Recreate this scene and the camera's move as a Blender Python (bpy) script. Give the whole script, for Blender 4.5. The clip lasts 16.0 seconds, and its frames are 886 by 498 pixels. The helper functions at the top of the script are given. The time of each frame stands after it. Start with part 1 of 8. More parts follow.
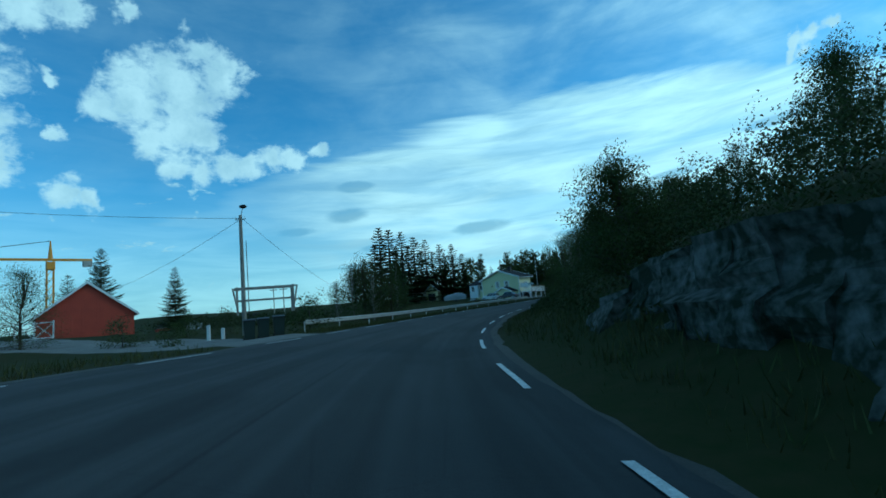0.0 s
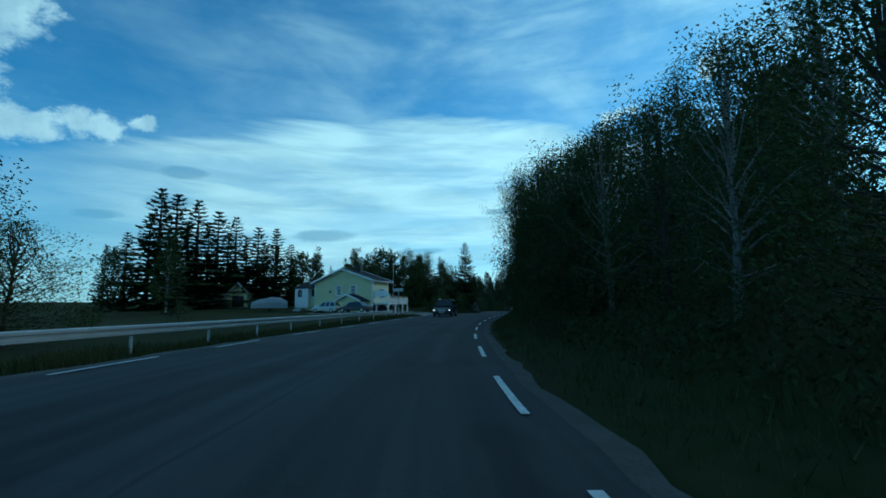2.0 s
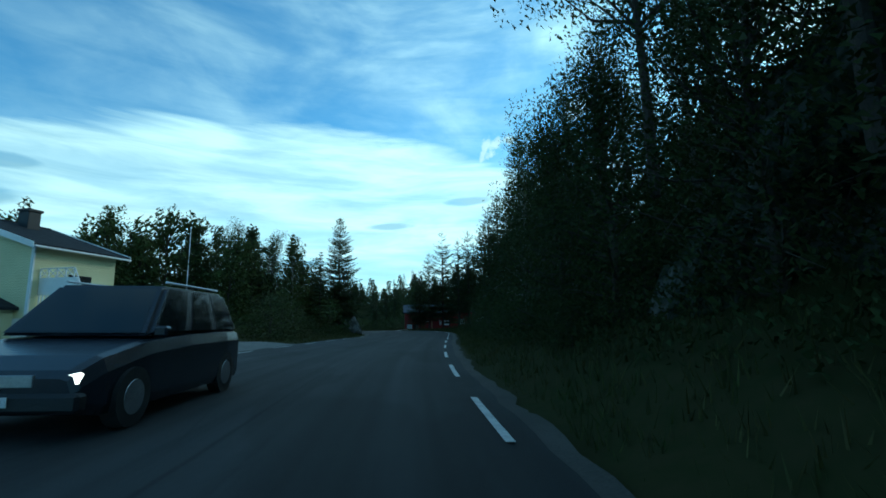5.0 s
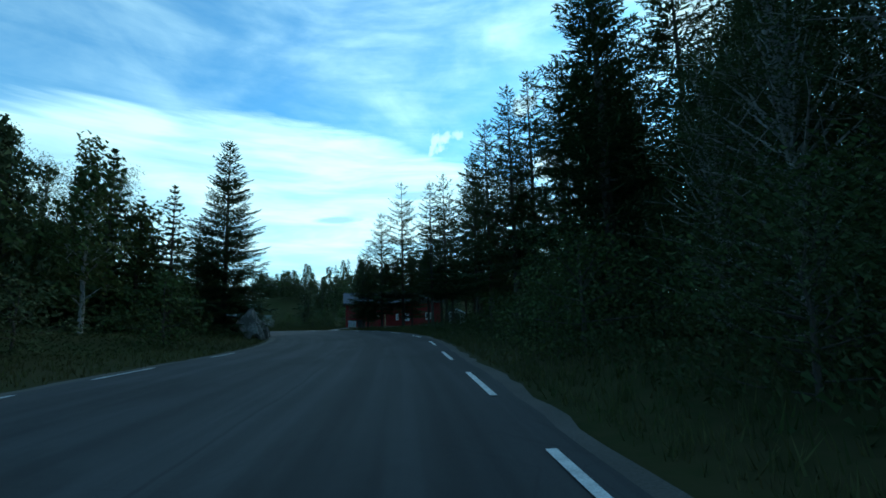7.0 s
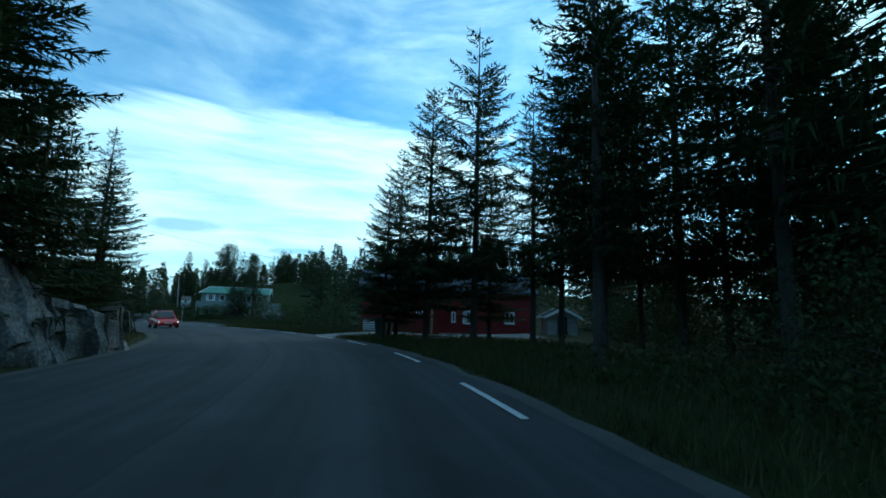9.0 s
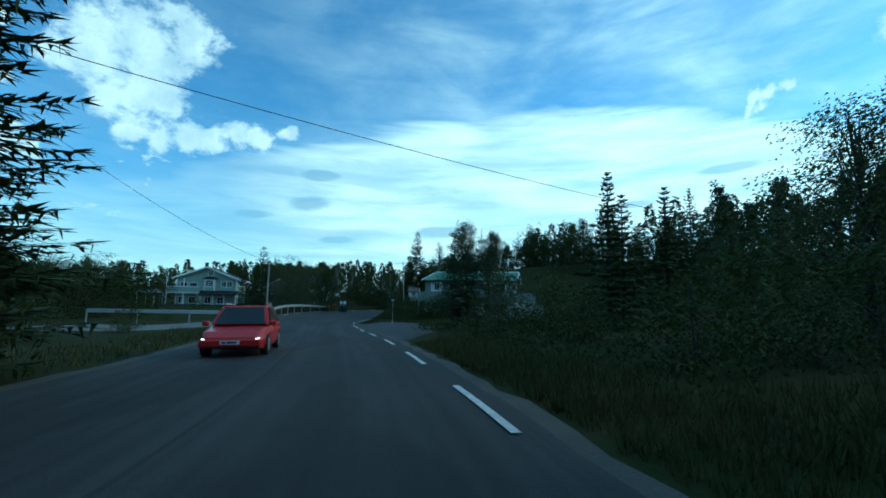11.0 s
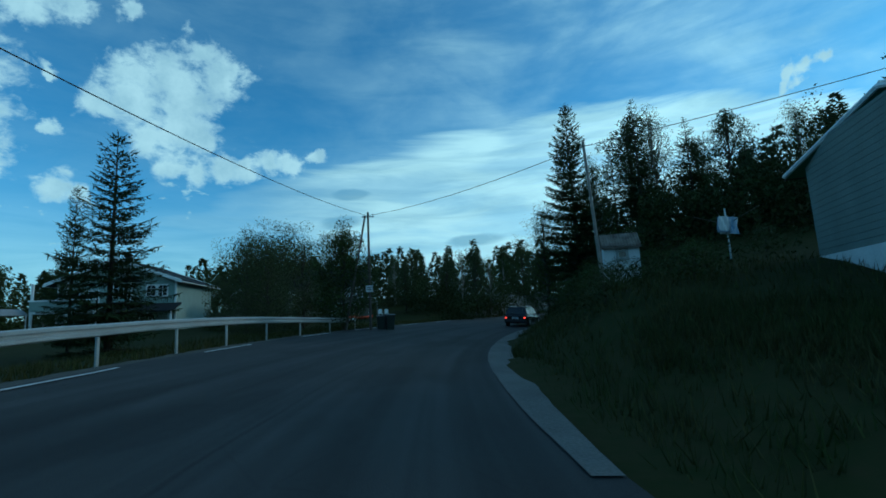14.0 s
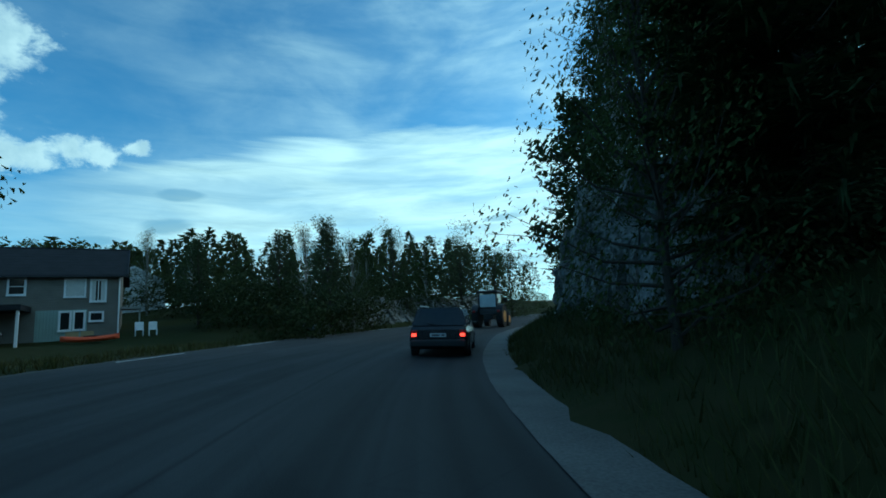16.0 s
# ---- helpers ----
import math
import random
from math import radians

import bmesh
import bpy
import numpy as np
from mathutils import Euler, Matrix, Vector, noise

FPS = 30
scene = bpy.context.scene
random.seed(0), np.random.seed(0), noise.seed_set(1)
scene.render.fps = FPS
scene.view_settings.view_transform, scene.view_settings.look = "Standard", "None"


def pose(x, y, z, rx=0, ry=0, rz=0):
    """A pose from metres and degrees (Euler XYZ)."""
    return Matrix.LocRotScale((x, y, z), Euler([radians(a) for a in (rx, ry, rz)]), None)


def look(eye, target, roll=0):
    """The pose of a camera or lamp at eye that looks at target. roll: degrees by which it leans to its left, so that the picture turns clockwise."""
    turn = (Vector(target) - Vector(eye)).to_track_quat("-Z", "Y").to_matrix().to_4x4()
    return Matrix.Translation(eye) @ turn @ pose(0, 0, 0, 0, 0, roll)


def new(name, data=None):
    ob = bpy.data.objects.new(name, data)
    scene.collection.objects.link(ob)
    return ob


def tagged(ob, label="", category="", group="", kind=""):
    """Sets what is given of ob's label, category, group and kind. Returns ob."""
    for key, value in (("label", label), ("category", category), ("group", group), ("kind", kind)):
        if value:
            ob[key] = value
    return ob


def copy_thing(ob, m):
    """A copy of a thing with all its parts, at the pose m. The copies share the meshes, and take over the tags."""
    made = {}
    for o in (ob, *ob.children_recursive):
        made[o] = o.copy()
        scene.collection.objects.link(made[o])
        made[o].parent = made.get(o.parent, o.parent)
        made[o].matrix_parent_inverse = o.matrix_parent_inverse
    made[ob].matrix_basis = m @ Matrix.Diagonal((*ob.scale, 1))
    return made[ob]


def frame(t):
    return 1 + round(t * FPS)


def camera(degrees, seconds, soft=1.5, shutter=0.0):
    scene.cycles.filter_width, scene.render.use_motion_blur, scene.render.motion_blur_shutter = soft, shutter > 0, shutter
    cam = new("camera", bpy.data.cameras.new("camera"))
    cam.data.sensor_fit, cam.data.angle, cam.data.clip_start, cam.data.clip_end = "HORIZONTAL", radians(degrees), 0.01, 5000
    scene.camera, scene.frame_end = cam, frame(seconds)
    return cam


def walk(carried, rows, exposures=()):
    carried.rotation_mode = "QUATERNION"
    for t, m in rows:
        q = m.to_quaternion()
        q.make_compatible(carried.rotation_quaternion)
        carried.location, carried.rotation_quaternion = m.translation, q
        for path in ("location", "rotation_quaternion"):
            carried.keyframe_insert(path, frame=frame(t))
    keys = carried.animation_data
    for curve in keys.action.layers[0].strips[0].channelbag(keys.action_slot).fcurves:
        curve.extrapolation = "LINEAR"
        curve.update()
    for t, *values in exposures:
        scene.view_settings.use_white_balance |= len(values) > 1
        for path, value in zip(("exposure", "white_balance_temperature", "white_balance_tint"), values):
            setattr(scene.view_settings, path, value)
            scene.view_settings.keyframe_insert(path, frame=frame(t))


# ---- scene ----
import collections
from mathutils.bvhtree import BVHTree

# ---------------------------------------------------------------- camera and walk
cam = camera(88.4, 16.0, soft=1.7)
PATH = [
    (0.0, 0.00, 0.00, 1.35, 96.78, 5.26, 0.62),
    (0.5, -0.45, 8.92, 1.31, 96.73, 3.50, -4.64),
    (1.0, -0.20, 18.42, 1.28, 97.05, 2.50, -9.94),
    (1.5, 1.26, 28.80, 1.28, 97.19, 1.94, -14.94),
    (2.0, 3.50, 38.46, 1.31, 97.49, 0.90, -19.72),
    (2.5, 6.26, 46.97, 1.35, 97.84, 0.15, -24.04),
    (3.0, 9.35, 54.50, 1.41, 98.18, 0.01, -27.02),
    (3.5, 12.56, 61.51, 1.48, 98.55, 0.56, -29.36),
    (4.0, 15.64, 68.01, 1.55, 98.93, 0.83, -31.08),
    (4.5, 18.73, 73.94, 1.64, 99.54, 0.12, -33.12),
    (5.0, 22.09, 80.17, 1.71, 99.21, 0.82, -34.51),
    (5.5, 25.70, 86.58, 1.75, 98.46, 0.88, -35.41),
    (6.0, 29.40, 92.78, 1.77, 98.15, 1.02, -37.35),
    (6.5, 33.23, 98.70, 1.78, 97.92, 1.61, -40.07),
    (7.0, 37.14, 104.40, 1.79, 98.35, 1.61, -40.87),
    (7.5, 41.15, 110.06, 1.80, 98.35, 0.30, -40.96),
    (8.0, 45.29, 115.97, 1.80, 98.46, -0.72, -40.38),
    (8.5, 49.58, 122.55, 1.79, 98.40, -1.07, -38.89),
    (9.0, 53.92, 129.81, 1.79, 98.46, -1.85, -35.29),
    (9.5, 57.77, 137.92, 1.79, 97.71, -2.97, -28.82),
    (10.0, 60.39, 145.93, 1.78, 97.14, -0.92, -19.80),
    (10.5, 61.95, 154.09, 1.74, 96.39, -1.50, -12.89),
    (11.0, 62.43, 162.43, 1.66, 96.96, -1.20, -5.29),
    (11.5, 61.96, 170.89, 1.56, 96.81, -1.52, 0.33),
    (12.0, 60.86, 179.36, 1.44, 96.03, -2.24, 3.34),
    (12.5, 59.44, 187.62, 1.30, 95.73, -1.05, 3.80),
    (13.0, 58.18, 195.39, 1.15, 96.45, 1.00, 3.77),
    (13.5, 57.06, 202.93, 1.01, 97.25, 2.05, 2.71),
    (14.0, 56.29, 210.23, 0.91, 98.18, 2.85, -0.62),
    (14.5, 55.96, 216.76, 0.86, 98.49, 3.75, -4.73),
    (15.0, 56.26, 223.13, 0.85, 98.60, 3.91, -9.93),
    (15.5, 56.86, 228.92, 0.85, 98.75, 3.54, -15.14),
    (16.0, 57.80, 233.39, 0.85, 98.67, 3.80, -19.45),
]
walk(cam, [(t, pose(x, y, z, rx, ry, rz)) for t, x, y, z, rx, ry, rz in PATH],
     exposures=[(0.0, -0.15, 5100, -11), (1.5, -0.32, 5050, -10), (2.5, -0.28, 5200, -10), (3.5, 0.0, 5600, -9), (4.5, 0.12, 5650, -9), (7.0, 0.42, 5650, -4), (8.5, 0.42, 5600, -3), (10.0, 0.42, 5650, -4),
                (12.3, -0.15, 5250, -10), (14.5, -0.32, 5200, -9), (16.0, 0.0, 5550, -8)])


# ---------------------------------------------------------------- sky, sun
SUN_EL, SUN_AZ = 24.0, 78.0          # degrees; azimuth clockwise from +y
def make_world():
    w = bpy.data.worlds.new("sky")
    scene.world = w
    w.use_nodes = True
    nt = w.node_tree
    nt.nodes.clear()
    N = lambda kind, **kw: node(nt, kind, **kw)
    L = nt.links.new
    out = N("ShaderNodeOutputWorld")
    bg = N("ShaderNodeBackground")
    bg.inputs["Strength"].default_value = 0.1
    L(bg.outputs[0], out.inputs[0])
    sky = N("ShaderNodeTexSky")
    sky.sky_type = "NISHITA"
    sky.sun_disc = False
    sky.sun_elevation, sky.sun_rotation = radians(SUN_EL), radians(SUN_AZ)
    sky.altitude, sky.air_density, sky.dust_density, sky.ozone_density = 50, 1.0, 0.4, 3.0
    tc = N("ShaderNodeTexCoord")
    sep = N("ShaderNodeSeparateXYZ")
    L(tc.outputs["Generated"], sep.inputs[0])

    def m(op, a, b=None, c=None):
        n = N("ShaderNodeMath", operation=op)
        for k, v in enumerate((a, b, c)):
            if v is None:
                continue
            if isinstance(v, (int, float)):
                n.inputs[k].default_value = v
            else:
                L(v, n.inputs[k])
        return n.outputs[0]

    def ramp(v, a, b):
        n = N("ShaderNodeMapRange", interpolation_type="SMOOTHSTEP")
        L(v, n.inputs["Value"])
        n.inputs["From Min"].default_value, n.inputs["From Max"].default_value = a, b
        return n.outputs["Result"]
    z = sep.outputs["Z"]
    # cloud layers lie on a plane overhead: directions are projected on to it
    den = m("ADD", m("MAXIMUM", z, 0.0), 0.11)
    px, py = m("DIVIDE", sep.outputs["X"], den), m("DIVIDE", sep.outputs["Y"], den)
    comb = N("ShaderNodeCombineXYZ")
    L(px, comb.inputs[0]), L(py, comb.inputs[1])

    def noise_at(scale, sx, sy, rot, detail, rough=0.55, off=0.0, distort=0.0):
        mp = N("ShaderNodeMapping")
        L(comb.outputs[0], mp.inputs["Vector"])
        mp.inputs["Scale"].default_value = (sx, sy, 1)
        mp.inputs["Rotation"].default_value = (0, 0, radians(rot))
        mp.inputs["Location"].default_value = (off, off * 0.7, off * 0.3)
        n = N("ShaderNodeTexNoise")
        L(mp.outputs[0], n.inputs["Vector"])
        n.inputs["Scale"].default_value, n.inputs["Detail"].default_value = scale, detail
        n.inputs["Roughness"].default_value, n.inputs["Distortion"].default_value = rough, distort
        return n.outputs["Fac"]
    big = noise_at(0.9, 0.5, 1.0, 12, 7, 0.55, 3.1, 0.3)
    puff = noise_at(3.2, 1.0, 1.0, 0, 9, 0.62, 1.3, 0.2)
    # bearing and height of each direction, in degrees
    az = m("MULTIPLY", m("ARCTAN2", sep.outputs["X"], sep.outputs["Y"]), 57.2958)
    el = m("MULTIPLY", m("ARCSINE", z), 57.2958)
    band = N("ShaderNodeCombineXYZ")
    L(m("MULTIPLY", az, 0.1), band.inputs[0]), L(m("MULTIPLY", el, 0.1), band.inputs[1])

    def band_noise(sx, sy, tilt, detail, rough, off, distort):
        mp = N("ShaderNodeMapping")
        L(band.outputs[0], mp.inputs["Vector"])
        mp.inputs["Scale"].default_value = (sx, sy, 1)
        mp.inputs["Rotation"].default_value = (0, 0, radians(tilt))
        mp.inputs["Location"].default_value = (off, off * 0.6, off * 0.2)
        n = N("ShaderNodeTexNoise")
        L(mp.outputs[0], n.inputs["Vector"])
        n.inputs["Scale"].default_value, n.inputs["Detail"].default_value = 1.0, detail
        n.inputs["Roughness"].default_value, n.inputs["Distortion"].default_value = rough, distort
        return n.outputs["Fac"]
    streak = band_noise(0.36, 2.6, -5, 8, 0.55, 7.7, 0.5)
    thin = band_noise(0.7, 4.2, -4, 7, 0.52, 3.4, 0.5)
    # a sheet of layered cloud low over the land, its upper edge arched and frayed, wisps in the blue above it
    dip = m("SUBTRACT", az, 15.0)
    arch = m("MAXIMUM", m("SUBTRACT", 24.2, m("MULTIPLY", m("MULTIPLY", dip, dip), 0.0058)), 10.0)
    over = m("SUBTRACT", m("ADD", el, m("MULTIPLY", m("SUBTRACT", streak, 0.5), 9.0)), arch)
    left_fade = m("ADD", 0.40, m("MULTIPLY", ramp(az, -26.0, -6.0), 0.60))
    edge = ramp(over, 1.2, -1.6)
    low = m("MULTIPLY", m("MULTIPLY", edge, left_fade), m("ADD", 0.70, m("MULTIPLY", ramp(thin, 0.34, 0.62), 0.30)))
    haze = m("MULTIPLY", ramp(el, 19.0, 1.0), 0.74)
    wisp = band_noise(0.55, 1.25, -10, 8, 0.56, 12.4, 0.35)
    veil = m("MULTIPLY", m("ADD", 0.12, m("MULTIPLY", ramp(wisp, 0.30, 0.85), 0.88)), m("ADD", 0.26, m("MULTIPLY", ramp(az, -25.0, 42.0), 0.66)))
    sheet = m("MAXIMUM", m("MAXIMUM", low, haze), veil)
    # flat grey lens-shaped clouds before the sheet
    belly = None
    fray = m("MULTIPLY", m("SUBTRACT", band_noise(2.2, 7.0, -4, 7, 0.6, 9.3, 0.5), 0.5), 1.5)
    for a_, e_, ra, re_ in LENSES:
        dx, dy = m("DIVIDE", m("SUBTRACT", az, a_), ra), m("DIVIDE", m("SUBTRACT", m("SUBTRACT", el, m("MULTIPLY", m("SUBTRACT", az, a_), 0.05)), e_), re_)
        q = ramp(m("ADD", m("ADD", m("MULTIPLY", dx, dx), m("MULTIPLY", dy, dy)), fray), 1.1, 0.25)
        belly = q if belly is None else m("MAXIMUM", belly, q)
    # cumulus heaps: each one a set of round lumps with a torn rim
    def lump(az, el, r):
        a, e = radians(az), radians(el)
        d = (math.sin(a) * math.cos(e), math.cos(a) * math.cos(e), math.sin(e))
        dot = N("ShaderNodeVectorMath", operation="DOT_PRODUCT")
        L(nrm.outputs[0], dot.inputs[0])
        dot.inputs[1].default_value = d
        ang = m("ARCCOSINE", m("MINIMUM", dot.outputs["Value"], 0.99999))
        return m("SUBTRACT", 1.0, m("DIVIDE", ang, radians(r)))
    wob = N("ShaderNodeTexNoise")
    L(tc.outputs["Generated"], wob.inputs["Vector"])
    wob.inputs["Scale"].default_value, wob.inputs["Detail"].default_value, wob.inputs["Roughness"].default_value = 7.0, 9, 0.62
    sub = N("ShaderNodeVectorMath", operation="SUBTRACT")
    L(wob.outputs["Color"], sub.inputs[0])
    sub.inputs[1].default_value = (0.5, 0.5, 0.5)
    scl = N("ShaderNodeVectorMath", operation="SCALE")
    L(sub.outputs[0], scl.inputs[0])
    scl.inputs["Scale"].default_value = 0.13
    addv = N("ShaderNodeVectorMath", operation="ADD")
    L(tc.outputs["Generated"], addv.inputs[0]), L(scl.outputs[0], addv.inputs[1])
    nrm = N("ShaderNodeVectorMath", operation="NORMALIZE")
    L(addv.outputs[0], nrm.inputs[0])
    heap = None
    for bearing, height, r in CUMULUS:
        q = lump(bearing, height, r)
        heap = q if heap is None else m("SMOOTH_MAX", heap, q, 0.5)
    torn = m("SUBTRACT", m("ADD", heap, m("ADD", m("MULTIPLY", m("SUBTRACT", puff, 0.5), 0.9), m("MULTIPLY", m("SUBTRACT", band_noise(5.0, 7.0, 0, 9, 0.62, 2.2, 0.3), 0.5), 1.6))), 0.10)
    cum = ramp(torn, -0.10, 0.58)
    # little fair-weather puffs in the clear part low in the west
    flecks = m("MULTIPLY", m("MULTIPLY", ramp(band_noise(1.5, 3.4, 0, 8, 0.6, 31.0, 0.4), 0.56, 0.68), ramp(az, -14.0, -28.0)), m("MULTIPLY", ramp(el, 24.0, 14.0), 0.85))
    sheet = m("MAXIMUM", sheet, flecks)
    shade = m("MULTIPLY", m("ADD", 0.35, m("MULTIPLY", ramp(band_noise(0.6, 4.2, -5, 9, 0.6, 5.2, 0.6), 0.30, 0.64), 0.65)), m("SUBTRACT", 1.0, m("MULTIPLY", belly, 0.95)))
    mix1 = N("ShaderNodeMix", data_type="RGBA")          # thin layer over blue
    L(m("MULTIPLY", sheet, 0.96), mix1.inputs["Factor"])
    tint = N("ShaderNodeMix", data_type="RGBA", blend_type="MULTIPLY")
    tint.inputs["Factor"].default_value = 1.0
    tint.inputs["B"].default_value = SKY_TINT
    L(sky.outputs[0], tint.inputs["A"])
    L(tint.outputs["Result"], mix1.inputs["A"])
    cc = N("ShaderNodeMix", data_type="RGBA")
    L(shade, cc.inputs["Factor"])
    cc.inputs["A"].default_value, cc.inputs["B"].default_value = CLOUD_DARK, CLOUD_LIT
    # cloud towards the sun is the brighter
    sunward = m("ADD", 0.86, m("MULTIPLY", ramp(sep.outputs["X"], -0.75, 0.7), 0.34))
    lit = N("ShaderNodeVectorMath", operation="SCALE")
    L(cc.outputs["Result"], lit.inputs[0]), L(sunward, lit.inputs["Scale"])
    L(lit.outputs[0], mix1.inputs["B"])
    mix2 = N("ShaderNodeMix", data_type="RGBA")
    L(m("MULTIPLY", cum, 0.92), mix2.inputs["Factor"])
    L(mix1.outputs["Result"], mix2.inputs["A"])
    cc2 = N("ShaderNodeMix", data_type="RGBA")
    # lumps are lit on the side towards the sun and grey on their lower, far side
    toward = N("ShaderNodeVectorMath", operation="ADD")
    L(tc.outputs["Generated"], toward.inputs[0])
    toward.inputs[1].default_value = (0.030, 0.006, 0.028)
    wob2 = N("ShaderNodeTexNoise")
    L(toward.outputs[0], wob2.inputs["Vector"])
    wob2.inputs["Scale"].default_value, wob2.inputs["Detail"].default_value, wob2.inputs["Roughness"].default_value = 7.0, 6, 0.55
    relief = ramp(m("SUBTRACT", wob2.outputs["Fac"], wob.outputs["Fac"]), -0.16, 0.22)
    L(m("MULTIPLY", m("MULTIPLY", ramp(torn, 0.06, 0.60), relief), 0.85), cc2.inputs["Factor"])
    cc2.inputs["A"].default_value, cc2.inputs["B"].default_value = CUM_RIM, CUM_CORE
    L(cc2.outputs["Result"], mix2.inputs["B"])
    L(mix2.outputs["Result"], bg.inputs["Color"])


def node(nt, kind, **kw):
    n = nt.nodes.new(kind)
    for k, v in kw.items():
        if k == "operation":
            n.operation = v
        elif k == "data_type":
            n.data_type = v
        elif k == "blend_type":
            n.blend_type = v
        elif k == "interpolation_type":
            n.interpolation_type = v
    return n


SKY_TINT = (0.60, 1.32, 1.55, 1)
CLOUD_DARK, CLOUD_LIT = (3.5, 5.5, 6.4, 1), (7.0, 9.4, 9.6, 1)
CUM_RIM, CUM_CORE = (6.9, 8.9, 9.2, 1), (3.5, 5.4, 6.4, 1)
# bearing, height and radii of the lens clouds; bearing, height and radius of each lump of cumulus, in degrees
LENSES = [(-11.5, 11.8, 3.0, 1.0), (-17.8, 10.0, 2.6, 0.6), (5.2, 9.1, 4.2, 0.9), (-10.4, 15.2, 2.6, 0.8), (-8.0, 7.6, 2.6, 0.5), (28.0, 12.0, 3.4, 0.5), (37.8, 15.1, 3.2, 0.6), (17.0, 7.2, 3.5, 0.5)]
CUMULUS = [(-25.6, 27.4, 3.6), (-27.6, 29.4, 2.2), (-24.2, 28.8, 2.0), (-30.6, 25.6, 3.9), (-34.6, 24.0, 3.5), (-37.4, 22.8, 2.0), (-29.4, 22.6, 4.0), (-32.8, 20.4, 2.9), (-27.6, 20.8, 2.3),
           (-30.0, 17.4, 2.0), (-27.6, 17.2, 1.9), (-25.0, 17.9, 1.9), (-22.4, 17.8, 1.8), (-19.8, 18.5, 1.8), (-17.4, 18.6, 1.5), (-15.2, 19.2, 1.3),
           (-47.5, 20.5, 5.0), (-50.0, 25.5, 5.5), (-45.5, 16.0, 2.6), (-44.0, 29.8, 2.6), (-40.6, 30.6, 1.8), (-35.4, 31.6, 1.5), (-41.5, 24.4, 0.9), (-40.6, 19.6, 1.0), (-40.0, 14.0, 2.0), (-38.0, 13.2, 1.4),
           (41.0, 21.8, 1.2), (42.6, 22.1, 1.1), (39.6, 21.6, 0.8), (52.5, 26.0, 1.8), (55.0, 18.0, 3.4), (75, 30, 6), (-90, 30, 9), (120, 35, 8), (170, 30, 9), (-140, 33, 9)]
make_world()
sun = new("sun", bpy.data.lights.new("sun", "SUN"))
sun.data.energy, sun.data.angle, sun.data.color = 0.6, radians(10), (1.0, 0.88, 0.70)
a, e = radians(SUN_AZ), radians(SUN_EL)
sun.matrix_world = look((90, 140, 80), (90 - math.sin(a) * math.cos(e), 140 - math.cos(a) * math.cos(e), 80 - math.sin(e)))

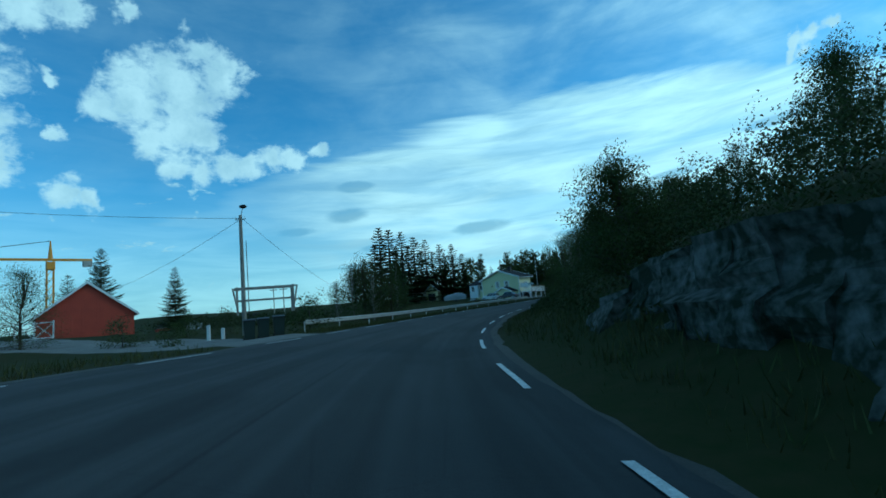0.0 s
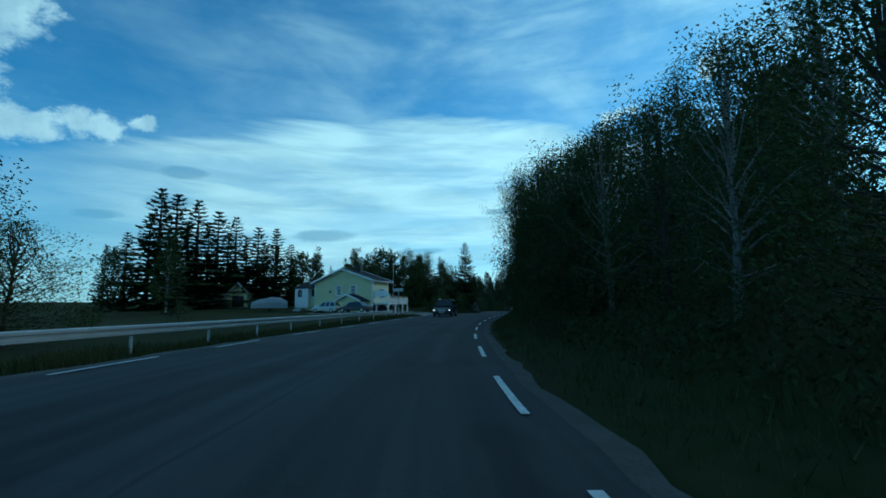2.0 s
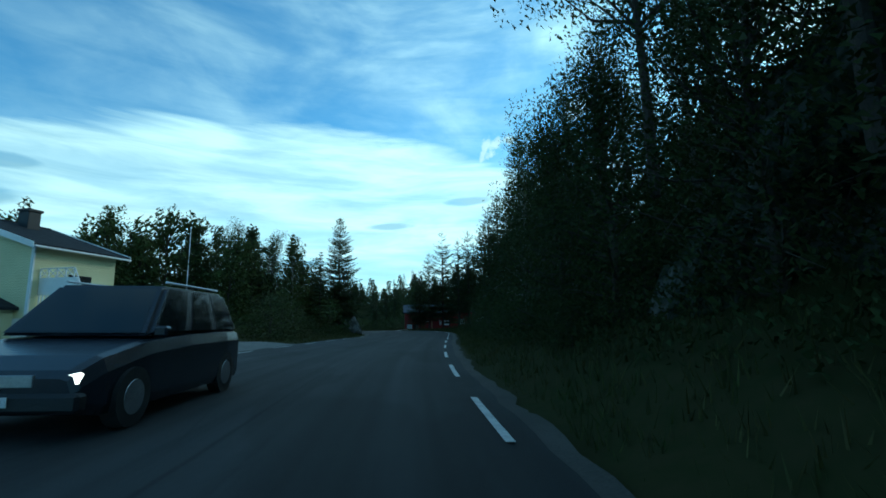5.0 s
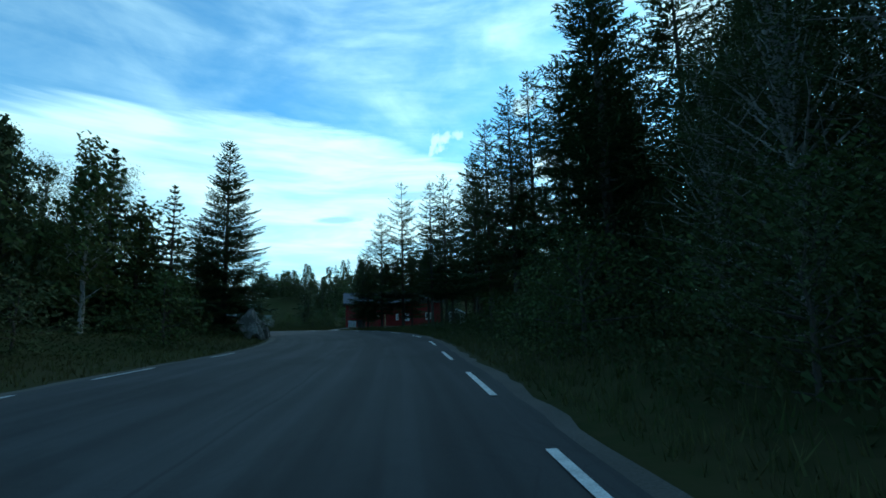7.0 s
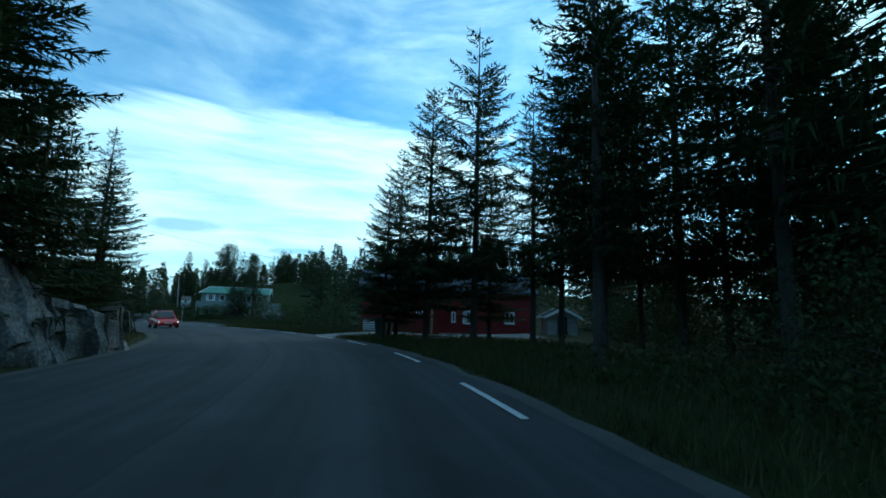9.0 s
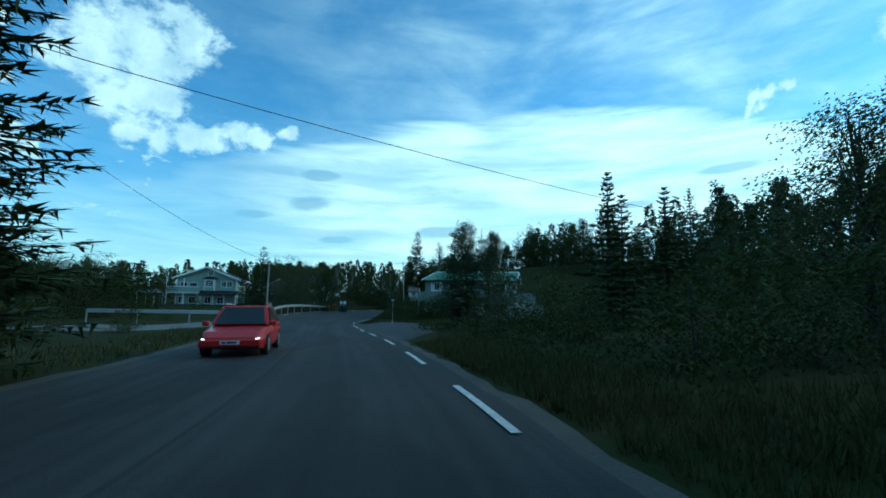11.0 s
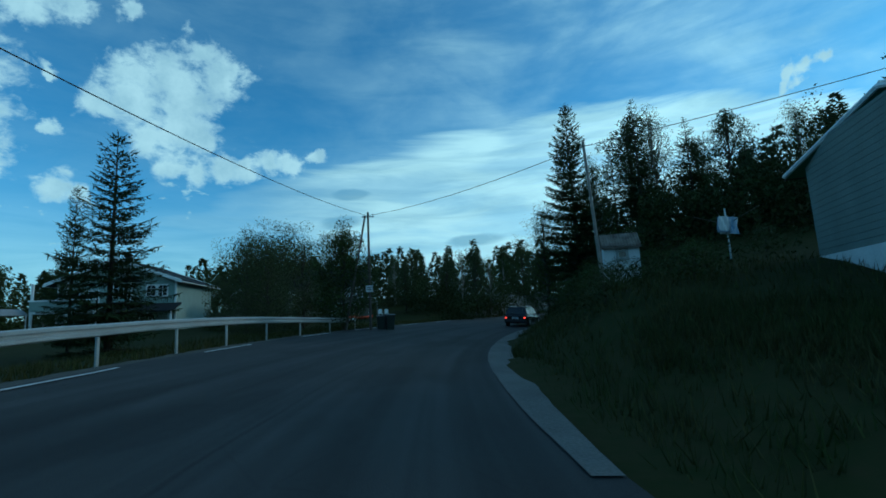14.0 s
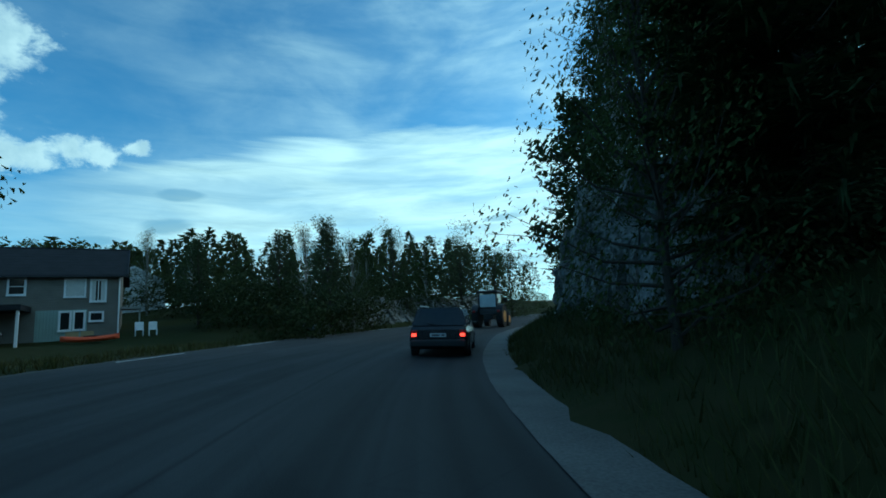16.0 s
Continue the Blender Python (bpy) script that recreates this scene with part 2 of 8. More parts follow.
# ---------------------------------------------------------------- materials
def mat(name, base, rough=0.8, second=None, amount=0.5, scale=4.0, fine=40.0, bump=0.0, metal=0.0, spec=0.4,
        random_value=0.0, stripes=None, island=False, wet=0.0, trans=0.0):
    """Two scales of noise between two colours, fine relief; stripes=(axis, per metre, depth): boards or corrugation."""
    mt = bpy.data.materials.new(name)
    mt.use_nodes = True
    nt = mt.node_tree
    p = nt.nodes["Principled BSDF"]
    L = nt.links.new
    second = second or tuple(c * 0.72 for c in base)
    tc = node(nt, "ShaderNodeTexCoord")
    n1, n2 = node(nt, "ShaderNodeTexNoise"), node(nt, "ShaderNodeTexNoise")
    for n, s, d in ((n1, scale, 4), (n2, fine, 3)):
        L(tc.outputs["Object"], n.inputs["Vector"])
        n.inputs["Scale"].default_value, n.inputs["Detail"].default_value = s, d
    add = node(nt, "ShaderNodeMath", operation="ADD")
    L(n1.outputs["Fac"], add.inputs[0]), L(n2.outputs["Fac"], add.inputs[1])
    mr = node(nt, "ShaderNodeMapRange")
    L(add.outputs[0], mr.inputs["Value"])
    mr.inputs["From Min"].default_value, mr.inputs["From Max"].default_value = 0.7, 1.3
    mr.inputs["To Max"].default_value = amount * 2
    mix = node(nt, "ShaderNodeMix", data_type="RGBA")
    L(mr.outputs["Result"], mix.inputs["Factor"])
    mix.inputs["A"].default_value, mix.inputs["B"].default_value = (*base, 1), (*second, 1)
    col = mix.outputs["Result"]
    height = n2.outputs["Fac"]
    if stripes:
        axis, per, deep = stripes
        sp = node(nt, "ShaderNodeSeparateXYZ")
        L(tc.outputs["Object"], sp.inputs[0])
        mu = node(nt, "ShaderNodeMath", operation="MULTIPLY")
        L(sp.outputs[axis], mu.inputs[0])
        mu.inputs[1].default_value = per
        fr = node(nt, "ShaderNodeMath", operation="FRACT")
        L(mu.outputs[0], fr.inputs[0])
        pw = node(nt, "ShaderNodeMapRange")
        L(fr.outputs[0], pw.inputs["Value"])
        pw.inputs["From Max"].default_value = 0.12
        h2 = node(nt, "ShaderNodeMath", operation="ADD")
        sc = node(nt, "ShaderNodeMath", operation="MULTIPLY")
        L(pw.outputs["Result"], sc.inputs[0])
        sc.inputs[1].default_value = deep
        L(sc.outputs[0], h2.inputs[0]), L(n2.outputs["Fac"], h2.inputs[1])
        height = h2.outputs[0]
    if random_value:
        if island:
            g = node(nt, "ShaderNodeNewGeometry")
            r = g.outputs["Random Per Island"]
        else:
            oi = node(nt, "ShaderNodeObjectInfo")
            r = oi.outputs["Random"]
        rm = node(nt, "ShaderNodeMapRange")
        L(r, rm.inputs["Value"])
        rm.inputs["To Min"].default_value, rm.inputs["To Max"].default_value = 1 - random_value, 1 + random_value
        hsv = node(nt, "ShaderNodeHueSaturation")
        L(rm.outputs["Result"], hsv.inputs["Value"])
        L(col, hsv.inputs["Color"])
        col = hsv.outputs["Color"]
    L(col, p.inputs["Base Color"])
    p.inputs["Roughness"].default_value, p.inputs["Metallic"].default_value = rough, metal
    p.inputs["Specular IOR Level"].default_value = spec
    if trans:
        p.inputs["Subsurface Weight"].default_value = 0.0
    if bump:
        b = node(nt, "ShaderNodeBump")
        b.inputs["Strength"].default_value, b.inputs["Distance"].default_value = min(bump, 1.0), 0.02
        L(height, b.inputs["Height"])
        L(b.outputs[0], p.inputs["Normal"])
    return mt


def glow(name, col, power):
    mt = bpy.data.materials.new(name)
    mt.use_nodes = True
    p = mt.node_tree.nodes["Principled BSDF"]
    p.inputs["Base Color"].default_value = (*col, 1)
    p.inputs["Emission Color"].default_value, p.inputs["Emission Strength"].default_value = (*col, 1), power
    return mt


def leaf_mat(name, base, second):
    """Leaves: island by island in colour, some light comes through."""
    mt = mat(name, base, 0.75, second, 0.5, 0.6, 3.0, random_value=0.35, island=True, spec=0.12)
    nt = mt.node_tree
    p, out = nt.nodes["Principled BSDF"], nt.nodes["Material Output"]
    tr = node(nt, "ShaderNodeBsdfTranslucent")
    src = p.inputs["Base Color"].links[0].from_socket
    nt.links.new(src, tr.inputs["Color"])
    mx = node(nt, "ShaderNodeMixShader")
    mx.inputs[0].default_value = 0.18
    nt.links.new(p.outputs[0], mx.inputs[1]), nt.links.new(tr.outputs[0], mx.inputs[2])
    nt.links.new(mx.outputs[0], out.inputs["Surface"])
    return mt


M_ASPHALT = mat("asphalt", (0.050, 0.052, 0.052), 0.85, (0.032, 0.033, 0.034), 0.55, 0.35, 60, 0.35, spec=0.3)
def road_mat():
    """Asphalt with polished wheel tracks, lengthwise streaks, darker repair patches and hairline cracks."""
    mt = mat("worn_road_asphalt", (0.043, 0.045, 0.045), 0.88, (0.030, 0.031, 0.032), 0.55, 0.35, 60, 0.35, spec=0.3)
    nt = mt.node_tree
    L = nt.links.new
    p = nt.nodes["Principled BSDF"]
    src = p.inputs["Base Color"].links[0].from_socket
    ac, al = node(nt, "ShaderNodeAttribute"), node(nt, "ShaderNodeAttribute")
    ac.attribute_name, al.attribute_name = "across", "along"

    def m(op, a, b=None, c=None):
        n = node(nt, "ShaderNodeMath", operation=op)
        for k, v in enumerate((a, b, c)):
            if v is None:
                continue
            if isinstance(v, (int, float)):
                n.inputs[k].default_value = v
            else:
                L(v, n.inputs[k])
        return n.outputs[0]

    def tex(sx, sy, detail=4):
        cv = node(nt, "ShaderNodeCombineXYZ")
        L(m("MULTIPLY", ac.outputs["Fac"], sx), cv.inputs[0]), L(m("MULTIPLY", al.outputs["Fac"], sy), cv.inputs[1])
        n = node(nt, "ShaderNodeTexNoise")
        L(cv.outputs[0], n.inputs["Vector"])
        n.inputs["Scale"].default_value, n.inputs["Detail"].default_value = 1.0, detail
        return n.outputs["Fac"]

    def ramp(v, a, b, c, d):
        n = node(nt, "ShaderNodeMapRange")
        n.interpolation_type = "SMOOTHSTEP"
        L(v, n.inputs["Value"])
        for k, q in zip(("From Min", "From Max", "To Min", "To Max"), (a, b, c, d)):
            n.inputs[k].default_value = q
        return n.outputs["Result"]
    track = 1.0
    for c in (0.75, -0.85, -3.4, -5.0):
        d = m("ABSOLUTE", m("SUBTRACT", ac.outputs["Fac"], c))
        track = m("MULTIPLY", track, ramp(d, 0.1, 0.75, 0.72, 1.0))
    streak = ramp(tex(3.0, 0.05), 0.3, 0.7, 0.78, 1.22)
    blotch = ramp(tex(0.35, 0.12, 5), 0.52, 0.58, 1.0, 0.72)
    seam = ramp(m("ABSOLUTE", m("ADD", m("ADD", ac.outputs["Fac"], 2.0), m("MULTIPLY", tex(0.1, 0.3), 0.25))), 0.0, 0.06, 0.6, 1.0)
    vo = node(nt, "ShaderNodeTexVoronoi")
    vo.feature = "DISTANCE_TO_EDGE"
    tc = node(nt, "ShaderNodeTexCoord")
    L(tc.outputs["Object"], vo.inputs["Vector"])
    vo.inputs["Scale"].default_value = 0.45
    crack = ramp(vo.outputs["Distance"], 0.0, 0.008, 0.82, 1.0)
    k = m("MULTIPLY", m("MULTIPLY", track, streak), m("MULTIPLY", m("MULTIPLY", blotch, seam), crack))
    sc = node(nt, "ShaderNodeVectorMath", operation="SCALE")
    L(src, sc.inputs[0]), L(k, sc.inputs["Scale"])
    L(sc.outputs[0], p.inputs["Base Color"])
    return mt


M_ROAD = road_mat()
M_PATCH = mat("asphalt_new", (0.036, 0.037, 0.039), 0.85, (0.028, 0.029, 0.03), 0.5, 0.8, 70, 0.3)
M_PAINT = mat("road_paint", (0.72, 0.72, 0.70), 0.6, (0.40, 0.40, 0.39), 0.55, 6, 45, 0.2)
M_GRAVEL = mat("gravel", (0.20, 0.195, 0.18), 0.95, (0.10, 0.098, 0.09), 0.5, 1.2, 30, 0.7)
M_VERGE = mat("dirty_shoulder_gravel", (0.085, 0.08, 0.07), 0.95, (0.045, 0.045, 0.038), 0.5, 1.0, 30, 0.7)
M_EARTH = mat("grassy_ground", (0.024, 0.032, 0.010), 0.95, (0.040, 0.038, 0.017), 0.5, 0.15, 3.0, 0.8, spec=0.04)
M_GRASS = leaf_mat("grass_blades", (0.038, 0.054, 0.014), (0.074, 0.066, 0.026))
M_ROCK = mat("rock", (0.27, 0.262, 0.25), 0.9, (0.06, 0.066, 0.058), 0.7, 0.7, 9, 1.0)
M_MOSSROCK = mat("mossy_dark_rock", (0.13, 0.13, 0.12), 0.95, (0.020, 0.026, 0.016), 0.75, 0.9, 5, 1.0, spec=0.1)
# M_LEAF darkened: the shade inside the woods is put into the leaf colour
M_SHADELEAF = leaf_mat("shade_darkened_leaves", (0.030, 0.046, 0.014), (0.040, 0.046, 0.016))
M_BARK = mat("bark", (0.060, 0.048, 0.038), 0.95, (0.032, 0.027, 0.022), 0.5, 3, 25, 0.8)
M_BIRCH = mat("birch_bark", (0.26, 0.25, 0.23), 0.85, (0.06, 0.055, 0.05), 0.45, 2.5, 9, 0.5)
M_NEEDLE = leaf_mat("spruce_needles", (0.030, 0.052, 0.022), (0.045, 0.062, 0.022))
M_PINE = leaf_mat("pine_needles", (0.040, 0.062, 0.028), (0.050, 0.062, 0.026))
M_LEAF = leaf_mat("leaves", (0.040, 0.066, 0.018), (0.060, 0.068, 0.022))
M_LEAF2 = leaf_mat("willow_leaves", (0.055, 0.074, 0.030), (0.072, 0.078, 0.034))
M_GALV = mat("galvanised_steel", (0.52, 0.54, 0.54), 0.5, (0.36, 0.38, 0.38), 0.4, 1.5, 30, 0.1, metal=0.55)
M_POLE = mat("weathered_pole", (0.34, 0.31, 0.27), 0.9, (0.18, 0.165, 0.145), 0.5, 2, 30, 0.6)
M_POLEDK = mat("dark_brown_pole", (0.12, 0.10, 0.085), 0.9, (0.06, 0.052, 0.045), 0.5, 2, 30, 0.6)
M_WIRE = mat("cable", (0.02, 0.02, 0.022), 0.6)
M_YELLOW = mat("yellow_boards", (0.66, 0.64, 0.38), 0.7, (0.56, 0.54, 0.31), 0.4, 0.8, 20, 0.5, stripes=("Z", 7, 2.0))
M_WHITE = mat("white_paint", (0.78, 0.79, 0.78), 0.6, (0.62, 0.63, 0.62), 0.4, 1.5, 20, 0.15)
M_WHITEB = mat("white_boards", (0.72, 0.73, 0.72), 0.7, (0.55, 0.56, 0.55), 0.4, 1.5, 20, 0.4, stripes=("X", 7, 2.0))
M_RED = mat("red_boards", (0.21, 0.022, 0.02), 0.85, (0.13, 0.016, 0.015), 0.5, 1.0, 22, 0.5, stripes=("X", 6, 2.0))
M_BARN = mat("barn_red", (0.42, 0.065, 0.035), 0.8, (0.30, 0.045, 0.028), 0.5, 1.0, 22, 0.5, stripes=("X", 6, 2.0))
M_SAGE = mat("grey_green_boards", (0.30, 0.38, 0.34), 0.75, (0.24, 0.31, 0.28), 0.5, 1.0, 22, 0.5, stripes=("X", 6, 2.0))
M_GREYGREEN = mat("grey_green_faded_boards", (0.20, 0.235, 0.215), 0.8, (0.15, 0.18, 0.165), 0.5, 1.0, 22, 0.5, stripes=("Z", 6, 2.0))
M_GREY = mat("weathered_grey_boards", (0.33, 0.34, 0.31), 0.85, (0.24, 0.25, 0.23), 0.5, 1.0, 22, 0.6, stripes=("X", 6, 2.0))
M_BROWN = mat("grey_brown_boards", (0.20, 0.185, 0.16), 0.85, (0.14, 0.13, 0.11), 0.5, 1.0, 22, 0.6, stripes=("Z", 6, 2.0))
M_ROOFDK = mat("dark_roof", (0.030, 0.032, 0.036), 0.9, (0.02, 0.022, 0.025), 0.5, 1.5, 25, 0.5, spec=0.12, stripes=("Z", 4, 2.0))
M_ROOFGR = mat("green_steel_roof", (0.055, 0.20, 0.115), 0.5, (0.045, 0.15, 0.09), 0.4, 0.7, 15, 0.5, stripes=("X", 4, 3.0))
M_ROOFBL = mat("corrugated_blue_grey_roof", (0.075, 0.092, 0.115), 0.75, (0.05, 0.06, 0.075), 0.5, 0.7, 15, 0.6, spec=0.2, stripes=("X", 5, 4.0))
M_CORRUG = mat("weathered_corrugated_sheet", (0.26, 0.235, 0.20), 0.75, (0.09, 0.075, 0.06), 0.6, 3.0, 30, 0.5, metal=0.2)
M_WEATHER = mat("bare_weathered_wood", (0.16, 0.135, 0.11), 0.85, (0.08, 0.065, 0.05), 0.6, 4.0, 40, 0.5)
M_KERB = mat("worn_concrete_strip", (0.145, 0.143, 0.136), 0.9, (0.07, 0.07, 0.066), 0.5, 0.8, 25, 0.5)
M_CONC = mat("concrete", (0.42, 0.42, 0.40), 0.9, (0.30, 0.30, 0.28), 0.5, 1.0, 25, 0.4)
M_GLASS = mat("window_glass", (0.015, 0.018, 0.02), 0.06, (0.02, 0.022, 0.024), 0.3, 2, 8, spec=0.6)
M_CURTAIN = mat("curtain", (0.60, 0.60, 0.56), 0.9, (0.42, 0.42, 0.40), 0.4, 3, 30, 0.3)
M_DARK = mat("dark_plastic", (0.018, 0.02, 0.022), 0.55, (0.012, 0.013, 0.015), 0.4, 3, 30, 0.2)
M_BINGR = mat("dark_green_plastic", (0.02, 0.032, 0.026), 0.5, (0.014, 0.022, 0.018), 0.4, 3, 30, 0.15)
M_BINBL = mat("blue_plastic", (0.02, 0.05, 0.16), 0.5)
M_RUBBER = mat("rubber", (0.02, 0.02, 0.02), 0.9, (0.03, 0.03, 0.028), 0.4, 8, 50, 0.4)
M_STEEL = mat("wheel_alloy", (0.45, 0.46, 0.47), 0.35, metal=0.8)
M_CARBLK = mat("black_car_paint", (0.012, 0.014, 0.018), 0.25, (0.02, 0.021, 0.023), 0.3, 2, 30, spec=0.6)
M_CARSIL = mat("silver_car_paint", (0.46, 0.48, 0.48), 0.3, (0.38, 0.40, 0.40), 0.3, 2, 30, metal=0.5)
M_CARRED = mat("red_car_paint", (0.50, 0.022, 0.02), 0.25, (0.38, 0.018, 0.016), 0.3, 2, 30, spec=0.6)
M_CARDK = mat("dark_blue_car_paint", (0.022, 0.026, 0.036), 0.25, spec=0.6)
M_TARP = mat("grey_tarpaulin", (0.26, 0.28, 0.30), 0.6, (0.19, 0.205, 0.22), 0.5, 1.2, 12, 0.6)
M_PLATE = mat("plate_white", (0.75, 0.75, 0.74), 0.5)
M_BAR = mat("plain_bar", (0.03, 0.03, 0.035), 0.6)
M_ORANGE = mat("orange_paint", (0.75, 0.33, 0.04), 0.6)
M_REDPL = mat("red_orange_plastic", (0.72, 0.10, 0.03), 0.5)
M_WOOD = mat("raw_wood", (0.42, 0.32, 0.17), 0.8, (0.30, 0.22, 0.12), 0.5, 3, 25, 0.5)
M_SIGN = mat("sign_face", (0.62, 0.66, 0.66), 0.5)
M_LENS = mat("tail_lens", (0.35, 0.01, 0.01), 0.3)
M_TAIL = glow("tail_light", (1.0, 0.05, 0.03), 3.0)
M_HEAD = glow("head_light", (1.0, 0.95, 0.85), 3.0)
M_LAUNDRY = mat("washing", (0.62, 0.68, 0.74), 0.9, (0.2, 0.32, 0.5), 0.6, 3, 6, 0.3)

# ---------------------------------------------------------------- small helpers
def part(name, bm, material, parent=None, label=""):
    """Links a bmesh as one mesh object, under parent where given."""
    me = bpy.data.meshes.new(name)
    bm.normal_update()
    bm.to_mesh(me)
    bm.free()
    for mtl in (material if isinstance(material, (list, tuple)) else [material]):
        me.materials.append(mtl)
    ob = new(name, me)
    if parent:
        ob.parent = parent
    if label:
        ob["label"] = label
    return ob


def thing(name, m, label, category, group="", kind=""):
    ob = new(name)
    ob.empty_display_size = 0.2
    ob.matrix_world = m
    return tagged(ob, label, category, group, kind)


def box(bm, x0, x1, y0, y1, z0, z1, bevel=0.0, mi=0):
    r = bmesh.ops.create_cube(bm, size=1, matrix=Matrix.Translation(((x0 + x1) / 2, (y0 + y1) / 2, (z0 + z1) / 2)) @ Matrix.Diagonal((abs(x1 - x0), abs(y1 - y0), abs(z1 - z0), 1)))
    if bevel:
        es = list({ed for v in r["verts"] for ed in v.link_edges})
        bmesh.ops.bevel(bm, geom=es, offset=bevel, segments=1, affect="EDGES")
    if mi:
        for v in r["verts"]:
            if v.is_valid:
                for f in v.link_faces:
                    f.material_index = mi


def bx(*a, bevel=0.0):
    bm = bmesh.new()
    box(bm, *a, bevel=bevel)
    return bm


def prism(bm, poly, axis, a, b):
    """A polygon (pairs) swept along an axis from a to b; the pairs are the other two axes in order."""
    def at(p, q):
        v = list(p)
        v.insert({"x": 0, "y": 1, "z": 2}[axis], q)
        return bm.verts.new(v)
    lo, hi = [at(p, a) for p in poly], [at(p, b) for p in poly]
    n = len(poly)
    bm.faces.new(lo), bm.faces.new(hi[::-1])
    for i in range(n):
        bm.faces.new((lo[i], hi[i], hi[(i + 1) % n], lo[(i + 1) % n]))
    bmesh.ops.recalc_face_normals(bm, faces=bm.faces)


def tube(bm, p, q, r0, r1, n=8, cap=True):
    p, q = Vector(p), Vector(q)
    d = q - p
    t = d.to_track_quat("Z", "Y").to_matrix()
    ra = [bm.verts.new(p + t @ Vector((math.cos(k * 2 * math.pi / n) * r0, math.sin(k * 2 * math.pi / n) * r0, 0))) for k in range(n)]
    rb = [bm.verts.new(q + t @ Vector((math.cos(k * 2 * math.pi / n) * r1, math.sin(k * 2 * math.pi / n) * r1, 0))) for k in range(n)]
    for k in range(n):
        bm.faces.new((ra[k], ra[(k + 1) % n], rb[(k + 1) % n], rb[k]))
    if cap:
        bm.faces.new(ra[::-1]), bm.faces.new(rb)


def tb(p, q, r0, r1=None, n=8):
    bm = bmesh.new()
    tube(bm, p, q, r0, r0 if r1 is None else r1, n)
    return bm


def mesh_from(name, verts, faces, material, kind="", label="", category="", smooth=False, parent=None):
    me = bpy.data.meshes.new(name)
    me.from_pydata(verts, [], faces)
    me.materials.append(material)
    if smooth:
        me.polygons.foreach_set("use_smooth", [True] * len(me.polygons))
    ob = new(name, me)
    if parent:
        ob.parent = parent
    return tagged(ob, label, category, kind=kind)


# ---------------------------------------------------------------- the road's line
SPINE = [(8.5, -38.9), (2.7, -19.8), (0.0, 0.0), (-0.2, 18.4), (3.5, 38.5), (9.3, 54.5), (15.6, 68.0), (22.1, 80.2), (29.4, 92.8),
         (37.1, 104.4), (45.3, 116.0), (53.9, 129.8), (60.4, 145.9), (62.4, 162.4), (60.9, 179.4), (58.2, 195.4), (56.3, 210.2),
         (56.3, 223.1), (57.8, 233.4), (60.6, 243.0), (64.7, 252.1), (69.8, 260.7), (79.5, 272.1), (90.3, 282.5), (105.7, 295.3), (120.6, 308.7)]
# station: height, cross fall in degrees (right side down), left edge, right edge of the lines
PROFILE = {0: (0.0, 5.3, -9.0, 1.8), 2: (0.0, 5.0, -9.0, 1.8), 3: (-0.07, 2.5, -8.0, 1.35), 4: (-0.04, 1.2, -7.4, 1.35), 6: (0.2, 0.5, -7.2, 1.05),
           8: (0.42, 1.2, -7.3, 1.35), 10: (0.45, -0.5, -8.0, 1.6), 11: (0.44, -1.8, -7.4, 2.2), 12: (0.43, -1.7, -6.6, 2.0), 13: (0.31, -1.4, -6.0, 1.5),
           14: (0.09, -1.5, -5.6, 1.4), 15: (-0.2, 0.4, -5.5, 1.45), 16: (-0.44, 2.7, -6.7, 1.4), 17: (-0.5, 3.7, -8.0, 1.3), 18: (-0.5, 3.8, -9.0, 1.3),
           20: (-0.3, 2.8, -10.0, 1.5), 22: (0.0, 1.9, -9.5, 1.8), 25: (0.5, 0.8, -8.0, 2.0)}
PK = np.array(sorted(PROFILE))
PV = np.array([PROFILE[k] for k in PK])


def spine_point(u):
    i = int(min(max(math.floor(u), 0), len(SPINE) - 2))
    a = u - i
    g = lambda k: np.array(SPINE[min(max(k, 0), len(SPINE) - 1)])
    p1, p2 = g(i), g(i + 1)
    p0 = 2 * p1 - p2 if i == 0 else g(i - 1)
    p3 = 2 * p2 - p1 if i == len(SPINE) - 2 else g(i + 2)
    return 0.5 * (2 * p1 + (p2 - p0) * a + (2 * p0 - 5 * p1 + 4 * p2 - p3) * a * a + (-p0 + 3 * p1 - 3 * p2 + p3) * a ** 3)


U = np.arange(0, len(SPINE) - 1 + 1e-6, 0.05)
XY = np.array([spine_point(u) for u in U])
TAN = np.gradient(XY, axis=0)
TAN /= np.hypot(TAN[:, 0], TAN[:, 1])[:, None]
RGT = np.stack([TAN[:, 1], -TAN[:, 0]], 1)
SARC = np.concatenate([[0], np.cumsum(np.hypot(*np.diff(XY, axis=0).T))])
RZ, BANK, OL, OR = (np.interp(U, PK, PV[:, k]) for k in range(4))
for arr in (RZ, BANK, OL, OR):
    for _ in range(30):
        arr[1:-1] = (arr[:-2] + 2 * arr[1:-1] + arr[2:]) / 4


def nearest(x, y):
    """Index along the road and offset to its right, for arrays of points."""
    x, y = np.atleast_1d(x).astype(float), np.atleast_1d(y).astype(float)
    idx = np.empty(len(x), int)
    for k in range(0, len(x), 4000):
        d = (x[k:k + 4000, None] - XY[None, :, 0]) ** 2 + (y[k:k + 4000, None] - XY[None, :, 1]) ** 2
        idx[k:k + 4000] = d.argmin(1)
    off = (x - XY[idx, 0]) * RGT[idx, 0] + (y - XY[idx, 1]) * RGT[idx, 1]
    return idx, off


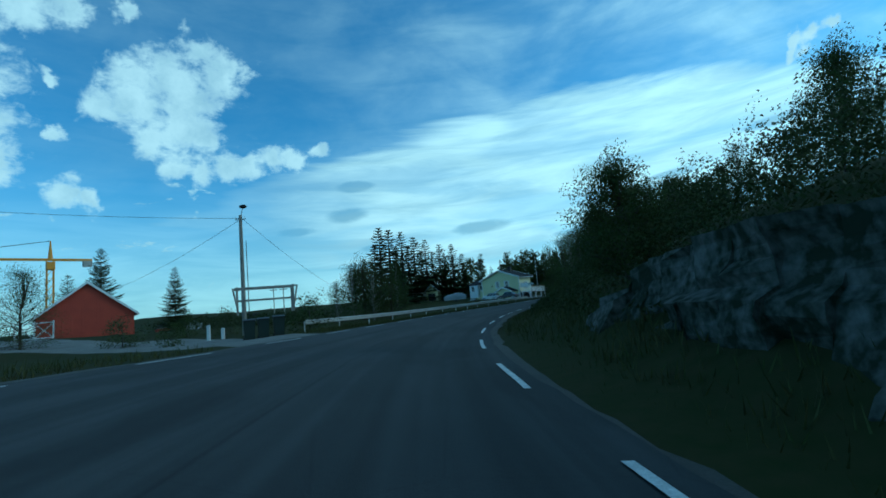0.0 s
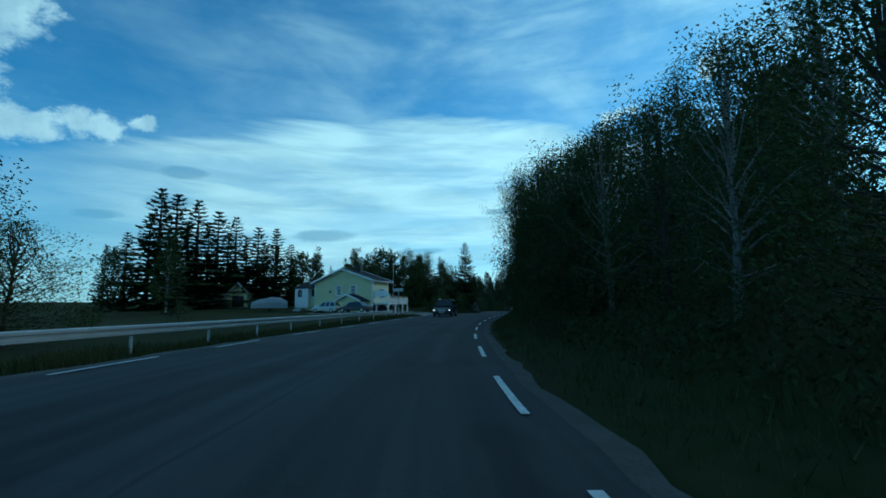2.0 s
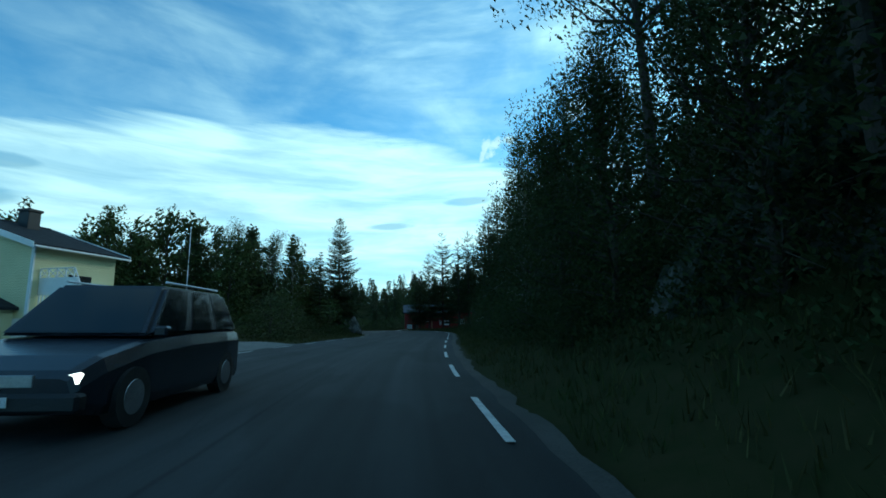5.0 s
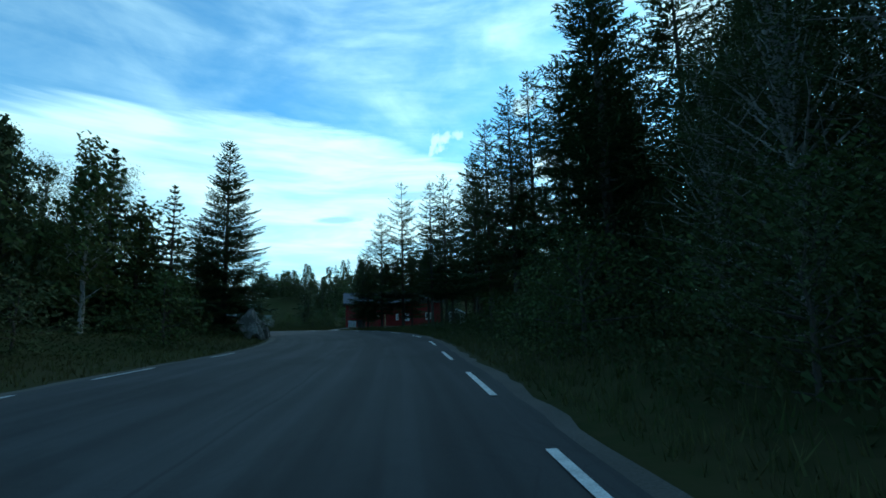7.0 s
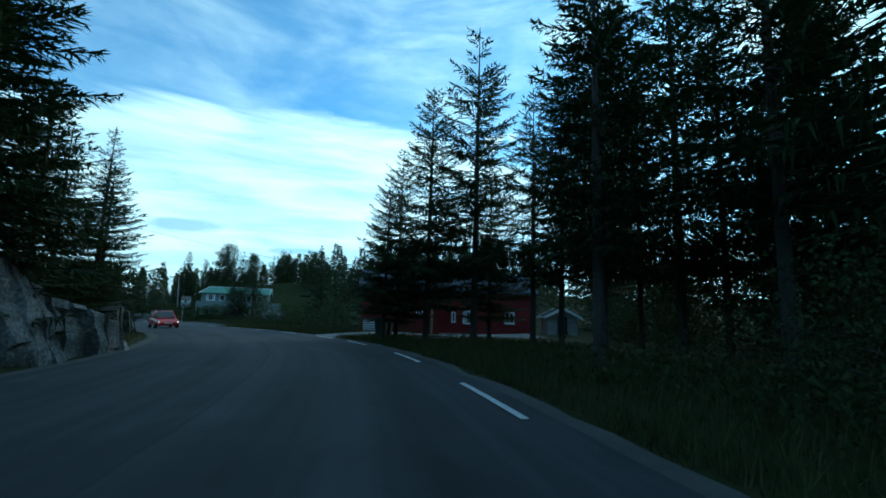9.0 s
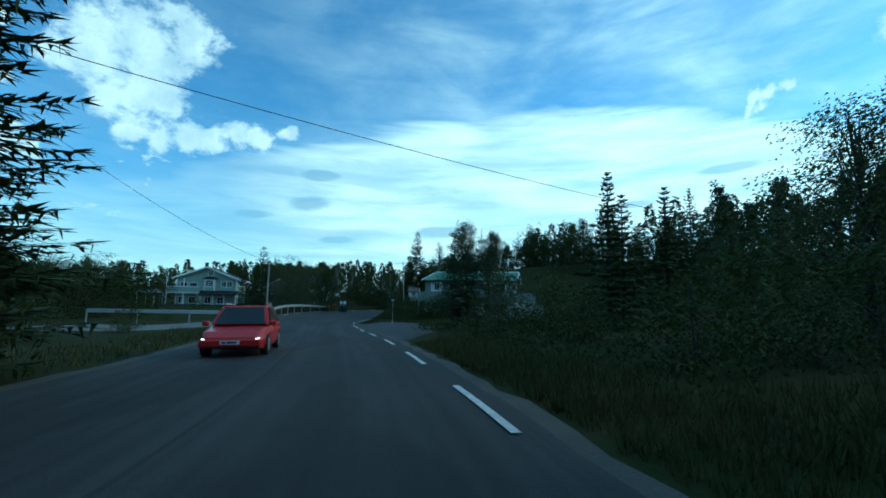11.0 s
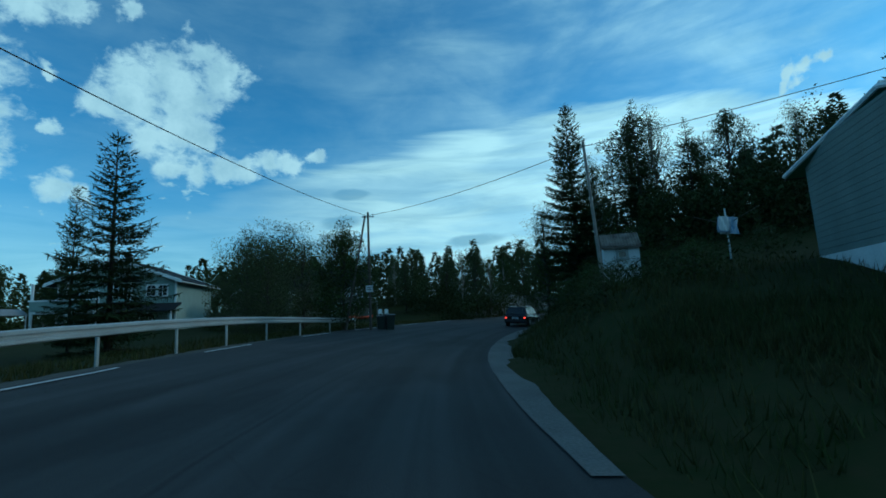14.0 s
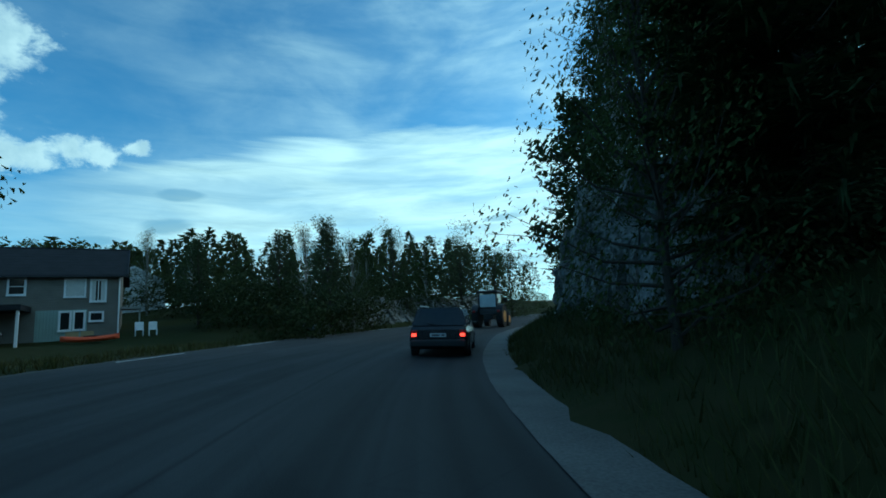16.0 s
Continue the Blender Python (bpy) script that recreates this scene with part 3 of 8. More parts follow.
def road_xyz(u, off, dz=0.0):
    k = int(np.argmin(np.abs(U - u)))
    p = XY[k] + RGT[k] * off
    return Vector((p[0], p[1], RZ[k] - off * math.tan(radians(BANK[k])) + dz))


# rise of the land beside the road: station: at 3, 8, 20, 60 m beyond the right edge, then the left edge
LAND = {0: (2.0, 4.5, 7.0, 12, 0.0, 0.2, 0.8, 1.5), 2: (1.8, 4.5, 7.0, 12, 0.0, 0.3, 1.0, 2.0), 3.5: (0.8, 3.2, 7.0, 12, 0.0, 0.0, 1.0, 2.2),
        5: (0.5, 2.5, 6.0, 11, -0.3, -0.5, 0.0, 0.5), 6.3: (1.2, 4.0, 8.0, 12, -0.2, -0.2, 0.0, -1), 7.3: (2.0, 6.5, 10, 12, 0.0, 0.1, 0.4, 0),
        8.5: (0.8, 2.5, 4.0, 7, 0.0, 0.1, 0.5, 1), 10: (0.2, 0.4, 1.0, 4, 0.2, 0.6, 1.5, 2), 11: (0.1, 0.1, 0.2, 3, 0.4, 1.2, 2.5, 3),
        12: (0.0, 0.0, 0.1, 3, 0.4, 1.0, 2.0, 2), 13: (0.0, 0.0, 0.1, 3, 0.3, 0.5, 0.5, 0), 14: (0.1, 0.3, 0.4, 4, -0.1, -0.2, -0.6, -0.5),
        15: (0.1, 0.4, 0.7, 6, -0.2, -0.5, -0.6, -0.5), 16: (0.2, 0.6, 0.7, 8, -0.3, -0.7, -0.8, 0), 16.5: (0.8, 1.4, 1.6, 9, -0.3, -0.7, -0.8, 0), 17: (2.1, 2.7, 3.0, 9, -0.2, -0.5, -0.6, 0),
        18: (2.3, 3.5, 5.4, 10, 0.0, -0.1, 0.0, 0), 19: (1.5, 6.5, 8.5, 11, 0.0, 0.0, 0.3, 1), 20.5: (1.5, 6.5, 8.5, 11, 0.0, 0.3, 0.8, 2),
        22: (0.8, 3.0, 6.0, 9, 0.8, 2.5, 4.0, 5), 25: (0.5, 1.5, 3.0, 6, 0.8, 2.5, 4.0, 5)}
LK = np.array(sorted(LAND))
LV = np.array([LAND[k] for k in LK])


def land(x, y):
    """Height of the ground sheet."""
    x, y = np.atleast_1d(x).astype(float), np.atleast_1d(y).astype(float)
    idx, off = nearest(x, y)
    u = U[idx]
    z0 = RZ[idx] - np.clip(off, OL[idx] - 1.6, OR[idx] + 2.4) * np.tan(np.radians(BANK[idx]))
    row = np.stack([np.interp(u, LK, LV[:, k]) for k in range(8)], 1)
    dr = np.maximum(off - OR[idx] - np.interp(u, (15.6, 17.0, 23.0, 24.0), (1.2, 1.0, 1.0, 1.2)), 0)
    dl = np.maximum(OL[idx] - 1.2 - off, 0)
    rise = np.zeros_like(x)
    xs = np.array([0, 3, 8, 20, 60, 400])
    for k in range(len(x)):
        if dr[k] > 0:
            rise[k] = np.interp(dr[k], xs, [0, *row[k, :4], 12])
        elif dl[k] > 0:
            rise[k] = np.interp(dl[k], xs, [0, *row[k, 4:], -4])
    n = np.array([noise.noise(Vector((a * 0.21, b * 0.21, 0))) * 0.22 + noise.noise(Vector((a * 0.9, b * 0.9, 5))) * 0.07 for a, b in zip(x, y)])
    d = np.maximum(dr, dl)
    n *= np.clip((d - 1.5) / 3, 0, 1)
    far = np.maximum(d - 250, 0)
    hills = np.array([max(noise.noise(Vector((a * 0.0016, b * 0.0016, 9))), -0.2) for a, b in zip(x, y)]) * np.clip(far / 500, 0, 1) * 60
    return z0 + rise + n + hills - 0.14 * np.clip(1 - d / 1.5, 0, 1)


def land_at(x, y):
    return float(land([x], [y])[0])


def axis(lo, hi, step, far):
    mid = list(np.arange(lo, hi + step / 2, step))
    out, s, v = [], step, hi
    while v < far:
        s *= 1.22
        v += s
        out.append(v)
    inn, s, v = [], step, lo
    while v > -far:
        s *= 1.22
        v -= s
        inn.append(v)
    return inn[::-1] + mid + out


def build_ground():
    xs, ys = axis(-48, 122, 1.7, 3500), axis(-30, 318, 1.7, 3500)
    gx, gy = np.meshgrid(xs, ys)
    z = land(gx.ravel(), gy.ravel())
    verts = np.stack([gx.ravel(), gy.ravel(), z], 1).tolist()
    w = len(xs)
    faces = [(j * w + i, j * w + i + 1, (j + 1) * w + i + 1, (j + 1) * w + i) for j in range(len(ys) - 1) for i in range(w - 1)]
    return mesh_from("ground", verts, faces, M_EARTH, "structure", "rough green and straw-coloured grass ground beside the road", "ground", smooth=True)


GROUND = build_ground()


def ribbon(name, u0, u1, left, right, dz, material, label, category, parent=None, cols=6, kind="structure", thick=0.0, ragged=0.0):
    """A sheet that follows the road, from offset left to right (numbers or functions of the index)."""
    ks = [k for k in range(len(U)) if u0 <= U[k] <= u1]
    verts, faces = [], []
    rnd = random.Random(7)
    for k in ks:
        a = left(k) if callable(left) else left
        b = right(k) if callable(right) else right
        if ragged:
            a += rnd.uniform(-ragged, ragged)
            b += rnd.uniform(-ragged, ragged)
        for c in range(cols):
            o = a + (b - a) * c / (cols - 1)
            p = XY[k] + RGT[k] * o
            verts.append((p[0], p[1], RZ[k] - o * math.tan(radians(BANK[k])) + dz))
    for r in range(len(ks) - 1):
        for c in range(cols - 1):
            faces.append((r * cols + c, r * cols + c + 1, (r + 1) * cols + c + 1, (r + 1) * cols + c))
    return mesh_from(name, verts, faces, material, kind, label, category, smooth=True, parent=parent)


ROAD = ribbon("road", 0, 25, lambda k: OL[k] - 0.35, lambda k: OR[k] + 0.4, 0.0, M_ROAD,
              "worn grey asphalt road with dashed white edge lines", "road", ragged=0.05, cols=9)


def lane_coordinates(ob):
    """Stores metres across and along the road at each corner of its mesh, for its wear."""
    me = ob.data
    across, along = me.attributes.new("across", "FLOAT", "POINT"), me.attributes.new("along", "FLOAT", "POINT")
    pts = np.array([v.co[:2] for v in me.vertices])
    k, o = nearest(pts[:, 0], pts[:, 1])
    across.data.foreach_set("value", o)
    along.data.foreach_set("value", SARC[k])


lane_coordinates(ROAD)
ribbon("shoulder", 0, 14.7, lambda k: OR[k] + 0.3, lambda k: OR[k] + 0.75, -0.03, M_VERGE, "narrow gravel shoulder of the road", "shoulder", ragged=0.12, cols=3)
ribbon("shoulder", 0, 25, lambda k: OL[k] - 0.9, lambda k: OL[k] - 0.25, -0.03, M_VERGE, "narrow gravel shoulder of the road", "shoulder", ragged=0.12, cols=3)
ribbon("pavement", 16.3, 24, lambda k: OR[k] + 0.05, lambda k: OR[k] + min(0.35 + (U[k] - 16.3) * 0.9, 0.9), 0.022, M_KERB,
       "pale worn concrete and gravel strip beside the asphalt", "pavement", ragged=0.015, cols=4)


def dashes():
    """Painted edge lines, each dash a thin slab on the asphalt, at the spacing that the line has along its way."""
    right = ([-9, -1, 0, 1, 2, 4, 5, 10, 11, 17, 18, 19, 20, 21, 22, 23, 24, 29, 30, 31, 32], [1.5, 54, 60.5, 67.1, 73.7, 84.7, 91.1, 123.1, 130, 167, 174, 181.5, 189.4, 196.4, 203.6, 209.3, 216.3, 247.8, 253.7, 259, 266.2])
    left = ([-9, 0, 2, 3, 5, 6, 12, 18, 19, 31, 32, 33, 34, 35, 36, 37, 38, 39, 51], [1.0, 59.2, 70.8, 76.6, 87.7, 93.5, 131.6, 166.4, 174.2, 249.7, 255.3, 260, 266, 274, 281, 289, 295.5, 302.8, 382])
    for off, (num, start), last in ((OR, right, 32), (OL, left, 51)):
        for n in range(num[0], last + 1):
            s = float(np.interp(n, num, start))
            if off is OL and 177 < s < 241:
                continue
            verts = []
            for j in range(5):
                q = s + 3.1 * j / 4
                k = min(int(np.searchsorted(SARC, q)), len(U) - 1)
                for e in (-0.06, 0.06):
                    o = off[k] + e
                    p = XY[k] + RGT[k] * o + TAN[k] * (q - SARC[k])
                    verts.append((p[0], p[1], RZ[k] - o * math.tan(radians(BANK[k])) + 0.022))
            mesh_from("edge_line_dash", verts, [(2 * j, 2 * j + 1, 2 * j + 3, 2 * j + 2) for j in range(4)], M_PAINT, parent=ROAD)


dashes()

# ---------------------------------------------------------------- trees
def spruce_mesh(seed, h, r, levels, dead=0.06, coarse=1.0):
    """A spruce: tapered trunk, whorls of drooping boughs, each a rib with hanging needle sprays."""
    rnd = random.Random(seed)
    bt = bmesh.new()
    tube(bt, (0, 0, -0.4), (0, 0, h * 0.5), h * 0.014 + 0.05, h * 0.008 + 0.02, 8, False)
    tube(bt, (0, 0, h * 0.5), (0, 0, h * 0.985), h * 0.008 + 0.02, 0.012, 6, False)
    verts, faces = [], []

    def spray(p, d, L, w, droop):
        d = d.normalized()
        side = d.cross(Vector((0, 0, 1))).normalized() if abs(d.z) < 0.95 else Vector((1, 0, 0))
        up = side.cross(d)
        i = len(verts)
        mid = p + d * L * 0.5 - Vector((0, 0, droop * 0.4 * L))
        tip = p + d * L - Vector((0, 0, droop * L))
        tilt = up * rnd.uniform(-0.5, 0.5) * w
        verts.extend([tuple(p), tuple(mid + side * w + tilt), tuple(tip), tuple(mid - side * w - tilt)])
        faces.append((i, i + 1, i + 2, i + 3))
    for lv in range(levels):
        f = lv / (levels - 1)
        z = h * (dead + (0.985 - dead) * f ** 0.92)
        L0 = r * (1 - f) ** 0.78 * (0.9 + 0.2 * math.sin(lv * 2.1)) + 0.12
        if f < 0.12:
            L0 *= 0.75 + f * 2
        nb = max(5, int(9 - 3 * f))
        for b in range(nb):
            az = b * 2 * math.pi / nb + lv * 0.9 + rnd.uniform(-0.35, 0.35)
            L = L0 * rnd.uniform(0.5, 1.18)
            rise = 0.35 * f - 0.28 * (1 - f) + rnd.uniform(-0.1, 0.1)
            d = Vector((math.cos(az), math.sin(az), rise)).normalized()
            p0 = Vector((0, 0, z))
            p1 = p0 + d * L + Vector((0, 0, L * 0.08))
            if L > 0.8:
                tube(bt, p0, p0 + d * L * 0.8, 0.012 + 0.008 * L, 0.006, 3, False)
            steps = max(2, int(L / (0.27 * coarse)))
            for s in range(steps):
                t = (s + rnd.uniform(0.2, 0.8)) / steps
                if t < 0.12:
                    continue
                q = p0.lerp(p1, t)
                w = (0.10 + 0.08 * min(L, 3) / 3) * rnd.uniform(0.7, 1.25) * coarse ** 0.9
                reach = L * 0.34 * (1 - t * 0.65) + 0.18
                for sg in (-1, 1):
                    dd = Vector((math.cos(az + sg * rnd.uniform(0.5, 1.1)), math.sin(az + sg * rnd.uniform(0.5, 1.1)), rnd.uniform(-0.25, 0.1)))
                    spray(q, dd, reach * rnd.uniform(0.7, 1.15), w, 0.28 * (1 - f) + 0.05)
                if rnd.random() < 0.6:
                    spray(q, Vector((rnd.uniform(-.3, .3), rnd.uniform(-.3, .3), -1)), 0.22 + 0.10 * L * rnd.random(), w * 0.8, 0)
            spray(p1 - d * 0.25 * min(L, 1), d, 0.35 + 0.1 * L, 0.12, 0.05)
    spray(Vector((0, 0, h * 0.95)), Vector((0.02, 0, 1)), h * 0.05, 0.05, 0)
    return bt, verts, faces


def needle_spruce(seed, h, r, step=0.46, thin=0.0, dead=0.06, lush=1.0):
    """A spruce seen close to: whorls of arching boughs, each set with side twigs and hanging twiglets of needles, bare snags below."""
    rnd = random.Random(seed)
    bt = bmesh.new()
    r0 = h * 0.009 + 0.04
    tube(bt, (0, 0, -0.4), (0, 0, h * 0.5), r0, r0 * 0.6, 9, False)
    tube(bt, (0, 0, h * 0.5), (0, 0, h * 0.99), r0 * 0.6, 0.01, 6, False)
    verts, faces = [], []

    def twig(p, d, L, w):
        side = d.cross(Vector((rnd.uniform(-0.5, 0.5), rnd.uniform(-0.5, 0.5), 1))).normalized() * w
        i = len(verts)
        a = p + d * L * 0.12
        verts.extend([tuple(a - side), tuple(a + side), tuple(p + d * L)])
        faces.append((i, i + 1, i + 2))
    levels = int(h * (0.985 - dead) / step)
    for lv in range(levels):
        f = lv / levels
        z = h * (dead + (0.985 - dead) * f) + rnd.uniform(-0.12, 0.12)
        L0 = r * (1 - f) ** 0.82 * (0.92 + 0.12 * math.sin(lv * 1.7 + seed)) + 0.16
        if f < 0.15:
            L0 *= 0.7 + f * 2
        nb = max(5, int(10 - 4 * f))
        for b in range(nb):
            if rnd.random() < thin:
                continue
            az = b * 2 * math.pi / nb + lv * 0.9 + rnd.uniform(-0.4, 0.4)
            L = L0 * rnd.uniform(0.62, 1.1)
            rise = 0.5 * f - 0.30 * (1 - f) + rnd.uniform(-0.12, 0.12)
            out = Vector((math.cos(az), math.sin(az), 0))
            across = Vector((-out.y, out.x, 0))

            def at(t):
                return Vector((0, 0, z)) + out * L * t + Vector((0, 0, L * (rise * t + 0.22 * t * t)))
            if L > 0.7:
                tube(bt, at(0), at(0.55), 0.010 + 0.007 * L, 0.008, 3, False)
                tube(bt, at(0.55), at(0.98), 0.008, 0.004, 3, False)
            n = max(3, int(L / 0.125 * lush))
            for k in range(n):
                t = 0.10 + 0.90 * (k + rnd.random()) / n
                p = at(t)
                ax = (at(min(t + 0.05, 1.05)) - p).normalized()
                reach = (0.30 * L * (1 - t) ** 0.7 + 0.20) * rnd.uniform(0.75, 1.2)
                for sg in (-1, 1):
                    d = (ax * rnd.uniform(0.5, 1.0) + across * sg * rnd.uniform(0.6, 1.0) + Vector((0, 0, rnd.uniform(-0.35, 0.1)))).normalized()
                    twig(p, d, reach, 0.034 + 0.016 * rnd.random())
                    if reach > 0.3:
                        q = p + d * reach * rnd.uniform(0.3, 0.6)
                        e = (d + ax * 0.7 + Vector((0, 0, rnd.uniform(-0.5, 0.1)))).normalized()
                        twig(q, e, reach * 0.6, 0.034)
                        twig(p + d * reach * rnd.uniform(0.5, 0.8), (d - ax * 0.2 + Vector((0, 0, rnd.uniform(-0.6, 0.0)))).normalized(), reach * 0.45, 0.03)
                if f < 0.75 and rnd.random() < 0.75:
                    twig(p, Vector((rnd.uniform(-.25, .25), rnd.uniform(-.25, .25), -1)).normalized(), rnd.uniform(0.12, 0.24 + 0.07 * L * (1 - f)), 0.03)
            twig(at(0.93), (at(1.0) - at(0.9)).normalized(), 0.22 + 0.07 * L, 0.05)
    for k in range(4):
        twig(Vector((0, 0, h * (0.93 + 0.012 * k))), Vector((rnd.uniform(-.4, .4), rnd.uniform(-.4, .4), 1)).normalized(), h * 0.035, 0.035)
    twig(Vector((0, 0, h * 0.95)), Vector((0.02, 0, 1)), h * 0.05, 0.03)
    for k in range(int(dead * 60)):
        z = h * dead * rnd.uniform(0.25, 1.0)
        az, L = rnd.uniform(0, 6.28), rnd.uniform(0.3, 1.3)
        tube(bt, (0, 0, z), (math.cos(az) * L, math.sin(az) * L, z - 0.25 * L), 0.014, 0.004, 3, False)
    return bt, verts, faces


def leaf_mesh(seed, h, wide, start, nleaf, size, clumps=26, tight=0.34, top=0.75, lean=0.0):
    """A broad-leaved tree or shrub: a bent trunk, limbs out to clumps of twigs, and leaves gathered round each clump.
    wide: crown's half width over its height; start: where the crown begins; top: how pointed it is."""
    rnd = random.Random(seed)
    bt = bmesh.new()
    line = [Vector((0, 0, -0.3))]
    for k in range(1, 7):
        f = k / 6
        line.append(Vector((lean * h * f + rnd.uniform(-.03, .03) * h * f, rnd.uniform(-.03, .03) * h * f, h * 0.93 * f)))
    r0 = 0.013 * h + 0.02
    for k in range(6):
        tube(bt, line[k], line[k + 1], r0 * (1 - k / 6.6), r0 * (1 - (k + 1) / 6.6), 8 if k < 2 else 5, False)

    def stem(f):
        q = min(max(f, 0), 0.999) * 6
        k = int(q)
        return line[k].lerp(line[k + 1], q - k)
    verts, faces = [], []
    spots = []
    for c in range(clumps):
        g = (c + rnd.random()) / clumps
        f = start + (1 - start) * g
        prof = (math.sin(math.pi * min(1, (g * 0.92 + 0.10)) ** top)) ** 0.75
        R = wide * h * prof * rnd.uniform(0.72, 1.15)
        a = c * 2.4 + rnd.uniform(-0.5, 0.5)
        d = R * math.sqrt(rnd.uniform(0.15, 1.0))
        root = stem(max(0.03, f * 0.72))
        mid = stem(f)
        tip = Vector((mid.x + math.cos(a) * d, mid.y + math.sin(a) * d, h * f * 0.97))
        knee = root.lerp(tip, 0.55) + Vector((0, 0, -0.06 * d + rnd.uniform(-.03, .03) * h))
        rr = 0.0042 * h + 0.006
        tube(bt, root, knee, rr, rr * 0.7, 4, False)
        tube(bt, knee, tip, rr * 0.7, rr * 0.3, 3, False)
        for _ in range(2):
            e = tip + Vector((rnd.gauss(0, 1), rnd.gauss(0, 1), rnd.gauss(0.2, 0.8))) * wide * h * 0.22
            tube(bt, knee.lerp(tip, rnd.uniform(0.5, 1)), e, rr * 0.3, rr * 0.12, 3, False)
            spots.append((e, 0.75))
        spots.append((tip, 1.0))
        spots.append((knee.lerp(tip, 0.6), 0.8))
    sig = tight * wide * h
    for _ in range(nleaf):
        q, s0 = spots[int(rnd.random() * len(spots))]
        g = Vector((rnd.gauss(0, 1), rnd.gauss(0, 1), rnd.gauss(0, 0.85)))
        g *= min(1.0, 1.55 / max(g.length, 0.01))
        c = q + g * sig * s0 * 0.72
        if c.z < 0.02:
            c.z = 0.02 + rnd.random() * 0.3
        n = Vector((rnd.gauss(0, 1), rnd.gauss(0, 1), rnd.gauss(0, 1) + 0.3)).normalized()
        t = n.orthogonal().normalized()
        b = n.cross(t)
        s = size * rnd.uniform(0.6, 1.3)
        i = len(verts)
        verts.extend([tuple(c - t * s), tuple(c + t * s * 0.8 + b * s * 0.5), tuple(c + t * s * 0.9 - b * s * 0.5)])
        faces.append((i, i + 1, i + 2))
    return bt, verts, faces


def make_tree(name, made, bark, leaves, label, category, group):
    bt, verts, faces = made
    root = thing(name, Matrix(), label, category, group)
    part("trunk", bt, bark, root)
    me = bpy.data.meshes.new("crown")
    me.from_pydata(verts, [], faces)
    me.materials.append(leaves)
    c = new("crown", me)
    c.parent = root
    return root


def kinds():
    """Near kinds carry small leaves, far ones (names in f_) fewer and larger."""
    K = collections.OrderedDict()
    sp = "tall dark green spruce with drooping boughs", "tree", "spruces along the road"
    for i, (h, r, st, th) in enumerate(((20, 3.9, 0.60, 0.0), (18, 4.0, 0.60, 0.14), (20, 3.2, 0.60, 0.05), (14, 3.4, 0.33, 0.0))):
        K["spruce%d" % i] = (make_tree("spruce_tree", needle_spruce(11 + i, h, r, st, th, 0.05 if i != 1 else 0.12, 1.3 if i == 3 else 1.0), M_BARK, M_NEEDLE, *sp), h)
    for i in range(3):
        K["open%d" % i] = (make_tree("spruce_tree", needle_spruce(91 + i, 12, 3.2, 0.46, 0.16, 0.20), M_BARK, M_NEEDLE,
                           "spruce with a bare lower trunk and open boughs", "tree", "spruces along the road"), 12)
    for i in range(2):
        K["front%d" % i] = (make_tree("spruce_tree", needle_spruce(121 + i, 14, 3.9, 0.42, 0.18 + 0.26 * i, 0.15, 1.1), M_BARK, M_NEEDLE,
                            "dense dark spruce with boughs low over the verge", "tree", "spruces along the road"), 14)
    for i in range(2):
        K["bare%d" % i] = (make_tree("spruce_tree", needle_spruce(97 + i, 15, 3.2, 0.46, 0.24, 0.24), M_BARK, M_NEEDLE,
                           "spruce with a long bare trunk and sparse boughs", "tree", "spruces along the road"), 15)
    for i, (h, r, lv) in enumerate(((16, 3.0, 26), (14, 3.2, 23))):
        K["f_spruce%d" % i] = (make_tree("spruce_tree", spruce_mesh(21 + i, h, r, lv, 0.04, 2.1), M_BARK, M_NEEDLE, *sp), h)
    K["youngspruce"] = (make_tree("spruce_tree", needle_spruce(31, 10, 2.7, 0.36, 0.0, 0.04), M_BARK, M_NEEDLE,
                        "young open-branched green spruce behind the guard rail", "tree", "spruces along the road"), 10)
    bi = "slender birch with pale bark and light green leaves", "tree", "birches beside the road"
    al = "dense dark green alder with a rounded uneven crown", "tree", "broad-leaved trees beside the road"
    pi = "dark green pine with a clumped crown", "tree", "pines on the hill"
    for i in range(3):
        K["birch%d" % i] = (make_tree("birch_tree", leaf_mesh(41 + i, 14, 0.20, 0.14, 9000, 0.080, 44, 0.30, 0.62, 0.03 * (i - 1)), M_BIRCH, M_LEAF, *bi), 14)
        K["alder%d" % i] = (make_tree("alder_tree", leaf_mesh(51 + i, 10, 0.32, 0.05, 9500, 0.078, 46, 0.28, 0.70), M_BARK, M_LEAF, *al), 10)
    for i in range(2):
        K["f_birch%d" % i] = (make_tree("birch_tree", leaf_mesh(45 + i, 14, 0.20, 0.16, 2600, 0.235, 24, 0.30, 0.62), M_BIRCH, M_LEAF, *bi), 14)
        K["f_alder%d" % i] = (make_tree("alder_tree", leaf_mesh(55 + i, 10, 0.34, 0.05, 2600, 0.235, 24, 0.28, 0.72), M_BARK, M_LEAF, *al), 10)
        K["willow%d" % i] = (make_tree("willow_tree", leaf_mesh(61 + i, 9, 0.46, 0.04, 13500, 0.086, 44, 0.24, 0.8), M_BARK, M_LEAF2,
                             "broad grey-green willow with many limbs", "tree", "willows beside the road"), 9)
        K["pine%d" % i] = (make_tree("pine_tree", leaf_mesh(81 + i, 12, 0.22, 0.16, 8500, 0.11, 34, 0.28, 0.60), M_BARK, M_PINE, *pi), 12)
        K["f_pine%d" % i] = (make_tree("pine_tree", leaf_mesh(85 + i, 12, 0.22, 0.14, 2500, 0.25, 20, 0.28, 0.60), M_BARK, M_PINE, *pi), 12)
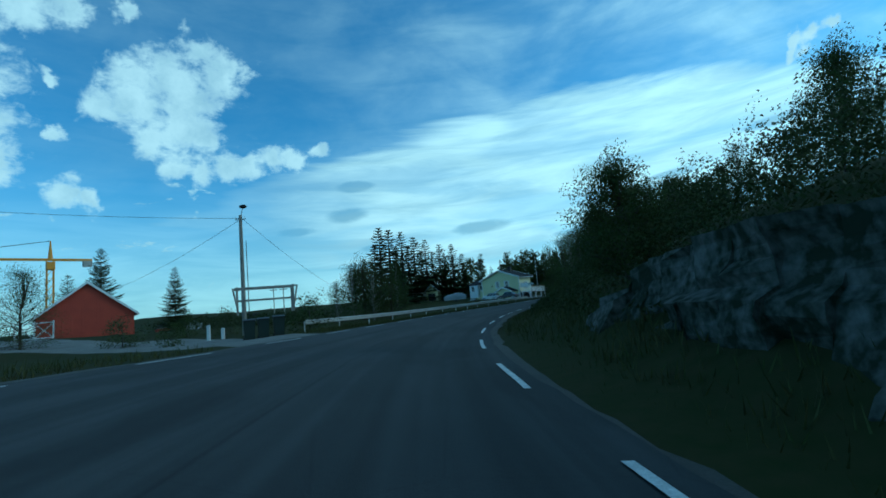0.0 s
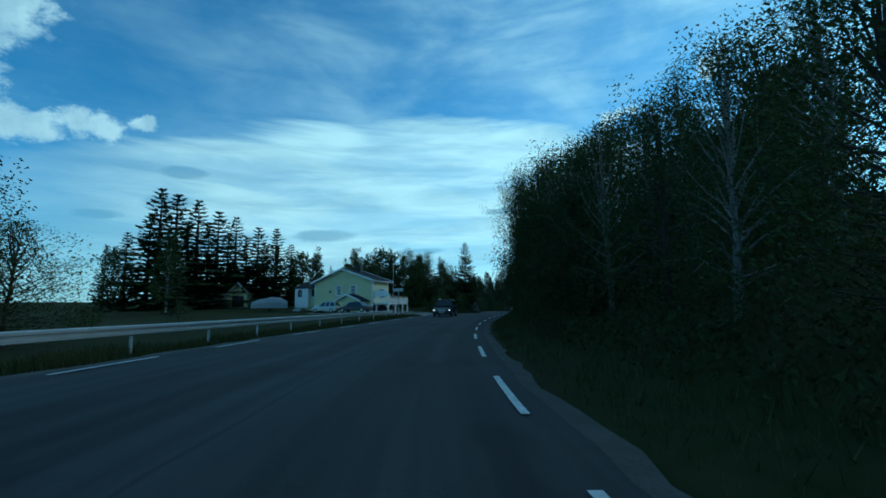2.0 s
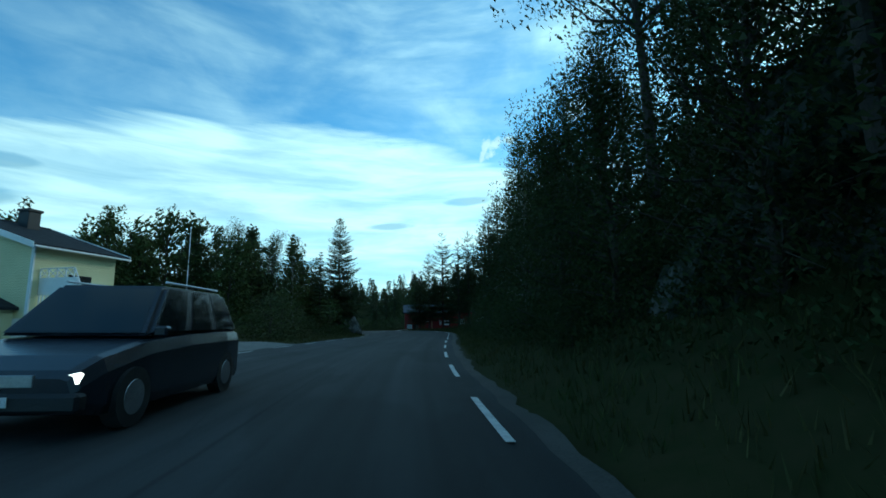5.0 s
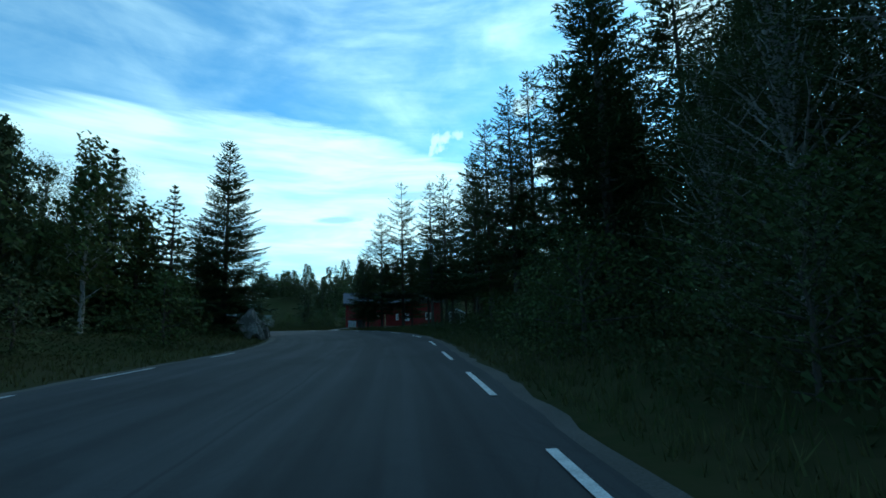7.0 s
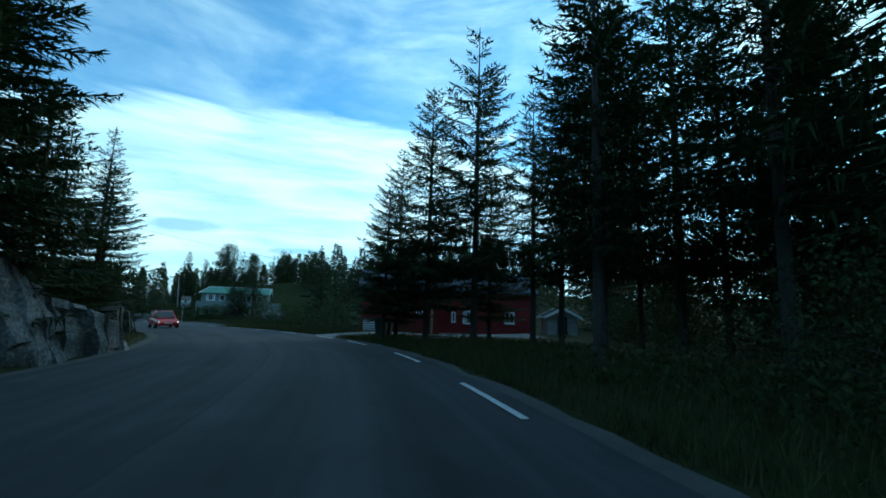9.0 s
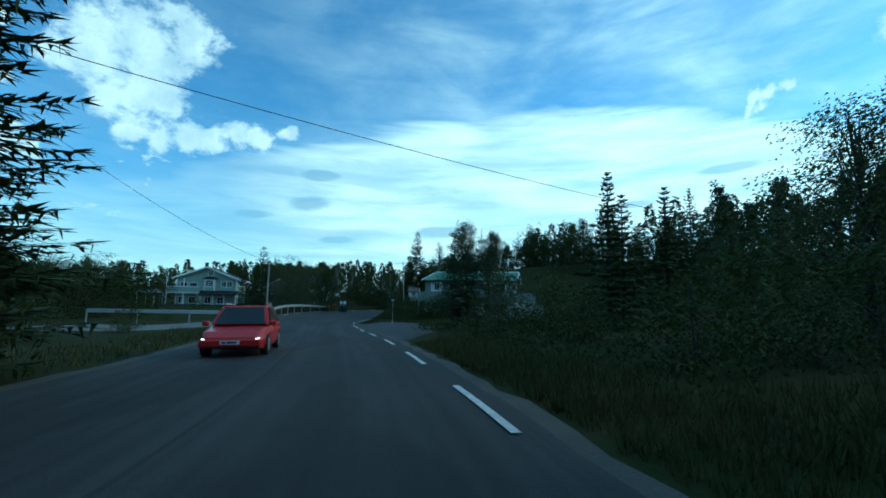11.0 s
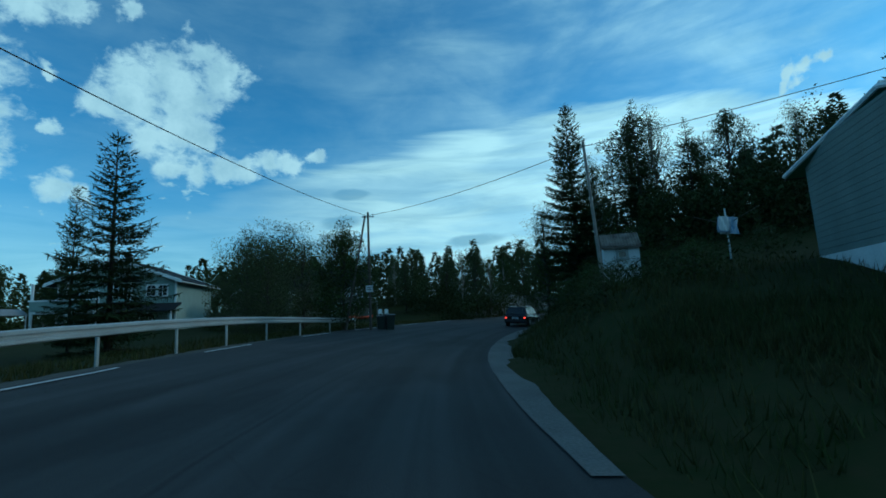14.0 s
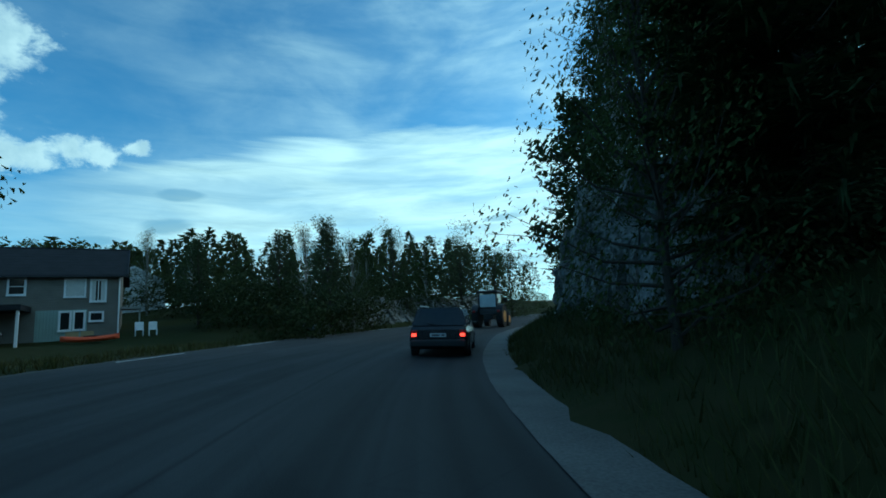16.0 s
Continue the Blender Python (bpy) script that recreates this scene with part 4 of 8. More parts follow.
    K["oak"] = (make_tree("alder_tree", leaf_mesh(65, 8, 0.34, 0.10, 20000, 0.083, 60, 0.30, 0.72), M_BARK, M_LEAF,
                "dense dark round-crowned tree beside the road", "tree", "broad-leaved trees beside the road"), 8)
    # alders in the darkened leaf colour, which carries the shade of the slope
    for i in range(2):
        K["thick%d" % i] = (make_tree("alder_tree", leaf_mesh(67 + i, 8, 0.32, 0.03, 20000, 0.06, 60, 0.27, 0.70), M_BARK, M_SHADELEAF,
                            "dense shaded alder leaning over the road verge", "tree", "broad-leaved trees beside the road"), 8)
    # rim birches too: their shade is in the leaf colour
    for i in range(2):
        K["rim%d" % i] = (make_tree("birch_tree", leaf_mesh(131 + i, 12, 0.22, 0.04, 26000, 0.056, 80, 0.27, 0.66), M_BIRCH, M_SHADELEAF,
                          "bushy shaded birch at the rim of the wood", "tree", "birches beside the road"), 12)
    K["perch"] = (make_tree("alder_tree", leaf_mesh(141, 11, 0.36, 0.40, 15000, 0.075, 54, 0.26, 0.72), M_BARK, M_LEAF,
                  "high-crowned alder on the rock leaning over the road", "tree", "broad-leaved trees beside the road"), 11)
    # every second bush kind has the shade of the wood in its colour
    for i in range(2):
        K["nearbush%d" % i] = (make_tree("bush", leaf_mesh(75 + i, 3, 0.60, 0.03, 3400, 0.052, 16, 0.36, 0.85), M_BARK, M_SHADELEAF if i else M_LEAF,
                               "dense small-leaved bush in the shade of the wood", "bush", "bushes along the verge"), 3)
    for i in range(3):
        K["bush%d" % i] = (make_tree("bush", leaf_mesh(71 + i, 3, 0.60, 0.03, 1350, 0.095, 12, 0.36, 0.85), M_BARK, M_LEAF if i else M_LEAF2,
                           "leafy green bush growing on the verge", "bush", "bushes along the verge"), 3)
    return K


KIND = kinds()
USED = collections.Counter()
TREE_RND = random.Random(5)


def plant(kind, x, y, top=None, h=None, fat=1.0, z=None):
    """One tree of a kind: rooted in the ground, with its tip at height top, or h metres high."""
    src, h0 = KIND[kind]
    g = land_at(x, y) if z is None else z
    hh = h if h else max(1.0, top - g)
    s = hh / h0
    m = Matrix.Translation((x, y, g - 0.05)) @ Matrix.Rotation(TREE_RND.uniform(0, 6.28), 4, "Z") @ Matrix.Diagonal((s * fat, s * fat, s, 1))
    if USED[kind] == 0:
        src.matrix_world = m
        ob = src
    else:
        ob = copy_thing(src, Matrix())
        ob.matrix_world = m
    USED[kind] += 1
    return ob


def grove(names, rows, fat=1.0):
    for i, (x, y, top) in enumerate(rows):
        plant(names[i % len(names)], x, y, top, fat=fat)


F = ["f_spruce0", "f_spruce1"]
# behind the yellow house
grove(["f_spruce0", "f_spruce1"], [(-20.7, 148.8, 28.1), (-17.8, 149.3, 27.1), (-13.7, 149.9, 26.2), (-9.9, 152.3, 24.3), (-6.0, 150.6, 22.9), (-1.4, 152.8, 21.1), (2.7, 150.8, 20.7), (6.0, 153.7, 17.4)], 1.8)
grove(F, [(-23, 151, 23), (-16, 153, 22), (-8, 155, 20), (0, 155, 18), (-26, 147, 18), (9, 156, 14), (-12, 154, 22), (-4, 155, 19), (3, 154, 17)], 1.7)
grove(["f_pine0", "f_birch0", "f_pine1", "f_alder0"], [(17.9, 143.3, 12.1), (19.7, 143.2, 15.0), (22.3, 142.9, 12.8), (25.4, 142.5, 15.6), (28.4, 142.0, 14.3), (30.7, 141.5, 13.6), (34.6, 140.5, 14.0), (32.6, 138.0, 12.2)])
grove(F, [(38.3, 145.7, 13.4), (40.0, 142.1, 14.0), (42.1, 144.4, 11.5), (43.6, 140.9, 11.7)])
plant("spruce3", 49.2, 148.2, 19.0, fat=1.15)
grove(["birch1", "birch2"], [(34.3, 148.3, 16.4), (36.3, 151.4, 15.1), (38.2, 147.4, 13.8), (33.3, 151.4, 15.4), (41.7, 157.4, 17.3)])
grove(["spruce2", "youngspruce"], [(44.3, 166.0, 13.6), (45.5, 163.8, 13.0), (48.5, 165.3, 13.4), (49.9, 161.1, 14.2), (52.5, 166.2, 13.8), (52.6, 171.5, 12.5), (50.5, 164.5, 13.2)], 1.4)
# birches behind the first guard rail
grove(["birch0", "willow0", "birch2", "alder1"], [(-12.8, 61.9, 7.4), (-11.5, 63.5, 8.1), (-10.1, 62.0, 7.1), (-8.0, 64.4, 6.0), (-14.5, 60.0, 5.5)], 1.35)
# the wooded slope on the right: two rows of broad-leaved trees
plant("oak", 6.5, 16.4, 6.0, fat=1.15)
plant("alder1", 8.4, 18.8, 4.8, fat=1.1)
plant("oak", 29.4, 31.2, 17.0, fat=0.85)
for i, (u, o, top) in enumerate(((4.3, 6.2, 6.4), (4.55, 6.4, 7.2), (4.8, 6.8, 7.8), (5.1, 6.6, 8.8), (5.35, 7.2, 9.8), (5.6, 6.8, 10.6), (5.85, 7.4, 11.6), (6.1, 6.6, 12.6), (6.35, 7.0, 13.4), (6.6, 6.4, 14.0),
                                 (6.85, 7.0, 13.0), (7.1, 7.2, 14.5), (7.4, 7.4, 14.0), (7.7, 7.2, 13.0), (8.0, 6.8, 12.5), (8.35, 7.0, 12.5), (8.7, 7.0, 13.5), (9.1, 6.8, 14.5))):
    p = road_xyz(u, o)
    plant(("alder0", "birch0", "alder2", "birch2", "alder1", "birch1")[i % 6], p.x, p.y, top, fat=1.15 if u < 7.3 else 0.78)
for i, (u, o, top) in enumerate(((3.6, 17, 9.5), (4.0, 15, 9.6), (4.4, 14, 10.5), (4.8, 12, 11.5), (5.1, 13, 13.0), (5.4, 12, 13.4), (5.8, 12, 14.2), (6.2, 12, 16.0), (6.6, 12, 17.0), (7.0, 11, 18.0), (7.5, 11, 17.0), (8.0, 11, 15.5), (8.6, 11, 15.5))):
    p = road_xyz(u, o)
    plant(("birch1", "alder1", "birch0")[i % 3], p.x, p.y, top, fat=1.25 if u < 7.3 else 0.95)
for i, (u, o, top) in enumerate(((6.2, 5.2, 8.4), (6.5, 5.0, 9.0), (6.8, 5.0, 8.6), (7.1, 5.1, 9.2), (7.4, 5.2, 8.6), (7.75, 5.2, 8.2), (8.1, 5.4, 8.6), (5.7, 5.4, 7.4), (5.2, 5.8, 6.6))):
    p = road_xyz(u, o)
    plant(("thick0", "thick1")[i % 2], p.x, p.y, top, fat=1.15)
p = road_xyz(7.3, 6.2)
plant("birch2", p.x, p.y, 15.6, fat=0.7)
plant("perch", 28.0, 81.2, z=3.6, h=12.5, fat=0.66)
plant("perch", 30.6, 85.0, z=4.5, h=11.5, fat=0.7)
# forest on the right, spruces before the red house
grove(["bare0", "open1", "open2"], [(64.0, 124.8, 20.8), (64.6, 130.0, 18.6), (68.9, 140.5, 17.4), (67.0, 134.0, 17.5), (73.3, 139.8, 20.6), (76.3, 136.1, 19.0)], 1.0)
grove(["front0", "front0", "front0", "front1"], [(65.3, 151.2, 9.6), (66.6, 152.2, 11.6), (67.0, 149.8, 14.6), (69.2, 148.6, 18.6), (72.0, 150.6, 12.0)], 1.0)
grove(["front1", "front0"], [(74.5, 138.5, 17.0), (75.5, 135.2, 18.0)], 0.95)
grove(["bare0", "bare1"], [(71.2, 146.3, 14.5), (72.7, 145.7, 15.5), (72.2, 143.2, 16.0), (75.5, 143.0, 15.5), (77.5, 146.5, 14.5), (64.5, 137.5, 15.0)], 1.0)
grove(F, [(82, 139.5, 11), (93, 150, 9), (86, 136, 13), (95, 143, 10), (91, 157, 8), (97, 153, 9)], 1.2)
grove(["bush1", "bush2", "bush0"], [(79, 146, 2.6), (82, 149, 2.4), (86.5, 149.5, 3.0), (76.5, 141.5, 2.4), (79.5, 143, 2.8), (90, 154, 3.2), (86, 156.5, 2.4)], 1.3)
grove(["bare1", "bare0"], [(62.2, 125.3, 19.2), (59.1, 118.9, 17.0)], 1.0)
grove(["birch1", "birch0", "birch2"], [(63.0, 118.0, 18.5), (66.0, 121.5, 19.5), (64.4, 119.6, 17.5), (68.5, 119.5, 18.0)], 1.15)
grove(["spruce0", "spruce1", "spruce2"], [(56.0, 114.6, 22.5), (60.0, 112.4, 21.0), (63.4, 110.0, 22.0), (58.0, 107.6, 18.5)], 1.25)
grove(["spruce0", "birch1", "birch2", "birch0", "rim0", "rim1"], [(58.5, 115.3, 17.3), (61.5, 110.8, 16.5), (61.4, 108.2, 15.4), (57.6, 105.8, 14.3), (53.4, 103.2, 13.0), (57.6, 110.6, 11.0)], 1.1)
grove(["rim0", "rim1"], [(49.0, 106.6, 10.5), (52.6, 109.2, 10.0), (55.2, 108.6, 12.5), (50.6, 104.6, 12.0), (46.8, 103.2, 11.0), (45.0, 100.6, 11.5)], 1.15)
# round the red and the green house
grove(["alder1", "willow1", "alder2"], [(80.6, 178.6, 10.4), (83.5, 177.6, 10.6), (86.9, 175.5, 9.8)], 1.3)
grove(F, [(77.0, 193.3, 11.5), (75.6, 188.5, 8.6), (79.4, 190.2, 9.7), (90, 172, 13)], 1.2)
grove(["pine0", "spruce3"], [(66.2, 195.6, 5.2), (67.4, 196.8, 5.8), (68.8, 195.4, 6.0)], 1.5)
grove(["f_pine1", "f_spruce0", "f_birch0", "f_pine0", "f_spruce1"], [(71.2, 250.3, 10.9), (75.4, 248.4, 11.6), (78.8, 246.5, 11.6), (81.9, 245.4, 13.2), (85.1, 244.1, 12.6), (87.6, 241.9, 13.4), (90.1, 239.6, 12.6)], 1.1)
grove(["pine1", "spruce2", "birch0", "pine0", "spruce1"], [(81.0, 250.5, 16.0), (84.9, 248.9, 16.3), (86.5, 245.6, 16.8), (88.6, 243.5, 15.0), (90.8, 240.2, 15.8), (93.1, 236.6, 16.6), (95, 231, 14.5), (97, 226, 14.0), (98, 220, 14), (100, 214, 15)], 1.1)
plant("spruce3", 64.9, 237.4, 13.9, fat=1.0)
plant("alder0", 63.2, 238.6, 7.2, fat=0.8)
plant("alder2", 66.6, 241.0, 8.4, fat=1.0)
plant("birch2", 69.2, 245.8, 12.8, fat=0.8)
plant("spruce1", 72.5, 244.5, 17.4)
grove(["spruce1", "pine0", "birch0"], [(72.8, 250.3, 15.9), (74.0, 248.9, 17.4), (75.4, 247.3, 17.4), (77.0, 245.2, 16.0), (78.2, 242.1, 14.9), (76.0, 253.5, 14.0), (75.0, 257.0, 12.0)], 1.1)
# the low side: woods, willows, pines
grove(["f_alder0", "willow0", "f_alder1", "willow1"], [(8.3, 231.6, 7.0), (10.3, 236.6, 7.2), (6.5, 238.8, 7.4), (11.9, 242.9, 8.0), (5.0, 228.0, 7.0), (1.0, 222.0, 7.2), (-4, 216, 7)], 1.5)
grove(["willow0", "willow1"], [(37.5, 255.4, 9.4), (40.5, 252.8, 9.2), (42.9, 250.6, 8.6), (45.0, 249.0, 8.0), (46.0, 238.2, 5.6), (44.0, 240.0, 6.0)], 0.85)
plant("oak", 49.4, 244.2, 7.5, fat=1.05)
plant("youngspruce", 42.7, 229.4, 9.7, fat=1.05)
plant("youngspruce", 39.5, 231.4, 8.0, fat=0.6)
grove(["pine0", "birch1", "pine1"], [(57.8, 276.0, 9.6), (59.8, 272.5, 9.4), (61.3, 268.0, 9.0), (52.1, 271.6, 8.3), (63.3, 270.5, 8.2)])
grove(["birch0", "birch2"], [(45.0, 287.9, 11.9), (49.5, 285.2, 10.7), (41.6, 289.0, 10.6), (48.9, 288.7, 11.2)])
grove(["alder2", "f_birch1", "willow1"], [(71.8, 291.7, 13.5), (75.3, 288.8, 11.0), (80.3, 289.0, 11.8), (84.3, 287.2, 9.6), (68.1, 290.5, 12.4), (88.0, 290.0, 9.5), (64, 285, 9.5)])
grove(["nearbush0", "nearbush1"], [(24.2, 111.2, 1.5), (24.9, 110.7, 1.5), (25.6, 110.1, 1.45)], 0.9)
grove(["bush1", "bush0"], [(67.6, 199.8, 1.0), (68.6, 201.2, 0.9), (70.2, 203.0, 1.0), (71.0, 200.5, 1.2), (69.4, 198.0, 1.2)], 1.2)
# shrubs round the shed
grove(["bush1", "bush2", "bush0"], [(62.7, 229.3, 1.5), (62.2, 227.2, 1.7), (63.6, 228.4, 1.7), (64.9, 228.4, 1.9), (61.8, 229.4, 1.5), (66.3, 227.8, 2.7), (65.6, 226.4, 2.6), (67.6, 229.2, 3.4), (69.0, 227.4, 3.4)], 1.3)
# hedge before the grey house
grove(["bush1", "bush2", "bush0"], [(65.2, 212.9, 2.1), (66.4, 212.6, 2.4), (67.6, 212.7, 2.4), (64.4, 213.9, 1.6), (68.6, 213.0, 2.1), (66.0, 214.0, 2.2), (67.2, 213.9, 2.3), (73.5, 212.4, 1.3), (74.6, 212.0, 1.5)], 1.35)


def scatter():
    """Undergrowth and woods at random along stretches of the road."""
    rnd = random.Random(17)
    bushes, small, broad, con = ["bush0", "bush1", "bush2"], ["nearbush0", "nearbush1"], ["f_alder0", "f_alder1", "f_birch0", "f_birch1"], ["f_spruce0", "f_spruce1", "f_pine0", "f_pine1"]
    # from, to station, nearest and farthest offset, count, kinds, height range
    for u0, u1, o0, o1, n, names, h0, h1 in (
            (3.3, 9.5, 2.6, 4.6, 20, small, 1.0, 1.9), (3.3, 9.5, 4.4, 9.0, 26, small, 2.0, 3.6), (4.5, 9.0, 13.0, 26, 26, broad, 6.0, 9.0), (2.0, 4.2, 9.0, 22, 12, bushes, 1.5, 2.8), (9.0, 11.6, 3.0, 12.0, 22, small, 1.6, 3.6),
            (9.0, 11.0, 16, 40, 16, con, 12, 17), (8.0, 12.6, -26, -10.0, 16, bushes, 1.8, 4.0), (9.6, 13.2, -34, -15, 18, broad, 7, 11),
            (13.2, 14.6, 4.5, 12, 12, bushes, 1.4, 3.0), (17.0, 18.7, 3.2, 9, 16, bushes, 1.0, 2.0), (4.0, 7.0, -40, -17, 6, bushes, 1.0, 2.0),
            (2.2, 4.6, -22, -11.5, 10, bushes, 1.2, 2.6), (14.0, 19.5, -30, -11.5, 18, bushes, 1.0, 2.4), (18.3, 24, 5.0, 10, 12, bushes, 1.5, 3.0),
            (20.5, 25, -20, -11.0, 10, bushes, 1.5, 3.0), (20, 25, 10, 30, 16, broad, 6, 9), (13, 19, 40, 80, 24, con, 9, 13),
            (10, 13, 30, 60, 12, con, 9, 13), (7.5, 12, -80, -36, 18, con + broad, 9, 14), (1.0, 4.0, -70, -26, 8, bushes, 1.5, 3.0), (14, 20, -95, -52, 20, broad, 7, 10)):
        for _ in range(n):
            u = rnd.uniform(u0, u1)
            o = rnd.uniform(o0, o1)
            k = int(np.argmin(np.abs(U - u)))
            off = (OR[k] if o > 0 else 0) + o
            p = XY[k] + RGT[k] * off
            kk, oo = nearest([p[0]], [p[1]])
            if OL[kk[0]] - 2.5 < oo[0] < OR[kk[0]] + 1.8 or blocked(p[0], p[1]):
                continue
            plant(rnd.choice(names), p[0], p[1], h=rnd.uniform(h0, h1), fat=rnd.uniform(0.9, 1.25) if names in (bushes, small) else 1.0)


# discs kept free of undergrowth: houses, yards, drives
CLEAR = [(14, 118, 17), (20, 108, 12), (8, 112, 12), (72, 161, 9), (66, 156, 7), (74, 153, 7), (72, 214, 10), (67, 207, 8), (66, 201, 4), (64.5, 229, 3.2), (24, 258, 10),
         (43, 273, 9), (46, 262, 7), (-35, 45, 8), (-7, 140, 16), (66.6, 226.4, 3), (52, 241, 3), (44, 203, 6), (48, 207, 4), (-11, 28, 4), (74, 155, 5), (79, 153, 4), (63.5, 218.5, 2.5)]


def blocked(x, y):
    return any((x - a) ** 2 + (y - b) ** 2 < r * r for a, b, r in CLEAR)


scatter()


def thicket(name, label, spots, size, seed, material):
    """Shrubs grown into each other: leaves filled in under a lumpy top. spots: x, y, height, leaves."""
    rnd = random.Random(seed)
    spots = [s for s in spots if not blocked(s[0], s[1])]
    g = land([s[0] for s in spots], [s[1] for s in spots])
    verts, faces = [], []
    for (x, y, h), z0 in zip(spots, g):
        top = h * (0.55 + 0.75 * abs(noise.noise(Vector((x * 0.45, y * 0.45, seed)))) + 0.35 * noise.noise(Vector((x * 1.7, y * 1.7, seed))))
        c = Vector((x, y, z0 + max(0.1, top) * (1 - rnd.random() ** 1.8)))
        n = Vector((rnd.gauss(0, 1), rnd.gauss(0, 1), rnd.gauss(0, 1) + 0.4)).normalized()
        t = n.orthogonal().normalized()
        b = n.cross(t)
        s = size * rnd.uniform(0.6, 1.35)
        i = len(verts)
        verts.extend([tuple(c - t * s), tuple(c + t * s * 0.8 + b * s * 0.5), tuple(c + t * s * 0.9 - b * s * 0.5)])
        faces.append((i, i + 1, i + 2))
    mesh_from(name, verts, faces, material, "stuff", label, "undergrowth")


def along_road(rows, seed):
    rnd = random.Random(seed)
    out = []
    for u0, u1, o0, o1, h0, h1, n in rows:
        for _ in range(n):
            u = rnd.uniform(u0, u1)
            k = int(u / 0.05)
            f = rnd.random()
            q = XY[k] + RGT[k] * ((OR[k] if o0 > 0 else OL[k]) + o0 + (o1 - o0) * f) + TAN[k] * rnd.uniform(-0.5, 0.5)
            out.append((q[0], q[1], h0 + (h1 - h0) * f))
    return out


def bands(rows, seed):
    rnd = random.Random(seed)
    out = []
    for x0, y0, x1, y1, w, h, n in rows:
        d = Vector((x1 - x0, y1 - y0))
        p = Vector((-d.y, d.x)).normalized()
        for _ in range(n):
            f, e = rnd.random(), rnd.uniform(-w, w)
            out.append((x0 + d.x * f + p.x * e, y0 + d.y * f + p.y * e, h))
    return out


# undergrowth dark by colour: shade under the trees is painted into its leaves
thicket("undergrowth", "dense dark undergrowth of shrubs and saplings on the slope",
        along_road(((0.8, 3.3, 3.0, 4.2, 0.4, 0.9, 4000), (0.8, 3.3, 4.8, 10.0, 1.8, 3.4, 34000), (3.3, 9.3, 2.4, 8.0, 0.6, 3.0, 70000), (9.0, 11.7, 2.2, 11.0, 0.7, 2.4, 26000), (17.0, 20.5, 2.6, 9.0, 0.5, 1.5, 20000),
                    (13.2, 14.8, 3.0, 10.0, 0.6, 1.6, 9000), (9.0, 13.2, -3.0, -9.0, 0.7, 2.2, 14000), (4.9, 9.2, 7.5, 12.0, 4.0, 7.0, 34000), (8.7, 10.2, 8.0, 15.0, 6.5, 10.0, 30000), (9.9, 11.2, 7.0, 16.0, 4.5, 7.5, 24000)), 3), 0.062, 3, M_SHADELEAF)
# distant shrubs share the leaf colour with shade painted in
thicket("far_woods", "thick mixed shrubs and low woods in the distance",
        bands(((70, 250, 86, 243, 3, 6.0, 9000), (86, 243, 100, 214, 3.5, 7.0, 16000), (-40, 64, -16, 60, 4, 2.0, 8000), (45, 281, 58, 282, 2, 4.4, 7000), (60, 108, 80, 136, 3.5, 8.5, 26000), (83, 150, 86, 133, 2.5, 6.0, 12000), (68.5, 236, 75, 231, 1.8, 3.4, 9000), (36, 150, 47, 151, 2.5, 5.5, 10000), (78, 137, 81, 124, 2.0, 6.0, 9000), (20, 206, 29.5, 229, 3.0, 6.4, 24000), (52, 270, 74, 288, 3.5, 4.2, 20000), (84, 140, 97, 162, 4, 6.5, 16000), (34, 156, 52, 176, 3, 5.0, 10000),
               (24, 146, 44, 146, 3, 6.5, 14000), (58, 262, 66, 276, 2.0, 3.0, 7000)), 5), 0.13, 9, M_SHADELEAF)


def forest(name, label, stands, seed):
    """Woods on the far slopes: many pointed and rounded crowns, each a heap of ragged sprays round a stem."""
    rnd = random.Random(seed)
    spots = []
    for x0, x1, y0, y1, n, h0, h1 in stands:
        for _ in range(n):
            spots.append((rnd.uniform(x0, x1), rnd.uniform(y0, y1), rnd.uniform(h0, h1)))
    spots = np.array(spots)
    k, off = nearest(spots[:, 0], spots[:, 1])
    keep = [(off[i] > OR[k[i]] + 13 or off[i] < OL[k[i]] - 16) and not blocked(spots[i, 0], spots[i, 1]) for i in range(len(spots))]
    spots = spots[keep]
    g = land(spots[:, 0], spots[:, 1])
    verts, faces = [], []
    for (x, y, h), z0 in zip(spots, g):
        pointed = rnd.random() < 0.75
        r = h * (0.19 if pointed else 0.26) * rnd.uniform(0.85, 1.2)
        for _ in range(230):
            f = rnd.random() ** 0.8
            prof = (1 - f) ** 0.85 if pointed else math.sin(math.pi * (0.12 + 0.86 * f)) ** 0.6
            a, q = rnd.uniform(0, 6.28), r * prof * math.sqrt(rnd.uniform(0.2, 1.0))
            c = Vector((x + q * math.cos(a), y + q * math.sin(a), z0 + h * (0.03 + 0.95 * f)))
            d = Vector((math.cos(a), math.sin(a), rnd.uniform(-0.7, 0.5) if pointed else rnd.gauss(0, 1))).normalized()
            t = d.orthogonal().normalized()
            sz = h * 0.042 * rnd.uniform(0.6, 1.3)
            i = len(verts)
            verts.extend([tuple(c - t * sz * 0.6), tuple(c + t * sz * 0.6), tuple(c + d * sz * 1.6)])
            faces.append((i, i + 1, i + 2))
    # crowns wear the darkened leaves: the woods' shade is in the colour
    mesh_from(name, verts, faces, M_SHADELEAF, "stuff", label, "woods")


